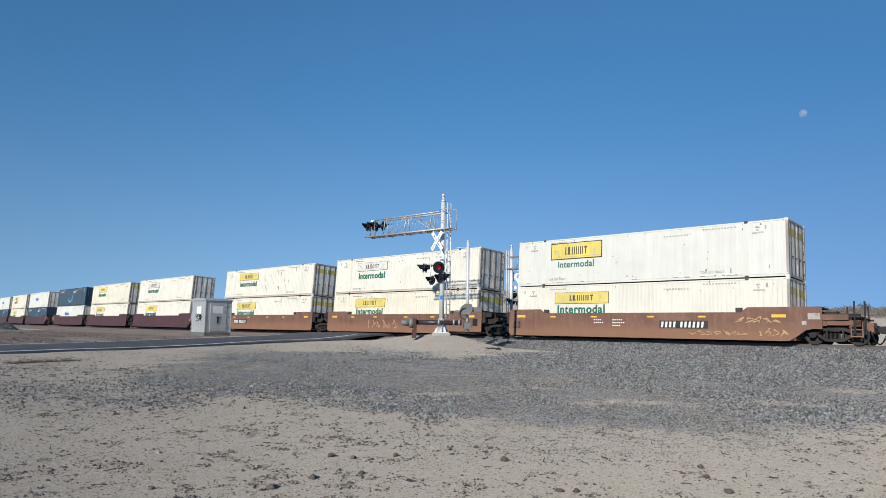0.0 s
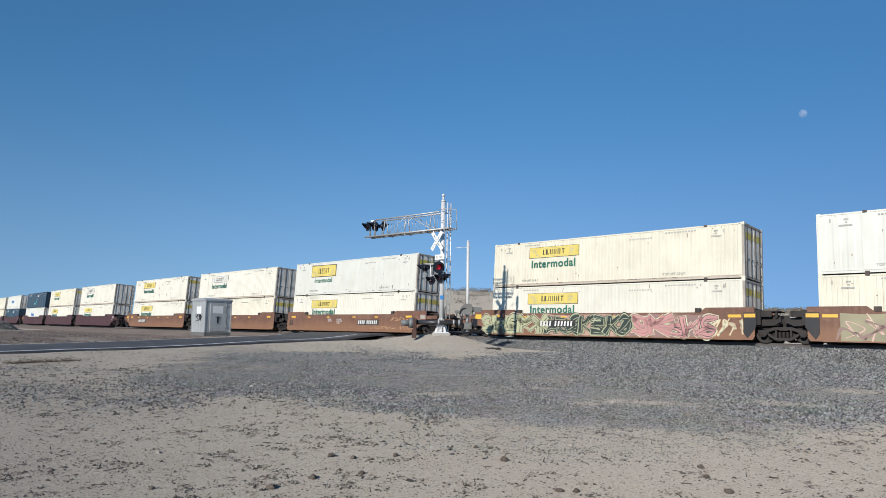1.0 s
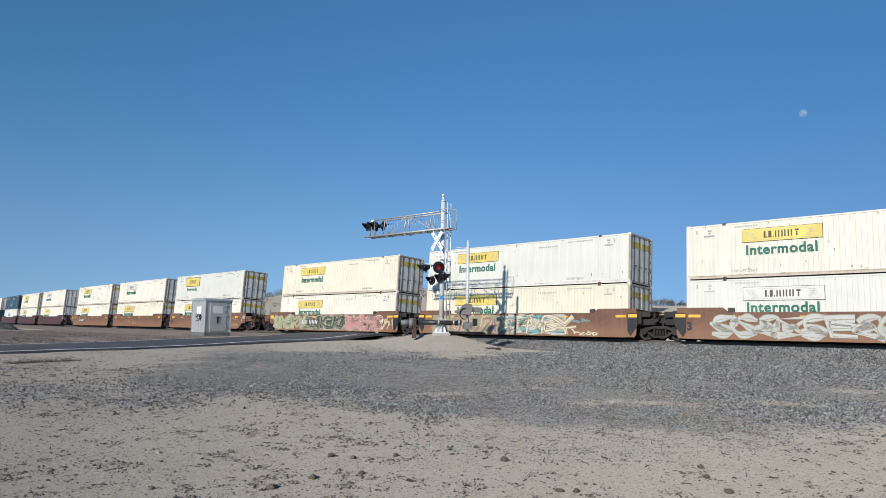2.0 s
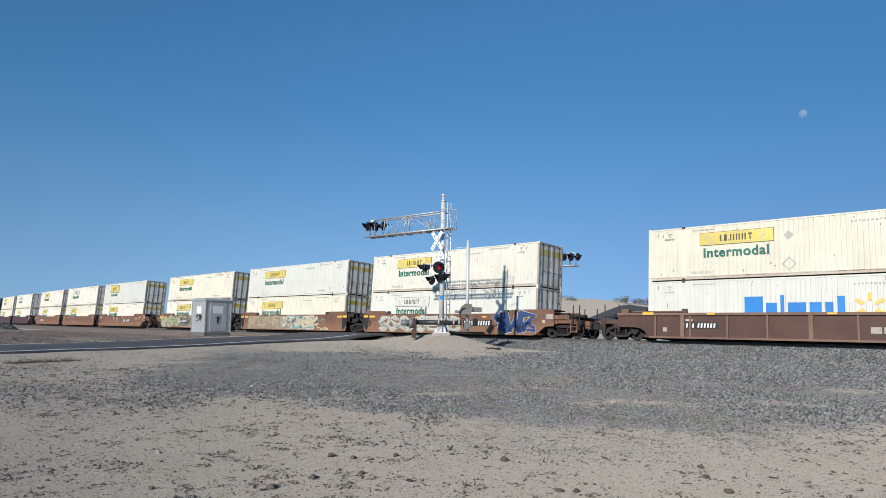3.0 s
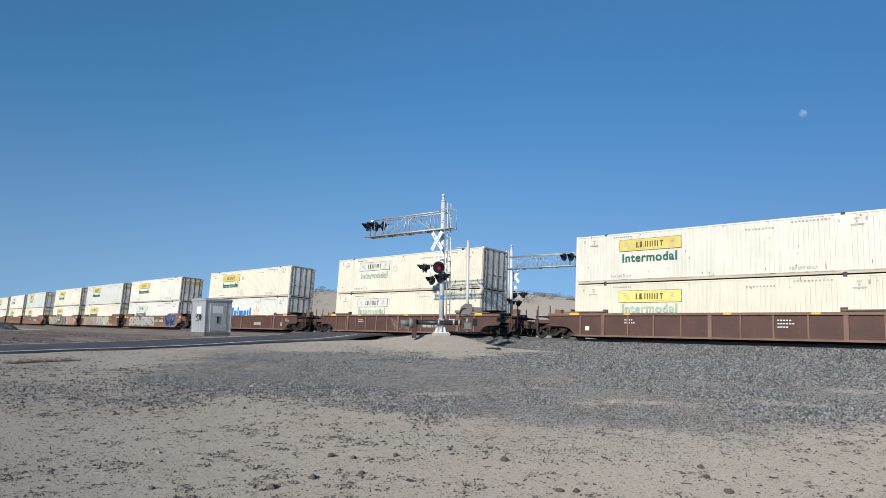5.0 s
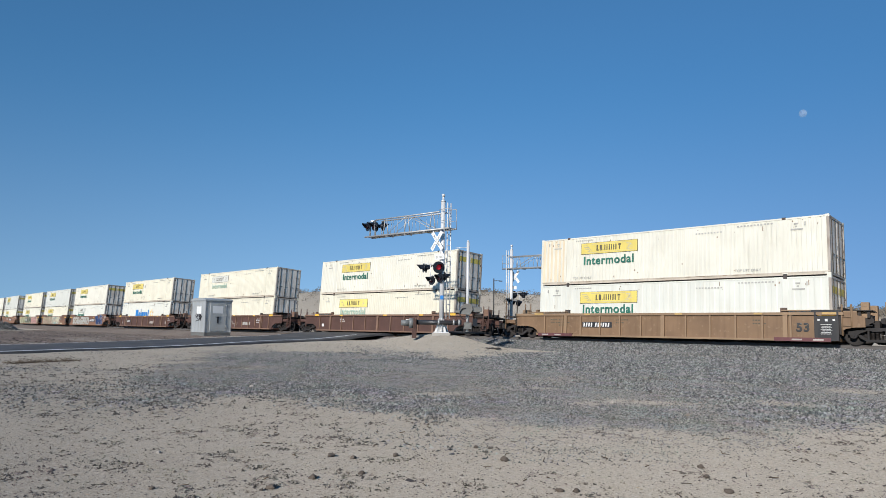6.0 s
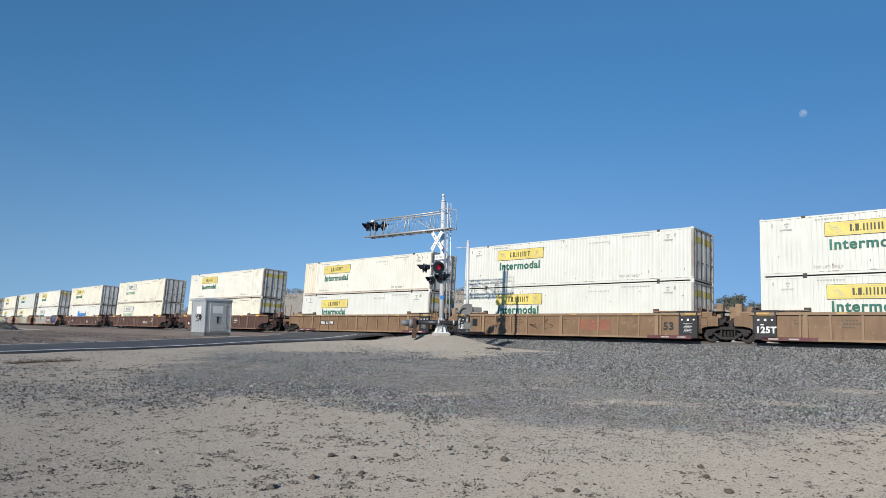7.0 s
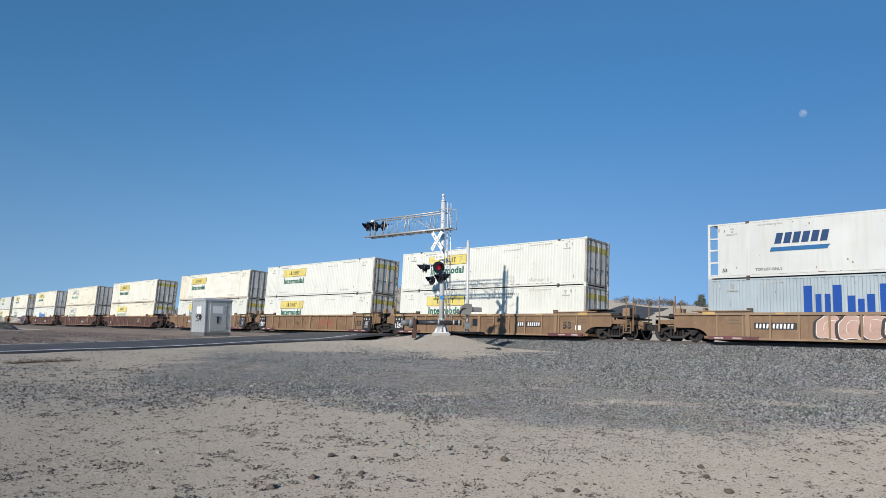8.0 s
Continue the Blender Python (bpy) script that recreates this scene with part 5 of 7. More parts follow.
def piece(parent, x0, x1, z0, z1, shapes, fill, edge, seed, y, weight=0.34, outline=0.08, halo=None, label=""):
    """Broad sprayed shapes side by side, each lapping over the last: halo, edge and fill."""
    rr = random.Random(seed)
    w, h = (x1 - x0) / len(shapes), z1 - z0
    for i, name in enumerate(shapes):
        lean, m = rr.uniform(-0.10, 0.22), (weight + outline) * 0.5
        wide = w * 1.50 - 2 * m
        lines = []
        turned, tipped = i % 2 == 0, rr.random() < 0.5
        strokes_in = [[(1 - gx if turned else gx, 1 - gz if tipped else gz) for gx, gz in ln] for ln in SHAPES[name]]
        strokes_in.append([(rr.uniform(-0.1, 0.3), rr.uniform(0.0, 1.0)), (0.5, rr.uniform(0.3, 0.7)), (rr.uniform(0.8, 1.15), rr.uniform(0.0, 1.0))])
        for ln in strokes_in:
            pts = [(x0 + (i + 0.5) * w + (gx - 0.5 + rr.uniform(-0.05, 0.05)) * max(0.35 * w, wide) + lean * (gz - 0.5) * h,
                    z0 + m + (gz + rr.uniform(-0.04, 0.04)) * (h - 2 * m)) for gx, gz in ln]
            lines.append(rounded(pts, 4) if name in "csb" else pts)
        k = 0.0022 * i

        def lay(bm, grow, d):
            for ln in lines:
                ribbon(bm, ln, weight + grow, y, d + k)
        g = part("graffiti", mesh(("piece", seed, i, "edge"), edge, lambda bm: lay(bm, outline, 0.0045)), parent, (0, 0, 0), label)
        part("fill", mesh(("piece", seed, i, "fill"), fill, lambda bm: lay(bm, 0.0, 0.0055)), g)
        part("inline", mesh(("piece", seed, i, "inline"), edge, lambda bm: [ribbon(bm, [(px + 0.05, pz - 0.04) for px, pz in ln], 0.035, y, 0.0066 + k) for ln in lines]), g)
        if halo:
            part("halo", mesh(("piece", seed, i, "halo"), halo, lambda bm: lay(bm, outline + 0.11, 0.0038 - k)), g)


def bubbles(parent, x0, x1, z0, z1, count, y, seed):
    """Overlapping round sprayed shapes: black shade, peach fill, white line."""
    rr = random.Random(seed)
    w, h = (x1 - x0) / count, z1 - z0
    for i in range(count):
        cx, cz = x0 + (i + 0.5) * w, (z0 + z1) / 2 + rr.uniform(-0.03, 0.03)
        ph = rr.uniform(0, 6)

        def ring(k, dx=0.0, dz=0.0):
            out = []
            for j in range(28):
                a = j * math.tau / 28
                q = 1 + 0.10 * math.sin(3 * a + ph) + 0.06 * math.sin(5 * a + 2 * ph)
                out.append((cx + dx + k * 0.62 * w * q * math.copysign(abs(math.cos(a)) ** 0.75, math.cos(a)), cz + dz + k * 0.48 * h * min(q, 1.04) * math.copysign(abs(math.sin(a)) ** 0.75, math.sin(a))))
            return out

        def sheet_of(bm, pts, d):
            bm.faces.new([bm.verts.new((px, y - d, pz)) for px, pz in pts])
        k = 0.003 * i
        g = part("graffiti", mesh(("bubble_shade", seed, i), "gblack", lambda bm: sheet_of(bm, ring(1.06, -0.10, -0.02), 0.002 + k)), parent, (0, 0, 0), "round peach sprayed shape with black shade")
        part("fill", mesh(("bubble", seed, i), "gpeach", lambda bm: sheet_of(bm, ring(1.0), 0.003 + k)), g)
        loop, inner = ring(0.97), ring(0.55, 0.08, 0.02)
        part("highlight", mesh(("bubble_line", seed, i), "whiteink", lambda bm: (ribbon(bm, loop + loop[:2], 0.030, y, 0.004 + k), ribbon(bm, inner[4:19], 0.022, y, 0.004 + k))), g, (0, 0, 0), "white sprayed line")


def number_blocks(bm, n1, n2, h, y, slant=0.12):
    x = 0.0
    for k in range(n1 + n2):
        if k == n1:
            x += h * 0.55
        prism(bm, [(x, 0), (x + h * 0.40, 0), (x + h * (0.40 + slant), h), (x + h * slant, h)], y - 0.004, y)
        x += h * 0.74


def well_car(label, kind, paint, left, right, ribs=0, rib_paint=None, panels=None):
    car = root("well_car", label, "rail car", "well cars of the train")
    out = side_outline(kind, left, right)
    ys = 1.47 if kind == "smooth" else 1.39
    for sg in (-1, 1):
        a, b = sorted((sg * ys, sg * (ys - 0.05)))
        side = part("side_sheet", mesh(("side_sheet", kind, left, right, sg), paint, lambda bm: prism(bm, out, a, b)), car)
        lo, hi = (-9.85 if left == "end" else -8.55), (9.85 if right == "end" else 8.55)
        if kind == "smooth":
            c0, c1 = sorted((sg * (ys + 0.02), sg * (ys - 0.10)))
            part("bottom_chord", mesh(("bottom_chord", sg), paint, lambda bm: box(bm, -7.9, 7.9, c0, c1, 0.255, 0.30)), side)
        else:
            c0, c1 = sorted((sg * (ys + 0.11), sg * (ys - 0.06)))
            part("top_chord", mesh(("top_chord", left, right, sg), rib_paint, lambda bm: (box(bm, lo, hi, c0, c1, 1.47, 1.60), box(bm, lo, hi, c0 if sg > 0 else c1 - 0.05, c1 if sg < 0 else c0 + 0.05, 1.42, 1.47))), side)
            part("bottom_chord", mesh(("bottom_chord", sg), rib_paint, lambda bm: box(bm, -7.95, 7.95, c0, c1, 0.265, 0.36)), side)
            for i in range(ribs):
                x = -7.6 + 15.2 * i / (ribs - 1)
                part("rib", mesh(("rib", sg), rib_paint, lambda bm: prism(bm, [(-0.042, 0.32), (0.042, 0.32), (0.042, 1.46), (-0.042, 1.46)], *sorted((sg * (ys + 0.08), sg * ys)))), side, (x, 0, 0))
            for x in (-6.1, 0.0, 6.1):
                part("wide_rib", mesh(("wide_rib", sg), rib_paint, lambda bm: prism(bm, [(-0.10, 0.30), (0.10, 0.30), (0.10, 1.48), (-0.10, 1.48)], *sorted((sg * (ys + 0.095), sg * ys)))), side, (x, 0, 0))
            for e, sx in ((left, -1), (right, 1)):
                x0, x1 = sorted((sx * 5.95, sx * (8.9 if e == "end" else 8.5)))
                part("guide_rail", mesh(("guide_rail", x0, x1, sg), rib_paint, lambda bm: box(bm, x0, x1, c0, c1, 1.66, 1.71)), side)
        for x in (-6.02, 6.02):
            g0, g1 = sorted((sg * (ys + 0.03), sg * (ys - 0.14)))
            zt = 1.62 if kind == "smooth" else 1.60
            part("container_guide", mesh(("container_guide", sg, zt), "casting", lambda bm: box(bm, -0.14, 0.14, g0, g1, zt, zt + 0.22)), side, (x * (0.955 if kind == "smooth" else 1), 0, 0))
    part("floor", mesh("well_floor", paint, well_floor), car)
    for e, sx in ((left, -1), (right, 1)):
        flip = Matrix.Rotation(math.pi, 4, "Z") if sx < 0 else None
        if e == "end":
            es = part("end_sill", mesh("end_sill", paint, end_sill), car, (0, 0, 0), "", flip)
            part("walkway", mesh("walkway", "iron", walkway), es)
            part("coupler", mesh("coupler", "iron", coupler), es, (0, 0, 0), "dark cast coupler")
            part("air_hose", mesh("air_hose", "black", air_hose), es, (0, 0, 0), "black rubber hose")
            for px, py in ((10.72, -1.33), (10.72, 1.33), (11.12, -1.28), (9.85, 1.30)):
                part("handrail", mesh(("handrail", paint), paint if kind != "smooth" else "iron", lambda bm: handrail(bm, 2.5 if paint == "tan" else 2.1)), es, (px, py, 0))
            part("step", mesh("step", paint, end_step), es)
            if kind != "smooth":
                part("brake_box", mesh("brake_box", rib_paint or paint, lambda bm: (box(bm, 10.05, 10.50, -0.55, -0.15, 1.47, 1.98), box(bm, 10.10, 10.45, -0.58, -0.55, 1.72, 1.92)), 0.02), es, (0, 0, 0), "boxed brake housing")
            if kind == "smooth":
                for ey in (-1.38, 1.38):
                    part("end_plate", mesh("end_plate", paint, lambda bm: box(bm, 9.45, 10.5, -0.04, 0.04, 1.25, 1.50)), es, (0, ey, 0))
            truck(car, sx * 9.85)
        else:
            yk = part("yoke", mesh("yoke", "iron", yoke), car, (0, 0, 0), "dark steel hinge yoke", flip)
            part("yoke_bracket", mesh("yoke_bracket", "iron", yoke_fittings), yk)
            if kind != "smooth":
                for ly in (-1.20, 1.20):
                    part("upright", mesh("upright", rib_paint, lambda bm: (box(bm, 9.12, 9.44, -0.14, 0.14, 1.36, 2.08), box(bm, 9.18, 9.38, -0.16, 0.16, 1.86, 2.02)), 0.015), yk, (0, ly * 0.7, 0), "boxed steel upright")
                    part("deck_rail", mesh("deck_rail", rib_paint, lambda bm: box(bm, 8.35, 9.02, -0.09, 0.09, 1.50, 1.66), 0.01), yk, (0, ly, 0))
                for py in (-1.44, -1.30):
                    part("ladder_bar", mesh("ladder_bar", rib_paint, lambda bm: (rod(bm, (0, 0, 0.55), (0, 0, 1.95), 0.028, 6), rod(bm, (0, 0, 1.0), (0.38, 0, 1.0), 0.02, 6), rod(bm, (0, 0, 1.4), (0.38, 0, 1.4), 0.02, 6), rod(bm, (0.38, 0, 0.9), (0.38, 0, 1.95), 0.028, 6))), yk, (8.46, py, 0))
            for ly in (-1.315, 1.315) if kind == "smooth" else ():
                part("lead_plate", mesh("lead_plate", "iron", lambda bm: (box(bm, 8.55, 8.8, -0.065, 0.065, 1.0, 1.72), box(bm, 8.8, 9.3, -0.03, 0.03, 1.4, 1.68))), yk, (0, ly, 0))
            if sx > 0:
                truck(car, 9.725)
    return car


def dress(car, kind, paint, left, right, style):
    """Signs, reflectors and spray paint on the side towards the field."""
    y = -1.472 if kind == "smooth" else -1.392
    yc = y if kind == "smooth" else -1.502
    zr = 1.36 if kind == "smooth" else 1.50
    for x in () if paint == "maroon" else (-7.6, -5.2, -2.4, 1.1, 3.9, 7.6) if kind == "smooth" else (-8.0, -4.6, 0.9, 4.9, 8.0):
        big = abs(x) > 7
        part("reflector", mesh(("reflector", big), "fadedreflector" if paint == "tan" else "reflector", lambda bm: box(bm, -0.20 - 0.12 * big, 0.20 + 0.12 * big, -0.006, 0.0, 0, 0.085 + 0.06 * big)), car, (x, yc, zr), "yellow reflector strip")
    for e, sx in ((left, -1), (right, 1)):
        if e == "art" and kind == "smooth" and style.get("black", True):
            p = part("end_panel", mesh(("end_panel", sx), "blackpanel", lambda bm: prism(bm, [(-0.30, 0.62), (-0.12, 0.34), (0.30, 0.90), (0.30, 1.60), (-0.30, 1.60)][::1] if sx > 0 else [(-0.30, 0.90), (0.12, 0.34), (0.30, 0.62), (0.30, 1.60), (-0.30, 1.60)], -0.03, 0.0)), car, (sx * 8.33, y, 0), "black end panel")
            part("reflector", mesh("end_bar", "reflector", lambda bm: box(bm, -0.27, 0.27, -0.006, 0.0, 1.36, 1.54)), p, (0, -0.031, 0), "yellow bar")
        elif e == "art" and style.get("black", True):
            foot = 0.30
            p = part("data_panel", mesh(("data_panel", foot), "blackpanel", lambda bm: (box(bm, -0.50, 0.50, -0.16, 0.0, foot, 1.42), box(bm, -0.62, 0.62, -0.16, 0.0, 1.60, 1.70), box(bm, -0.5, -0.42, -0.16, 0, 1.42, 1.6), box(bm, 0.42, 0.5, -0.16, 0, 1.42, 1.6))), car, (sx * 7.85, y + 0.035, 0), "black panel with white data blocks")
            head = [(-0.36, -0.26, 1.20, 1.28), (0.26, 0.36, 1.20, 1.28), (-0.05, 0.06, 1.18, 1.29)]
            lines = [(-0.24 + 0.03 * (k % 3), 0.22 - 0.05 * (k % 2), 0.60 + k * 0.07, 0.618 + k * 0.07) for k in range(7)] if sx > 0 else [(-0.22, -0.06, 0.98, 1.03)]
            part("print", plate(("data_print", sx, foot), "whiteink", head + lines, 0, 0.004), p, (0, -0.161, 0), "white data blocks")
            if sx < 0:
                part("lettering", words("125T", 0.30, "whiteink", 0.022), p, (-0.44, -0.163, 0.62), "white lettering")
            part("reflector", mesh("panel_bar", "reflector", lambda bm: box(bm, -0.40, 0.40, -0.10, -0.04, 1.45, 1.57)), p, (0, 0, 0), "yellow bar")
        if kind != "smooth" and paint == "tan":
            m = part("foot_strip", mesh(("foot_strip", sx), "footstrip", lambda bm: box(bm, min(sx * 5.6, sx * 8.02), max(sx * 5.6, sx * 8.02), -0.125, 0.0, 0.255, 0.43)), car, (0, y, 0), "maroon painted foot strip")
            part("print", plate(("foot_print", sx), "palegrey", [(sx * 6.6 - 0.22, sx * 6.6 + 0.22, 0.30, 0.37), (sx * 7.5 - 0.22, sx * 7.5 + 0.22, 0.30, 0.37)], -0.126), m, (0, 0, 0), "white data blocks")
        if kind == "smooth" and e == "end":
            part("label_plate", plate(("end_label", sx), "reflector" if sx < 0 else "palegrey", [(sx * 9.12 - 0.26, sx * 9.12 + 0.26, 1.27, 1.56)], 0), car, (0, y - 0.001, 0), "yellow painted label plate" if sx < 0 else "chalky label plate")
            part("label_plate", plate(("end_note", sx), "palegrey", [(sx * 8.7 - 0.10, sx * 8.7 + 0.10, 1.02, 1.20)], 0), car, (0, y - 0.001, 0), "chalky label plate")
    if style.get("number") is not None:
        x, patch = style["number"]
        h = 0.30 if kind == "smooth" else 0.22
        g = part("number_panel", mesh(("number_panel", h), "blackpanel", lambda bm: box(bm, -0.08, h * 8.4, -0.004, 0.0, -0.05, h + 0.05)), car, (x, y - 0.008, 0.84), "dark number panel")
        part("number_print", mesh(("number_print", h), "whiteink", lambda bm: number_blocks(bm, 4, 6, h, 0)), g, (0, -0.005, 0.0), "white blocks of a car number")["kind"] = "stuff"
    if style.get("size"):
        part("lettering", words("53", 0.40, "ink", 0.026), car, (style["size"], y - 0.001, 0.72), "black lettering")
    for k, x in enumerate(style.get("notes", ())):
        part("print", plate(("notes", k % 3), "whiteink" if paint != "tan" else "panelink", [(i * 0.13, i * 0.13 + 0.09, 0.35 - r * 0.16, 0.41 - r * 0.16) for r in range(2 + k % 2) for i in range(4 + (k + r) % 3)], 0), car, (x, y - 0.001, 0.85), "small blocks of data print")
    for x, w, h, m in style.get("patches", ()):
        part("label_plate", plate(("label_plate", w, h), m, [(0, w, 0, h)], 0), car, (x, y - 0.002, 0.62), "painted label plate")
    if style.get("maker"):
        mk, x = style["maker"]
        k, tall = (1.45, 0.55) if paint == "tan" else (1.0, 0.28)
        for a, b in ((0.0, 0.42), (0.50, 0.92), (1.00, 1.46)):
            part("emblem_block", plate(("maker", a, k), mk, [(a * k, b * k, 0.0, tall)], 0), car, (x, y - 0.002, 0.66), "plain block of a maker's mark")
    for k, (x0, x1, z0, z1, m, seed) in enumerate(style.get("fields", ())):
        rr = random.Random(seed)
        nn = 14
        pts = [(x0 + (x1 - x0) * i / nn, z0 + rr.uniform(0, 0.10)) for i in range(nn + 1)] + [(x1 - (x1 - x0) * i / nn, z1 - rr.uniform(0, 0.12)) for i in range(nn + 1)]
        part("sprayed_field", mesh(("sprayed_field", seed), m, lambda bm: prism(bm, pts, -0.0015 - 0.0004 * k, 0.0)), car, (0, y, 0), "patchy sprayed ground colour")
    for args in style.get("pieces", ()):
        piece(car, *args[:-1], y=y - 0.001, **args[-1])
    if style.get("bubbles"):
        bubbles(car, *style["bubbles"], y=y - 0.03, seed=57)
    for args in style.get("spray", ()):
        graffiti(car, *args[:-1], y=y - 0.001, **args[-1])


# ---------------------------------------------------------------- the train
JB = "white corrugated freight container with a yellow logo panel"
JC = "cream corrugated freight container with a yellow logo panel"
JO = "cream corrugated freight container with a white logo panel"
TRAIN = []


def consist(s0, car_args, style, top, bottom):
    car = well_car(*car_args)
    dress(car, car_args[1], car_args[2], car_args[3], car_args[4], style)
    low = container(**bottom, low=True)
    high = container(**top)
    TRAIN.append((s0, car, low, high))


def c(label, paint, logo="yellow", **k):
    return dict(label=label, paint=paint, logo=logo, **k)


SM = "smooth"
BR = "brown smooth-sided steel well car on rails"
consist(-190.3, ("maroon smooth-sided steel well car on rails", SM, "maroon", "end", "art"), {"black": False}, c("white freight container with blue blocks", "white", "bluemark"), c("dark navy freight container with a teal emblem", "navy", "smile"))
consist(-170.8, ("maroon smooth-sided steel well car on rails", SM, "maroon", "art", "art"), {"black": False}, c(JC, "cream", "pale"), c(JC, "cream", "pale"))
consist(-151.35, ("maroon smooth-sided steel well car on rails", SM, "maroon", "art", "end"), {"black": False}, c("white freight container with blue blocks", "white", "bluemark"), c("dark navy freight container with a teal emblem", "navy", "smile"))
consist(-127.84, ("maroon smooth-sided steel well car on rails", SM, "maroon", "end", "art"), {"black": False}, c("dark navy freight container with a teal emblem", "navy", "smile"), c("white freight container with blue blocks", "white", "bluemark"))
consist(-108.2, ("maroon smooth-sided steel well car on rails", SM, "maroon", "art", "art"), {"black": False}, c(JC, "cream", "pale", doorband=True), c(JB, "ivory"))
consist(-88.5, ("maroon smooth-sided steel well car on rails", SM, "maroon", "art", "end"), {"black": False}, c(JO, "ivory", "outline"), c(JC, "ivory", "pale"))
consist(-64.35, (BR, SM, "brown", "end", "art"), {"number": (-5.2, 1), "black": False}, c("cream freight container with rust-red scratches and a yellow panel", "ivory", "yellow", extra="redmarks", doorband=True), c(JB, "ivory", doorband=True))
consist(-44.94, (BR, SM, "brown", "art", "art"), {"black": False, "spray": [(-3.4, 0.2, 0.5, 1.3, 6, "gorange", "brown", 61, dict(weight=0.07, label="faded scrawled spray paint"))]}, c(JO, "ivory", "outline"), c(JB, "cream", doorband=True))
consist(-25.49, (BR, SM, "brown", "art", "end"), {"black": False, "number": (1.7, 1), "size": -8.2, "notes": (-2.4, -1.2),
        "spray": [(5.6, 7.7, 1.05, 1.45, 5, "gorange", "brown", 71, dict(weight=0.055, label="faded scrawled spray paint")), (3.2, 6.2, 0.42, 0.80, 7, "gorange", "brown", 72, dict(weight=0.045, label="faded scrawled spray paint")), (6.6, 8.0, 0.4, 0.9, 4, "gorange", "brown", 73, dict(weight=0.06, label="faded scrawled spray paint"))]},
        c("clean white smooth freight container with a framed yellow panel", "white", "framed", flute=0.006, pitch=0.6, doorband=True), c(JB, "ivory", doorband=True))
GL = dict(label="large sprayed letter shapes in cream and dark green")
PL = dict(label="large sprayed letter shapes in pink and cream")
consist(-1.94, ("brown well car covered in cream, green and pink spray paint", SM, "brown", "end", "art"), {"number": (-4.1, 1),
        "fields": [(-3.9, 2.2, 0.29, 1.58, "gpeach", 2), (1.9, 6.2, 0.29, 1.58, "gmauve", 3)],
        "pieces": [(-8.75, -3.7, 0.27, 1.62, "cmsky", "gsage", "gblack", 11, dict(weight=0.42, outline=0.09, halo="gcream", **GL)), (-3.7, 2.0, 0.26, 1.62, "mzbkeyc", "gdark", "gsage", 12, dict(weight=0.34, outline=0.15, halo="gblack", **GL)),
                   (2.0, 4.2, 0.27, 1.60, "ck", "gpink", "gmauve", 14, dict(weight=0.40, outline=0.08, halo="gcream", **PL)), (4.1, 6.7, 0.26, 1.55, "zms", "gpink", "gdark", 16, dict(weight=0.30, outline=0.07, halo="gcream", **PL))],
        "spray": [(6.4, 8.2, 0.40, 1.4, 4, "gcream", "gorange", 15, dict(weight=0.10, outline=0.08, label="cream spray paint splashes"))]},
        c(JC, "cream", doorband=True), c(JB, "ivory", doorband=True))
consist(17.49, ("brown well car covered in olive and pale spray paint", SM, "brown", "art", "art"), {
        "fields": [(-7.2, 0.2, 0.29, 1.58, "golive", 4), (-0.4, 4.0, 0.29, 1.58, "gsilver", 5)],
        "pieces": [(-0.7, 3.6, 0.27, 1.58, "zcz", "gteal", "gblack", 23, dict(weight=0.30, outline=0.04, label="teal sprayed shapes")), (-0.9, 4.4, 0.27, 1.58, "kzmby", "gcream", "gmauve", 22, dict(weight=0.27, outline=0.09, label="cream sprayed shapes with mauve edges"))],
        "spray": [(-7.2, 0.1, 0.30, 1.57, 8, "gmauve", "golive", 20, dict(weight=0.14, outline=0.03, label="mauve sprayed strokes")), (-7.1, 0.2, 0.30, 1.57, 9, "gcream", "gpink", 21, dict(weight=0.03, outline=0.05, label="thin pink and cream sprayed outlines")),  (4.3, 5.6, 1.05, 1.35, 4, "gteal", "brown", 24, dict(weight=0.05, outline=0.02, label="teal scrawl")), (4.4, 6.2, 0.28, 0.8, 4, "gcream", "gmauve", 25, dict(weight=0.07, outline=0.05, label="cream sprayed streaks"))]},
        c(JB, "white", flute=0.010, pitch=0.6, doorband=True), c(JC, "cream", doorband=True))
consist(36.89, ("brown well car with silver and blue spray paint", SM, "brown", "art", "end"), {"number": (2.1, 1), "size": -8.3,
        "pieces": [(4.9, 8.0, 0.30, 1.78, "bmz", "gblue", "gblack", 32, dict(weight=0.42, outline=0.06, halo="gsilver", label="dark blue sprayed letter shapes")), (-6.7, 1.7, 0.28, 1.55, "scbzsebc", "gsilver", "golive", 31, dict(weight=0.32, outline=0.08, label="silver sprayed letter shapes"))],
        },
        c(JB, "ivory", doorband=True), c("white corrugated freight container with a white logo panel", "white", "outline"))
UM = "dark brown ribbed steel well car on rails"
UA = ("ribbed", "umber", "end", "end")
consist(60.45, (UM, *UA, 9, "umberrib"), {"maker": ("palegrey", 2.35), "number": (-6.1, 0), "patches": ((7.15, 0.42, 0.30, "palegrey"), (-7.2, 0.22, 0.22, "palegrey")), "notes": (7.9, -6.2)},
        c(JC, "cream", extra="diamonds"), c("white corrugated freight container with large blue blocks", "white", "blue_store", flute=0.022))
consist(83.88, (UM, *UA, 13, "umberrib"), {"maker": ("greyink", 2.6), "notes": (-4.8, 5.2), "spray": [(-0.9, 1.5, 0.35, 1.4, 3, "palegrey", "umber", 41, dict(weight=0.03, style="loop", label="thin white sprayed scrawl"))]},
        c(JO, "cream", "outline", word="palegreen", extra="ghost"), c(JO, "cream", "outline", word="palegreen"))
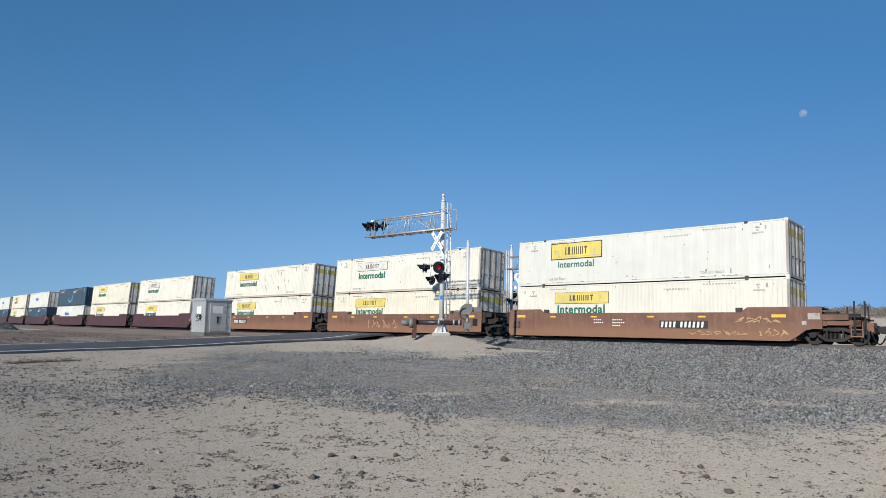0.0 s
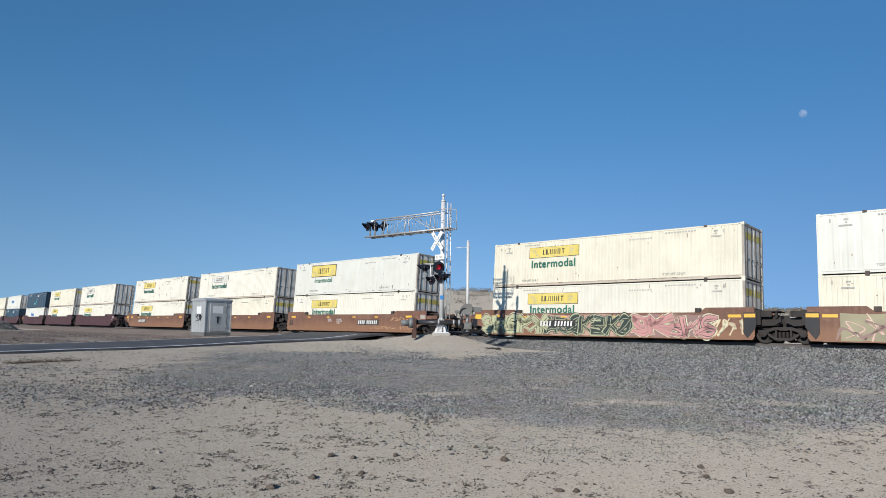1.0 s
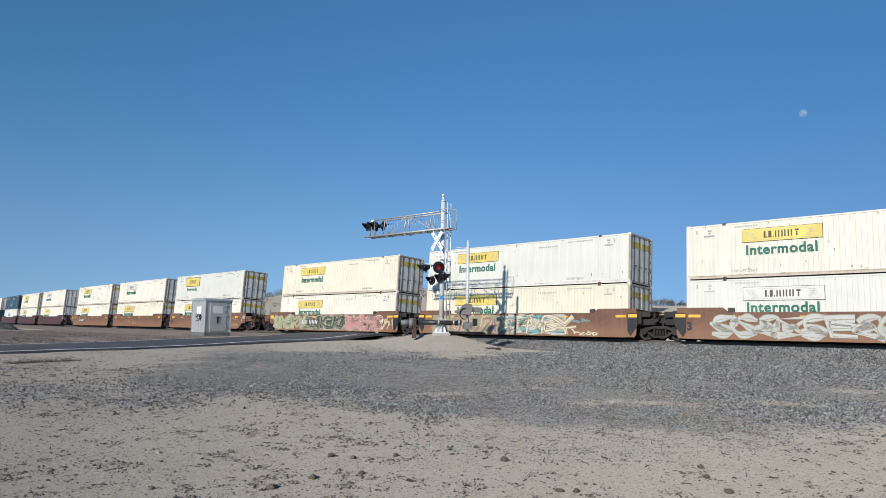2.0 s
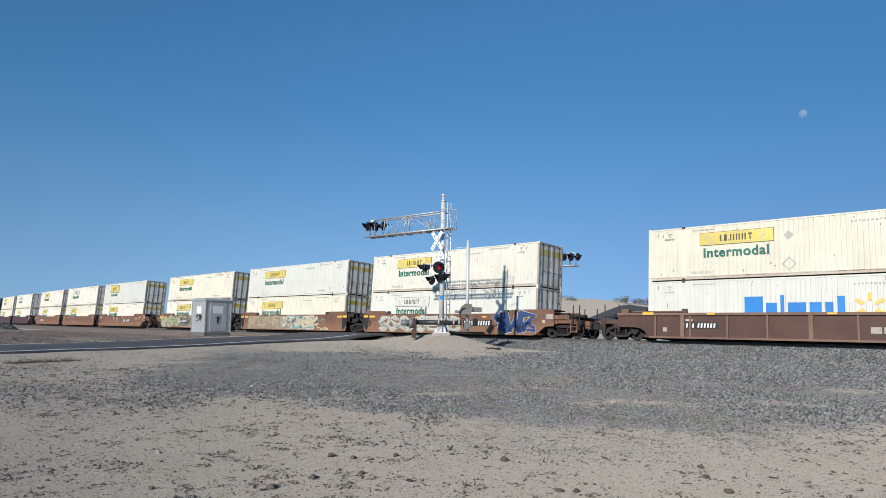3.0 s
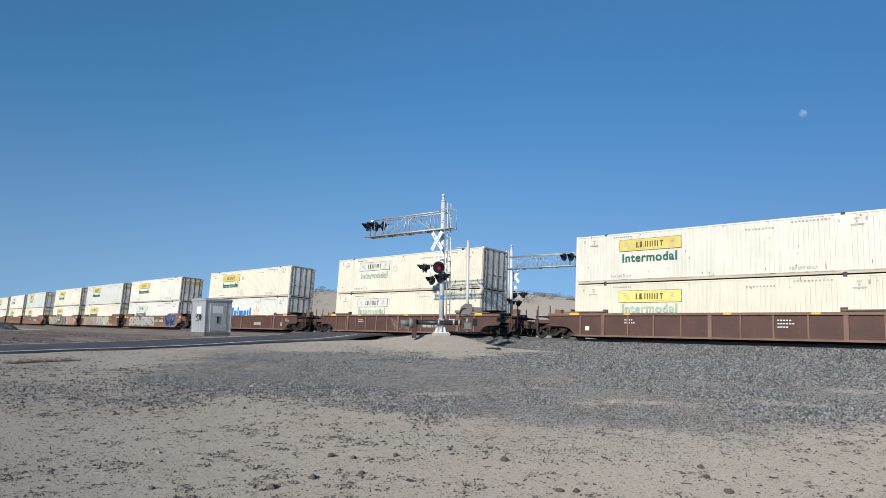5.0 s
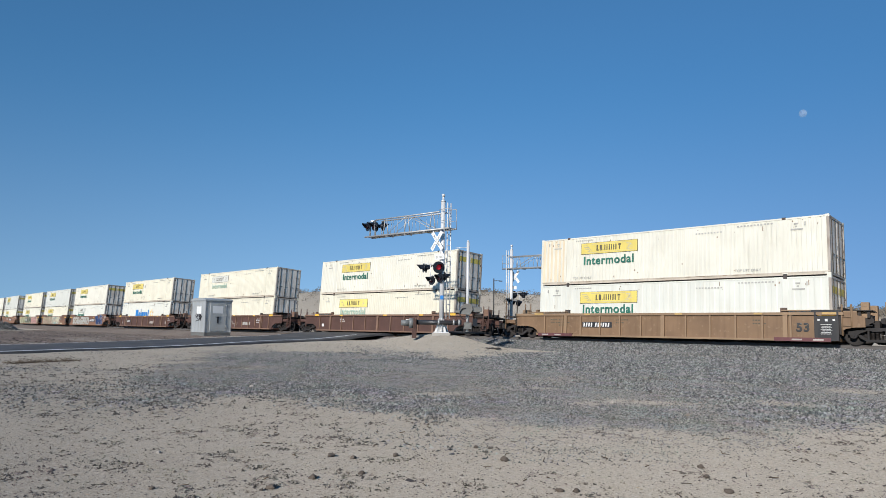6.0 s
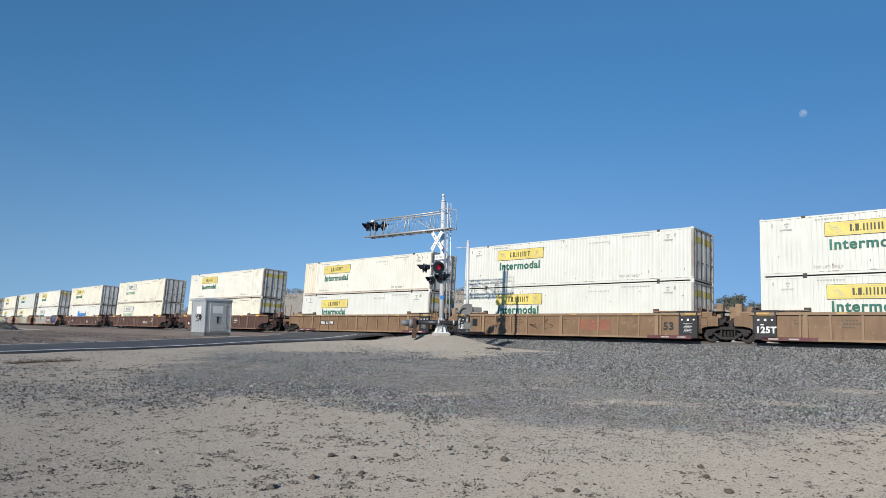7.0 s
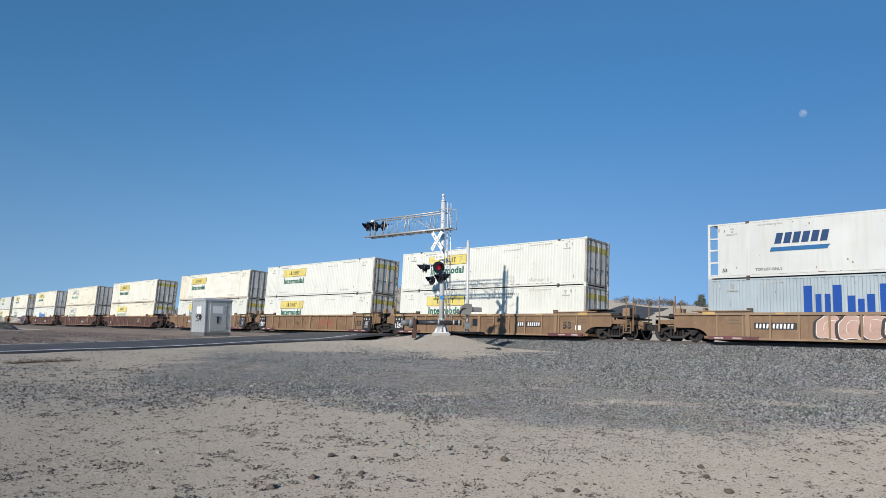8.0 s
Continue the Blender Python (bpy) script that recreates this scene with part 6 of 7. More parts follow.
consist(107.36, (UM, *UA, 11, "umberrib"), {"notes": (-4.8, 3.2), "patches": ((-7.3, 0.26, 0.24, "whiteink"),)},
        c(JB, "ivory", doorband=True), c(JC, "cream", "pale", word="palegreen", doorband=True))
TA = "tan ribbed steel well car on rails"
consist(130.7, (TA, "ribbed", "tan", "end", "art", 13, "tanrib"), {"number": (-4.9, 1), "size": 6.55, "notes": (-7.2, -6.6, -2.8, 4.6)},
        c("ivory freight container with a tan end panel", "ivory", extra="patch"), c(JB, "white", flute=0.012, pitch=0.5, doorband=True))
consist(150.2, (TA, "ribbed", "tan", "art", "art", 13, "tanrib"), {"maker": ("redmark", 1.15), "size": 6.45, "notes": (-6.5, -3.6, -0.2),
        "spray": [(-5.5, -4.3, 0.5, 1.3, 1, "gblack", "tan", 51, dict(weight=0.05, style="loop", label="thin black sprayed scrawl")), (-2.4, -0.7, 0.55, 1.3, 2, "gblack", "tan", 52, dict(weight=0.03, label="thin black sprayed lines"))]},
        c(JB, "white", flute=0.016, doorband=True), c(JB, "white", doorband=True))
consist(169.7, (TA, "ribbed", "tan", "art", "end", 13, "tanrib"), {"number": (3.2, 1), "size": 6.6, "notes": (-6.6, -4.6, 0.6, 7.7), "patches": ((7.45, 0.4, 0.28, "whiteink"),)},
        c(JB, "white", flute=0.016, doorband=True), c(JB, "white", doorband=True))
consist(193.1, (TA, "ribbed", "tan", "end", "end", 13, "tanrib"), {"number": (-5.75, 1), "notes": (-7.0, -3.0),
        "bubbles": (-3.0, 4.2, 0.34, 1.50, 8)},
        c("smooth white freight container with slanted blue blocks", "chalk", "slanted", flute=0.004, pitch=1.2), c("pale blue corrugated freight container with large blue blocks", "paleblue", "bigblue", flute=0.036, pitch=0.30))


# ---------------------------------------------------------------- crossing signals
def flasher(parent, at, facing, lit, size=0.30):
    """A signal head: black background disc, hood and red lens, facing along its turned -y."""
    turn = Matrix.Rotation(radians(facing), 4, "Z")

    def disc(bm):
        m = Matrix.Rotation(math.pi / 2, 4, "X")
        lathe(bm, [(size, -0.012), (size, 0.012)], 28, m)
        lathe(bm, [(0.17, -0.02), (0.16, -0.14), (0.08, -0.20)], 18, m)

    def hood(bm):
        n = 14
        a = []
        for i in range(n + 1):
            t = radians(-20 + 220 * i / n)
            for r in (0.185, 0.172):
                a.append([bm.verts.new((r * math.cos(t), -0.012, r * math.sin(t))), bm.verts.new((r * math.cos(t) * 0.97, -0.40 * (0.45 + 0.55 * max(0, math.sin(t))), r * math.sin(t) * 0.97))])
        for i in range(n):
            for k in (0, 1):
                p, q = a[2 * i + k], a[2 * i + 2 + k]
                bm.faces.new((p[0], q[0], q[1], p[1]))
            p, q, r, s = a[2 * i], a[2 * i + 1], a[2 * i + 2], a[2 * i + 3]
            bm.faces.new((p[1], r[1], s[1], q[1]))

    h = part("signal_head", mesh(("signal_head", size), "black", disc), parent, at, "black round signal head", turn)
    part("hood", mesh("hood", "black", hood), h)
    part("lens", mesh("lens", "lens" if lit else "dimlens", lambda bm: lathe(bm, [(0.145, 0.0), (0.13, 0.035), (0.08, 0.055), (0.02, 0.06)], 22, Matrix.Rotation(math.pi / 2, 4, "X"))), h, (0, -0.012, 0), "red glass lens")


def crossing_signal(at, turn, arm_dir, detail=True):
    sig = root("cantilever_signal", "white cantilever crossing signal with black flasher heads", "crossing signal", "crossing signals", pose(*at, 0, 0, turn))
    u = Vector((math.cos(radians(arm_dir)), math.sin(radians(arm_dir)), 0))
    n = Vector((-u.y, u.x, 0))
    part("mast", mesh("mast", "alu", lambda bm: (rod(bm, (0, 0, 0.05), (0, 0, 7.30), 0.135, 16, 0.125), rod(bm, (0, 0, 7.30), (0, 0, 7.42), 0.15, 14, 0.07), rod(bm, (0, 0, 7.42), (0, 0, 7.58), 0.055, 10), rod(bm, (0, 0, 7.58), (0, 0, 7.73), 0.09, 10))), sig)

    def foot(bm):
        box(bm, -0.42, 0.42, -0.42, 0.42, 0.0, 0.05)
        for k in range(8):
            a = math.tau * k / 8
            d = Vector((math.cos(a), math.sin(a), 0))
            e = Vector((-d.y, d.x, 0)) * 0.012
            v = [bm.verts.new(p) for p in (d * 0.10 - e + Vector((0, 0, 0.05)), d * 0.36 - e + Vector((0, 0, 0.05)), d * 0.36 - e + Vector((0, 0, 0.10)), d * 0.12 - e + Vector((0, 0, 0.85)),
                                           d * 0.10 + e + Vector((0, 0, 0.05)), d * 0.36 + e + Vector((0, 0, 0.05)), d * 0.36 + e + Vector((0, 0, 0.10)), d * 0.12 + e + Vector((0, 0, 0.85)))]
            for f in ((0, 1, 2, 3), (7, 6, 5, 4), (0, 4, 5, 1), (1, 5, 6, 2), (2, 6, 7, 3), (3, 7, 4, 0)):
                bm.faces.new([v[i] for i in f])
    part("foot", mesh("foot", "alu", foot), sig, (0, 0, 0), "flared ribbed foot of the mast")

    lo, hi, length = 5.72, 6.70, 6.35

    def chords(bm):
        for sg in (-0.28, 0.28):
            rod(bm, n * sg + Vector((0, 0, lo)) - u * 0.75, n * sg + u * length + Vector((0, 0, lo)), 0.055, 8)
            rod(bm, n * sg + Vector((0, 0, hi)), n * sg + u * (length - 0.9) + Vector((0, 0, hi)), 0.042, 8)

    def webs(bm):
        for sg in (-0.28, 0.28):
            o = n * sg
            for d in (0.55, 2.6, 4.45):
                for e in (-0.22, 0.22):
                    rod(bm, o + u * (d + e) + Vector((0, 0, lo)), o + u * (d + e * 0.3) + Vector((0, 0, hi)), 0.030 if sg > 0 else 0.014, 6)
            for d in (1.55, 3.4):
                rod(bm, o + u * d + Vector((0, 0, lo)), o + u * d + Vector((0, 0, hi)), 0.013, 6)
            rod(bm, o + u * 0.55 + Vector((0, 0, lo)), o + u * 2.5 + Vector((0, 0, hi)), 0.022, 6)
            rod(bm, o + u * 4.4 + Vector((0, 0, lo)), o + u * 2.7 + Vector((0, 0, hi)), 0.016, 6)
            rod(bm, o + u * (length - 0.9) + Vector((0, 0, hi)), o + u * (length - 0.9) + Vector((0, 0, lo)), 0.016, 6)

    def grating(bm):
        k = 46
        for i in range(k):
            p = u * (-0.7 + i * (length + 0.7) / k)
            a, b = p - n * 0.28, p + n * 0.28
            rod(bm, a + Vector((0, 0, lo)), b + Vector((0, 0, lo)), 0.02, 4)
        for d in (1.2, 2.8, 4.4):
            rod(bm, u * d - n * 0.30 + Vector((0, 0, lo - 0.06)), u * d + n * 0.30 + Vector((0, 0, lo - 0.06)), 0.05, 6)

    arm = part("arm", mesh(("arm", arm_dir), "galv", chords), sig, (0, 0, 0), "galvanised truss arm")
    part("truss_web", mesh(("truss_web", arm_dir), "galv", webs), arm)
    part("walkway", mesh(("arm_walkway", arm_dir), "galv", grating), arm)

    def cage(bm):
        b = -u * 0.75
        for sg in (-0.28, 0.28):
            rod(bm, b + n * sg + Vector((0, 0, lo)), b + n * sg + Vector((0, 0, hi + 0.12)), 0.018, 6)
            rod(bm, b + n * sg + Vector((0, 0, hi + 0.12)), n * sg + Vector((0, 0, hi + 0.12)), 0.018, 6)
            rod(bm, b + n * sg + Vector((0, 0, lo + 0.45)), n * sg + Vector((0, 0, lo + 0.45)), 0.014, 6)
    part("guard_rail", mesh(("guard_rail", arm_dir), "galv", cage), arm)

    lad = part("ladder", mesh("ladder", "alu", lambda bm: [rod(bm, (0.25 + dx, dx * 1.2, 0.75), (0.25 + dx, dx * 1.2, 7.25), 0.034, 6) for dx in (0.0, 0.19)]), sig, (0, 0, 0), "galvanised ladder")
    for i in range(20):
        part("rung", mesh("rung", "alu", lambda bm: rod(bm, (0.25, 0, 0), (0.44, 0.228, 0), 0.022, 6)), lad, (0, 0, 0.95 + i * 0.30))

    tip = u * (length - 0.25) + Vector((0, 0, lo + 0.68))
    road = arm_dir - 180
    for off, face, lit in ((0.20, road - 14, False), (-0.40, road - 10, False)):
        flasher(sig, tip + u * off + n * 0.12, face, lit)
    for off in (-0.10, -0.75):
        flasher(sig, tip + u * off - n * 0.32, road + 166, False)
    part("terminal_box", mesh(("terminal_box", arm_dir), "alu", lambda bm: box(bm, -0.09, 0.09, -0.07, 0.07, 0.0, 0.12), 0.01), sig, tip + u * -0.12 + Vector((0, 0, 0.26)), "small white terminal box")
    part("head_posts", mesh(("head_posts", arm_dir), "galv", lambda bm: [rod(bm, tip + u * o + Vector((0, 0, -0.68)), tip + u * o + Vector((0, 0, 0.34)), 0.045, 8) for o in (0.1, -0.4)]), sig)
    # lower heads on a short cross arm
    part("cross_arm", mesh("cross_arm", "alu", lambda bm: (rod(bm, (-1.05, 0.1, 3.78), (0.2, -0.05, 3.78), 0.03, 8), rod(bm, (-0.65, 0.05, 2.85), (-0.65, 0.05, 3.8), 0.028, 8), rod(bm, (-0.65, 0.05, 3.12), (0.05, -0.02, 3.12), 0.03, 8))), sig)
    flasher(sig, (-0.20, -0.26, 3.58), 14, True, 0.33)
    flasher(sig, (-1.04, 0.10, 3.56), -74, False, 0.26)
    flasher(sig, (-0.90, 0.22, 3.56), 104, False, 0.26)
    flasher(sig, (-0.58, 0.06, 2.88), -52, False, 0.27)
    flasher(sig, (-0.12, -0.16, 3.00), -44, False, 0.27)
    flasher(sig, (0.10, -0.05, 3.08), 118, False, 0.27)
    # crossbuck
    face = radians(road)
    fm = Matrix.Rotation(face, 4, "Z")
    for k, (text, tilt) in enumerate((("CROSSING", 52), ("RAIL ROAD", -52))):
        bd = part("crossbuck_board", mesh("crossbuck_board", "sign", lambda bm: box(bm, -0.62, 0.62, -0.006, 0.006, -0.115, 0.115)), sig,
                  Vector((-0.32, -0.16, 5.06)) + fm @ Vector((0, 0.02 - 0.04 * k, 0)), "white crossbuck board with black letters", fm @ Matrix.Rotation(radians(tilt), 4, "Y"))
        part("lettering", words(text, 0.13, "greyprint", 0.0), bd, (-0.52, -0.012, -0.07), "black lettering")
    tp = part("track_sign", mesh("track_sign", "sign", lambda bm: box(bm, -0.36, 0.36, -0.006, 0.006, -0.14, 0.14)), sig, (-0.16, -0.18, 4.16), "white plate with grey blocks", fm)
    part("print", plate("track_print", "greyink", [(-0.26 + i * 0.1, -0.2 + i * 0.1, -0.07, 0.07) for i in range(6)], -0.006), tp)
    part("notice", mesh("notice", "blue", lambda bm: box(bm, -0.09, 0.09, -0.137, -0.128, 1.82, 2.04)), sig, (0, 0, 0), "small blue notice plate")
    return sig


crossing_signal((-25.5, 27.2, 0.85), 43.1, 180 - 43.1)
crossing_signal((-34.05, 44.75, 0.15), 43.1 + 180, 180 - 43.1)


def build_gate():
    """The gate machine beside the mast: housing, counterweights, tube and post."""
    base = pose(-25.5, 27.2, 0.85, 0, 0, 43.1)
    g = root("gate_machine", "grey crossing gate machine with a dark counterweight tube", "gate machine", "", base)
    part("post", mesh("gate_post", "alu", lambda bm: (rod(bm, (1.43, 0.2, 0.0), (1.43, 0.2, 5.08), 0.085, 12), rod(bm, (1.43, 0.2, 5.08), (1.43, 0.2, 5.16), 0.05, 8), rod(bm, (0.72, 0.2, 4.72), (1.4, 0.2, 4.74), 0.02, 6))), g)
    part("housing", mesh("gate_housing", "mech", lambda bm: (prism(bm, [(0.95, 1.05), (1.55, 0.98), (1.72, 1.28), (1.66, 1.58), (1.30, 1.62), (1.05, 1.42)], -0.25, 0.15), box(bm, 1.66, 2.2, -0.15, 0.1, 1.16, 1.42), box(bm, 0.72, 1.05, -0.1, 0.1, 1.10, 1.24)), 0.02), g, (0, 0, 0), "grey cast housing")
    part("crank", mesh("gate_crank", "black", lambda bm: [rod(bm, (1.26 + 0.26 * math.cos(a), -0.30, 1.06 + 0.30 * math.sin(a)), (1.26 + 0.26 * math.cos(a + 0.32), -0.30, 1.06 + 0.30 * math.sin(a + 0.32)), 0.028, 6) for a in np.arange(1.4, 5.2, 0.32)]), g, (0, 0, 0), "black curved cable")
    part("junction_box", mesh("gate_junction", "mech", lambda bm: (box(bm, 1.22, 1.66, -0.12, 0.12, 0.22, 0.58), box(bm, 1.30, 1.58, -0.15, -0.12, 0.28, 0.52), box(bm, 1.05, 1.85, -0.4, 0.4, 0.0, 0.06)), 0.01), g, (0, 0, 0), "grey junction box")
    part("pedestal", mesh("gate_pedestal", "black", lambda bm: (box(bm, 0.85, 1.10, -0.2, 0.2, 0.42, 0.72), box(bm, 1.72, 1.98, 0.0, 0.3, 0.40, 0.80), box(bm, 0.2, 2.4, -0.3, 0.3, -0.03, 0.05), rod(bm, (0.4, -0.4, 0.06), (2.3, -0.4, 0.05), 0.04, 6))), g, (0, 0, 0), "dark pedestal and base rails")
    part("tube", mesh("gate_tube", "tube", lambda bm: rod(bm, (-1.4, -0.35, 0.55), (1.05, -0.35, 0.55), 0.13, 14)), g, (0, 0, 0), "dark counterweight tube")
    part("tube_collar", mesh("gate_collar", "galv", lambda bm: [rod(bm, (x, -0.35, 0.57), (x + 0.10, -0.35, 0.57), 0.165, 14) for x in (-0.2, 0.62, 0.92)]), g, (0, 0, 0), "pale collars")
    part("weight", mesh("gate_weight", "darkcast", lambda bm: (rod(bm, (-2.20, -0.35, 0.52), (-1.75, -0.35, 0.50), 0.15, 14, 0.18), rod(bm, (-1.75, -0.35, 0.50), (-1.52, -0.35, 0.50), 0.27, 16, 0.27))), g, (0, 0, 0), "grey counterweight")
    part("weight_plate", mesh("gate_weight_plate", "rustplate", lambda bm: (box(bm, -1.52, -1.44, -0.70, 0.0, 0.0, 0.80), box(bm, -1.44, -1.36, -0.66, -0.04, 0.12, 0.74), box(bm, -1.58, -1.34, -0.85, -0.6, -0.30, 0.18))), g, (0, 0, 0), "rusted weight plates")
    # the concrete pad and a heap of dark rubble
    pad = new("concrete_pad", mesh("concrete_pad", "concrete", lambda bm: box(bm, -0.5, 0.5, -0.5, 0.5, -0.6, -0.002), 0.03))
    pad.matrix_basis = base
    tagged(pad, "concrete footing under the signal mast", "footing")

    def heap(bm):
        rr = random.Random(5)
        for _ in range(34):
            x, yv, r = rr.uniform(-0.5, 0.5), rr.uniform(-0.25, 0.25), rr.uniform(0.03, 0.09)
            bmesh.ops.create_icosphere(bm, subdivisions=1, radius=r, matrix=Matrix.Translation((x, yv, r * 0.35)) @ Matrix.Diagonal((1.6, 1.2, 0.55, 1)))
        for v in bm.verts:
            v.co *= 1 + 0.12 * noise.noise(v.co * 7)
    h = new("rubble", mesh("rubble", "casting", heap))
    p = Vector((-22.53, 27.8))
    h.matrix_basis = pose(p.x, p.y, ground_height(p.x, p.y), 0, 0, 40)
    tagged(h, "dark broken rubble lying on the mound", "rubble")


build_gate()


def build_case():
    x0, y0, z0 = -47.5, 23.8, 0.38
    k = root("signal_case", "grey sheet-metal signal equipment cabin with graffiti", "signal cabin", "", pose(x0, y0, z0) @ Matrix.Diagonal((1, 1, 0.89, 1)))
    part("cabin_shell", mesh("case_walls", "casegrey", lambda bm: box(bm, 0, 2, 0, 2, 0.0, 2.62), 0.02), k)
    part("roof", mesh("case_roof", "casegrey", lambda bm: (prism(bm, [(-0.09, 2.56), (2.09, 2.56), (2.09, 2.66), (1.85, 2.74), (1.0, 2.80), (0.15, 2.74), (-0.09, 2.66)], -0.09, 2.09)), 0.012), k, (0, 0, 0), "low pitched sheet roof")
    for sx, sy in ((0, 0), (2, 0), (2, 2), (0, 2)):
        part("corner_trim", mesh("case_corner", "galv", lambda bm: box(bm, -0.035, 0.035, -0.035, 0.035, 0.02, 2.56)), k, (sx, sy, 0), "bright edge trim")
    for x in (0.52, 1.02, 1.52):
        part("seam", mesh("case_seam", "casegrey", lambda bm: box(bm, -0.012, 0.012, -0.014, 0.0, 0.05, 2.54)), k, (x, 0, 0))
    d = part("door", mesh("case_door", "casegrey", lambda bm: box(bm, 2.0, 2.03, 0.35, 1.60, 0.10, 2.45), 0.008), k, (0, 0, 0), "grey steel door")
    part("handle", mesh("case_handle", "black", lambda bm: (rod(bm, (2.06, 0.75, 1.25), (2.06, 1.15, 1.28), 0.02, 6), box(bm, 2.03, 2.08, 0.9, 1.0, 0.75, 1.3))), d, (0, 0, 0), "dark handle and padlock")
    part("hinge", mesh("case_hinge", "galv", lambda bm: [rod(bm, (2.04, 1.62, z), (2.04, 1.62, z + 0.18), 0.025, 6) for z in (0.4, 1.3, 2.1)]), d)
    part("notice", mesh("case_notice", "sign", lambda bm: (box(bm, 2.03, 2.036, 0.55, 1.35, 1.55, 2.15))), d, (0, 0, 0), "white notice sheet")
    part("side_notice", mesh("case_side_notice", "sign", lambda bm: (box(bm, 0.70, 1.35, -0.008, 0.0, 1.50, 2.10))), k, (0, 0, 0), "white notice sheet")
    rr = random.Random(6)
    lines = [[(0.55 + rr.uniform(0, 1.0), 0.7 + rr.uniform(0, 1.0)) for _ in range(3)] for _ in range(7)]
    part("graffiti", mesh("case_graffiti", "gblack", lambda bm: strokes(bm, lines, 0.07, -0.001)), k, (0, 0, 0), "black sprayed scrawl")
    part("base", mesh("case_base", "mech", lambda bm: box(bm, -0.02, 2.02, -0.02, 2.02, -0.9, 0.02)), k, (0, 0, 0), "concrete plinth")


build_case()


def build_heaps():
    """A heap of loose stone by the road and a drift of dead weeds."""
    rr = random.Random(21)
    gx, gy = -127.0, 31.5
    spots = []
    for _ in range(1500):
        a, q = rr.uniform(0, math.tau), rr.random() ** 0.5
        x, y = gx + 3.2 * q * math.cos(a), gy + 2.2 * q * math.sin(a)
        spots.append((x, y, ground_height(x, y) + 1.5 * (1 - q ** 1.4) * rr.uniform(0.6, 1.0), rr.uniform(0.10, 0.32)))
    scatter("stone_heap", spots, bpy.data.materials["crushed_grey_stone"], "heap of loose grey stone beside the road", "stone heap", 22)
    bm = bmesh.new()
    for _ in range(200):
        f = rr.random()
        x, y = -24.0 - 0.5 * f + rr.gauss(0, 0.12), 6.3 + 1.9 * f + rr.gauss(0, 0.10)
        z = ground_height(x, y)
        a, ln = rr.uniform(0, 6.28), rr.uniform(0.1, 0.4)
        rod(bm, (x, y, z), (x + math.cos(a) * ln, y + math.sin(a) * ln, z + rr.uniform(0.01, 0.16)), rr.uniform(0.004, 0.010), 4, 0.002)
    me = bpy.data.meshes.new("dead_weeds")
    bm.to_mesh(me)
    bm.free()
    me.materials.append(M["deadwood"])
    tagged(new("dead_weeds", me), "drift of dead brown weeds on the sand", "dead weeds", kind="stuff")


build_heaps()


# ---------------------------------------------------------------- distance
def far_place(view_bearing, dist):
    """A ground place that far away; its bearing, degrees west of north, is fitted to the camera's view."""
    a = radians(view_bearing)
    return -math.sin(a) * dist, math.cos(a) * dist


def tree(x, y, h, w, leaf, label, seed, dense=900):
    rr = random.Random(seed)
    z = ground_height(x, y)
    t = root("tree", label, "tree", "trees beyond the track", pose(x, y, z - 0.1))

    def trunk(bm):
        p, r = Vector((0, 0, 0)), h * 0.028
        for k in range(4):
            q = p + Vector((rr.uniform(-0.05, 0.05) * h, rr.uniform(-0.05, 0.05) * h, h * 0.15))
            rod(bm, p, q, r, 7, r * 0.8)
            for _ in range(3):
                e = q + Vector((rr.uniform(-0.4, 0.4) * w, rr.uniform(-0.4, 0.4) * w, h * rr.uniform(0.12, 0.35)))
                rod(bm, q, e, r * 0.5, 5, r * 0.15)
            p, r = q, r * 0.8

    def crown(bm):
        lobes = [(rr.uniform(-0.36, 0.36) * w, rr.uniform(-0.36, 0.36) * w, h * rr.uniform(0.12, 0.74), rr.uniform(0.15, 0.28) * w) for _ in range(9)]
        for i in range(dense):
            lx, ly, lz, lr = lobes[i % 9]
            v = Vector((rr.gauss(0, 1), rr.gauss(0, 1), rr.gauss(0, 0.8)))
            v = v.normalized() * lr * rr.uniform(0.35, 1.08)
            cpos = Vector((lx, ly, lz)) + v
            if cpos.z < h * 0.04:
                continue
            s = h * rr.uniform(0.025, 0.055)
            q = Euler((rr.uniform(0, 6), rr.uniform(0, 6), rr.uniform(0, 6))).to_matrix()
            for _ in range(3):
                d = Vector((rr.uniform(-1, 1), rr.uniform(-1, 1), rr.uniform(-1, 1))) * s
                vs = [bm.verts.new(cpos + d + q @ Vector(k) * s) for k in ((-1, 0, 0.2), (0.1, -0.5, 0), (1, 0.1, -0.2), (0, 0.55, 0.15))]
                bm.faces.new(vs)
                q = q @ Euler((1.1, 0.7, 0.4)).to_matrix()

    part("trunk", mesh(("trunk", seed), "bark", trunk), t)
    me = mesh(("crown", seed), leaf, crown)
    part("crown", me, t)


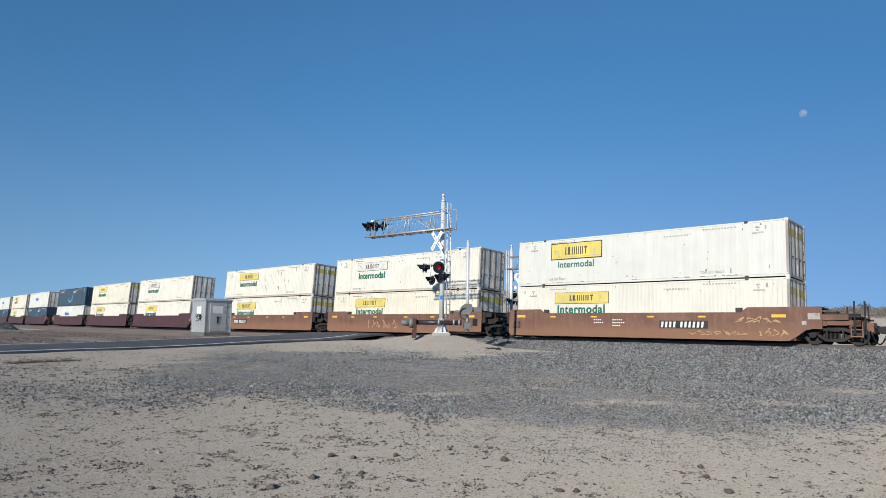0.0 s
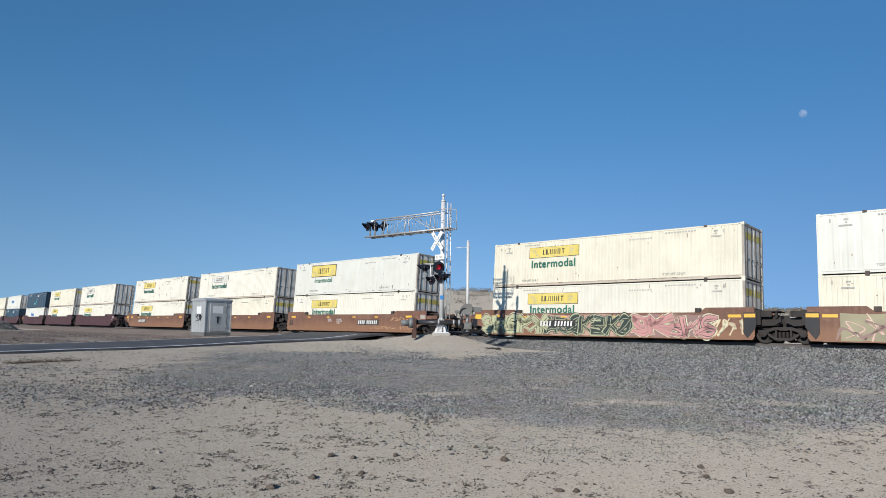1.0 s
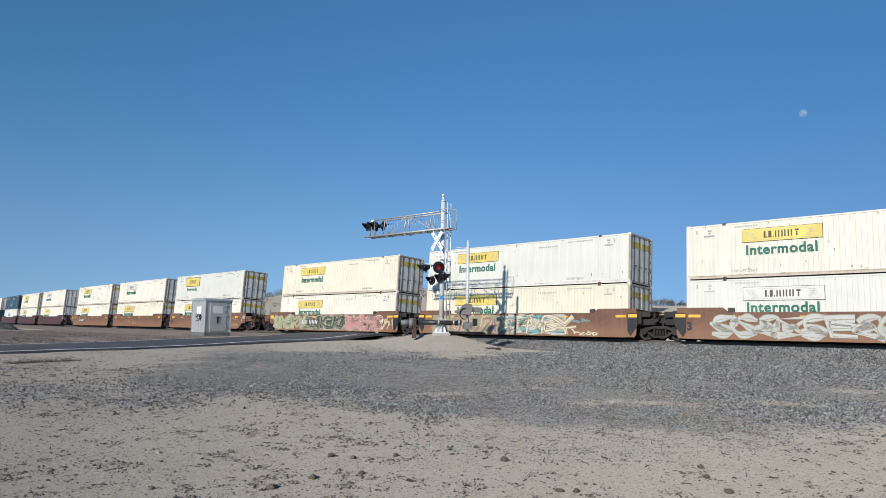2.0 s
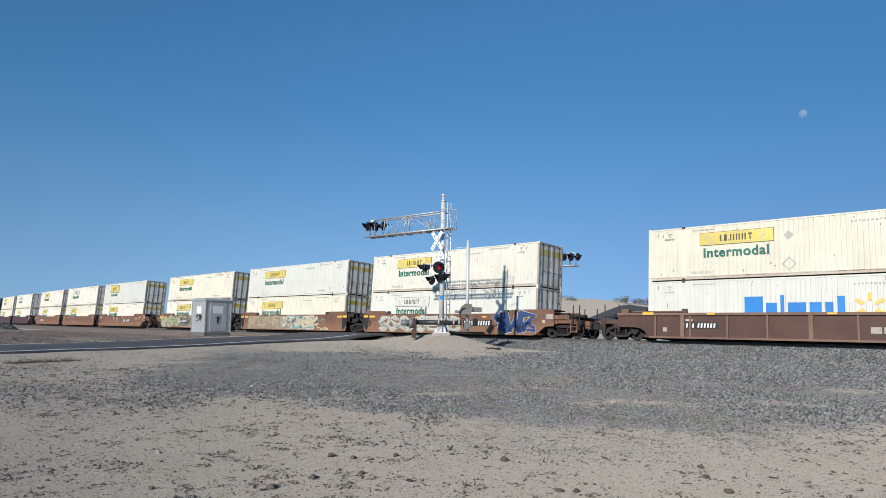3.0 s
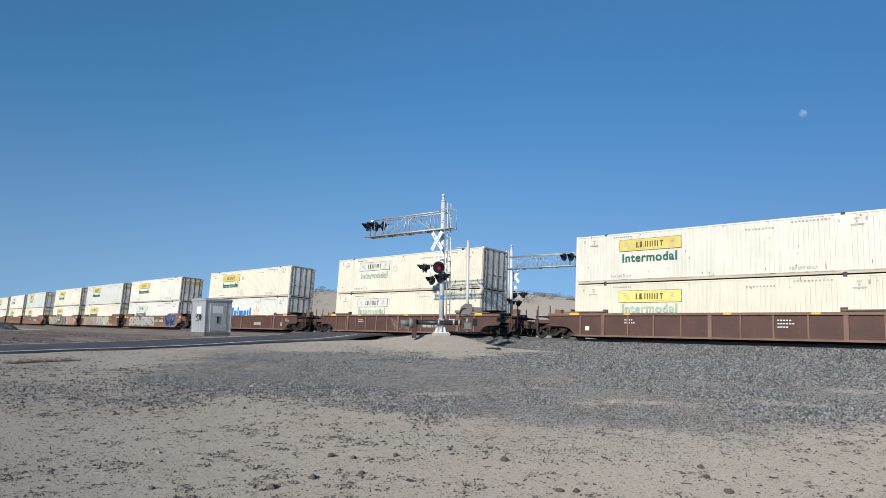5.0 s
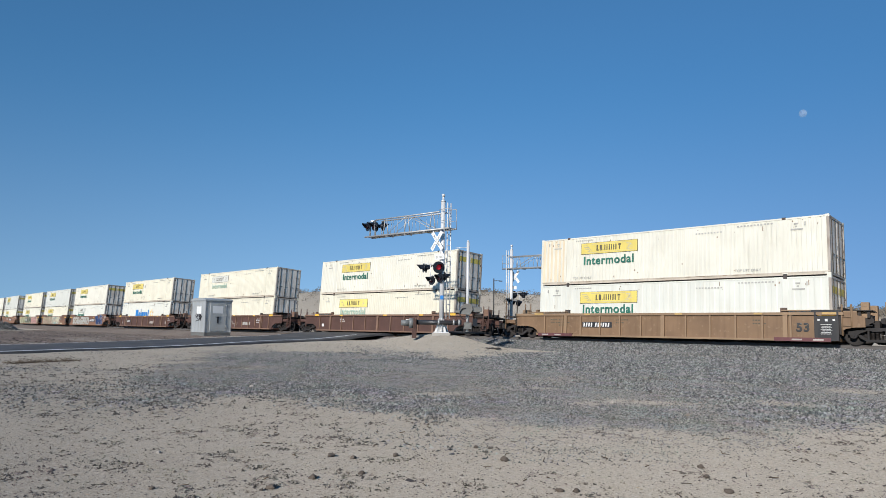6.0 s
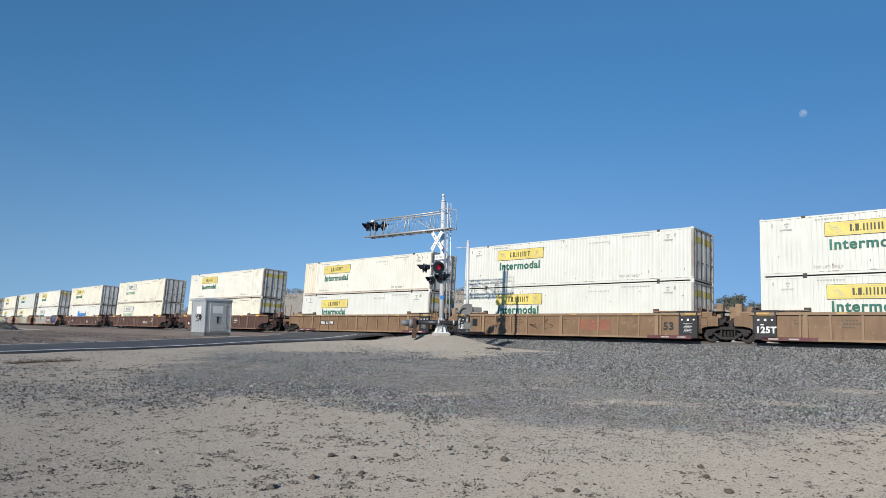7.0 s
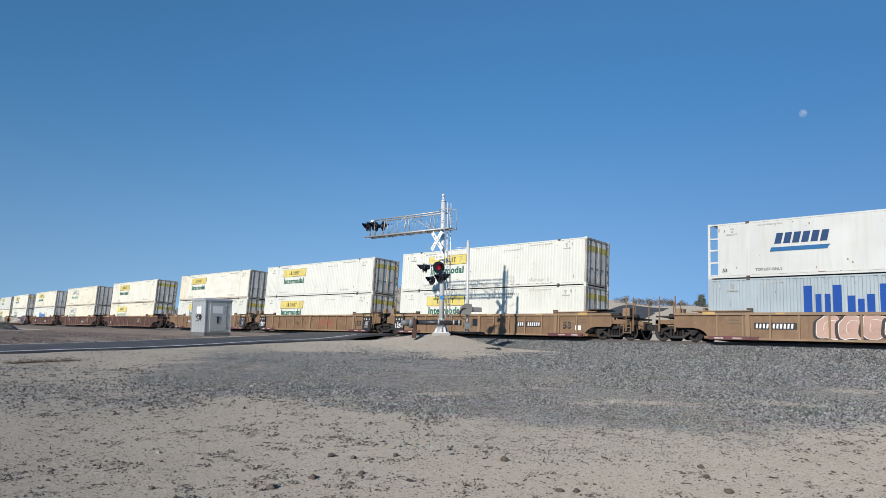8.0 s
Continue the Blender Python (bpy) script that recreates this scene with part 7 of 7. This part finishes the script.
# bearings taken from where each tree shows in the camera's view
for i, (view_bearing, dist, h, w, leaf) in enumerate((
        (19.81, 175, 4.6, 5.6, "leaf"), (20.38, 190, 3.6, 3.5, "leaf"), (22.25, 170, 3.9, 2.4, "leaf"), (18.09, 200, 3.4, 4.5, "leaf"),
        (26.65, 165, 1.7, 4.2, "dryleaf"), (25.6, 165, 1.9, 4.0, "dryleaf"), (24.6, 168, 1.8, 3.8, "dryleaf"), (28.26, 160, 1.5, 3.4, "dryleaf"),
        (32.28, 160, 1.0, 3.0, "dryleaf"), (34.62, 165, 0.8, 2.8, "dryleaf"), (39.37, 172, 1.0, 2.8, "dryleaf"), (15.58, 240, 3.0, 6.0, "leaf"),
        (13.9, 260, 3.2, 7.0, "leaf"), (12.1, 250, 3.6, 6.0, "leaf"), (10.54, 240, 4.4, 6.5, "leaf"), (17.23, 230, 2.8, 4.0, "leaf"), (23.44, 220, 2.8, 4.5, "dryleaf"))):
    x, y = far_place(view_bearing, dist)
    tree(x, y, h, w, leaf, "haze-pale dusty green desert tree on the plain" if leaf == "leaf" else "dry brown desert shrub on the slope", 100 + i)


def build_scrub():
    """Low scrub on the far slope and plain."""
    rr = random.Random(12)
    bm = bmesh.new()
    n = 0
    while n < 4400:
        # sown only over the sector that the camera sees
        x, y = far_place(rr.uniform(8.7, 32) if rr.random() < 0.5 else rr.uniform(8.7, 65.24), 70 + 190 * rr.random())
        if y - 0.5 * ARC * x * x < 48 or noise.noise((x * 0.02, y * 0.02, 50)) < -0.1 or rr.random() > smooth(110, 185, math.hypot(x, y)) + 0.30:
            continue
        z = ground_height(x, y)
        n += 1
        h = rr.uniform(0.25, 0.8) + 1.0 * rr.random() ** 4
        for _ in range(30):
            p = Vector((x + rr.gauss(0, 0.55) * h, y + rr.gauss(0, 0.55) * h, z + h * rr.uniform(0.02, 0.9)))
            q = Euler((rr.uniform(0, 6), rr.uniform(0, 6), rr.uniform(0, 6))).to_matrix()
            vs = [bm.verts.new(p + q @ Vector(k) * h * 0.15) for k in ((-1, 0, 0.2), (0.1, -0.4, 0), (1, 0.1, -0.2), (0, 0.4, 0.15))]
            bm.faces.new(vs)
    me = bpy.data.meshes.new("scrub")
    bm.to_mesh(me)
    bm.free()
    me.materials.append(M["dryleaf"])
    tagged(new("scrub", me), "low dry scrub dotted over the far slope", "scrub", kind="stuff")


build_scrub()


def build_lamp_post():
    # placed to fit the camera's view
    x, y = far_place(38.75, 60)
    z = ground_height(x, y)
    k = root("lamp_post", "thin dark post with a short bracket", "post", "", pose(x, y, z, 0, 0, 43))
    part("post", mesh("thin_post", "bark_pole", lambda bm: rod(bm, (0, 0, 0), (0, 0, 5.2), 0.07, 8, 0.05)), k)
    part("bracket", mesh("post_bracket", "bark_pole", lambda bm: (rod(bm, (0, 0, 5.0), (0.55, 0, 5.02), 0.03, 6), box(bm, 0.45, 0.75, -0.08, 0.08, 4.95, 5.03))), k)


build_lamp_post()


def build_moon():
    m = bpy.data.materials.new("moon_dust")
    m.use_nodes = True
    n, l = m.node_tree.nodes, m.node_tree.links
    b = n["Principled BSDF"]
    b.inputs["Roughness"].default_value = 1.0
    t = n.new("ShaderNodeTexNoise")
    t.inputs["Scale"].default_value = 0.05
    r = n.new("ShaderNodeValToRGB")
    r.color_ramp.elements[0].color, r.color_ramp.elements[1].color = (0.45, 0.47, 0.5, 1), (0.8, 0.82, 0.85, 1)
    r.color_ramp.elements[0].position, r.color_ramp.elements[1].position = 0.35, 0.65
    tc = n.new("ShaderNodeTexCoord")
    l.new(tc.outputs["Object"], t.inputs["Vector"])
    l.new(t.outputs["Fac"], r.inputs[0])
    l.new(r.outputs[0], b.inputs["Base Color"])
    tr = n.new("ShaderNodeBsdfTransparent")
    mx = n.new("ShaderNodeMixShader")
    mx.inputs[0].default_value = 0.14
    l.new(tr.outputs[0], mx.inputs[1])
    l.new(b.outputs[0], mx.inputs[2])
    l.new(mx.outputs[0], n["Material Output"].inputs["Surface"])
    bm = bmesh.new()
    bmesh.ops.create_uvsphere(bm, u_segments=32, v_segments=20, radius=23)
    for f in bm.faces:
        f.smooth = True
    me = bpy.data.meshes.new("moon")
    bm.to_mesh(me)
    bm.free()
    me.materials.append(m)
    ob = new("moon", me)
    ob.location = (-1106.5, 4293.0, 1255.6)
    tagged(ob, "pale daytime moon in a clear blue sky", "moon")


build_moon()


# ---------------------------------------------------------------- what moves
def motions():
    times = [i * 0.5 for i in range(17)]
    for s0, car, low, high in TRAIN:
        for thing, z in ((car, 0.0), (low, DECK), (high, DECK + CH + 0.004)):
            rows = []
            for t in times:
                s = s0 + CL / 2 - SPEED * t - EASE * (t - 4) ** 2
                rows.append((t, on_track(s) @ Matrix.Translation((0, 0, z))))
            walk(thing, rows)

    # the wheels roll: in short steps, a quarter turn at most from row to row
    rolls = [(k / FPS, pose(0, 0, 0, 0, -86.0 * k, 0)) for k in range(round(8 * FPS) + 1)]
    for w in WHEELS[16:]:
        at = Matrix.Translation(w.location)
        walk(w, [(t, at @ m) for t, m in rolls])


motions()
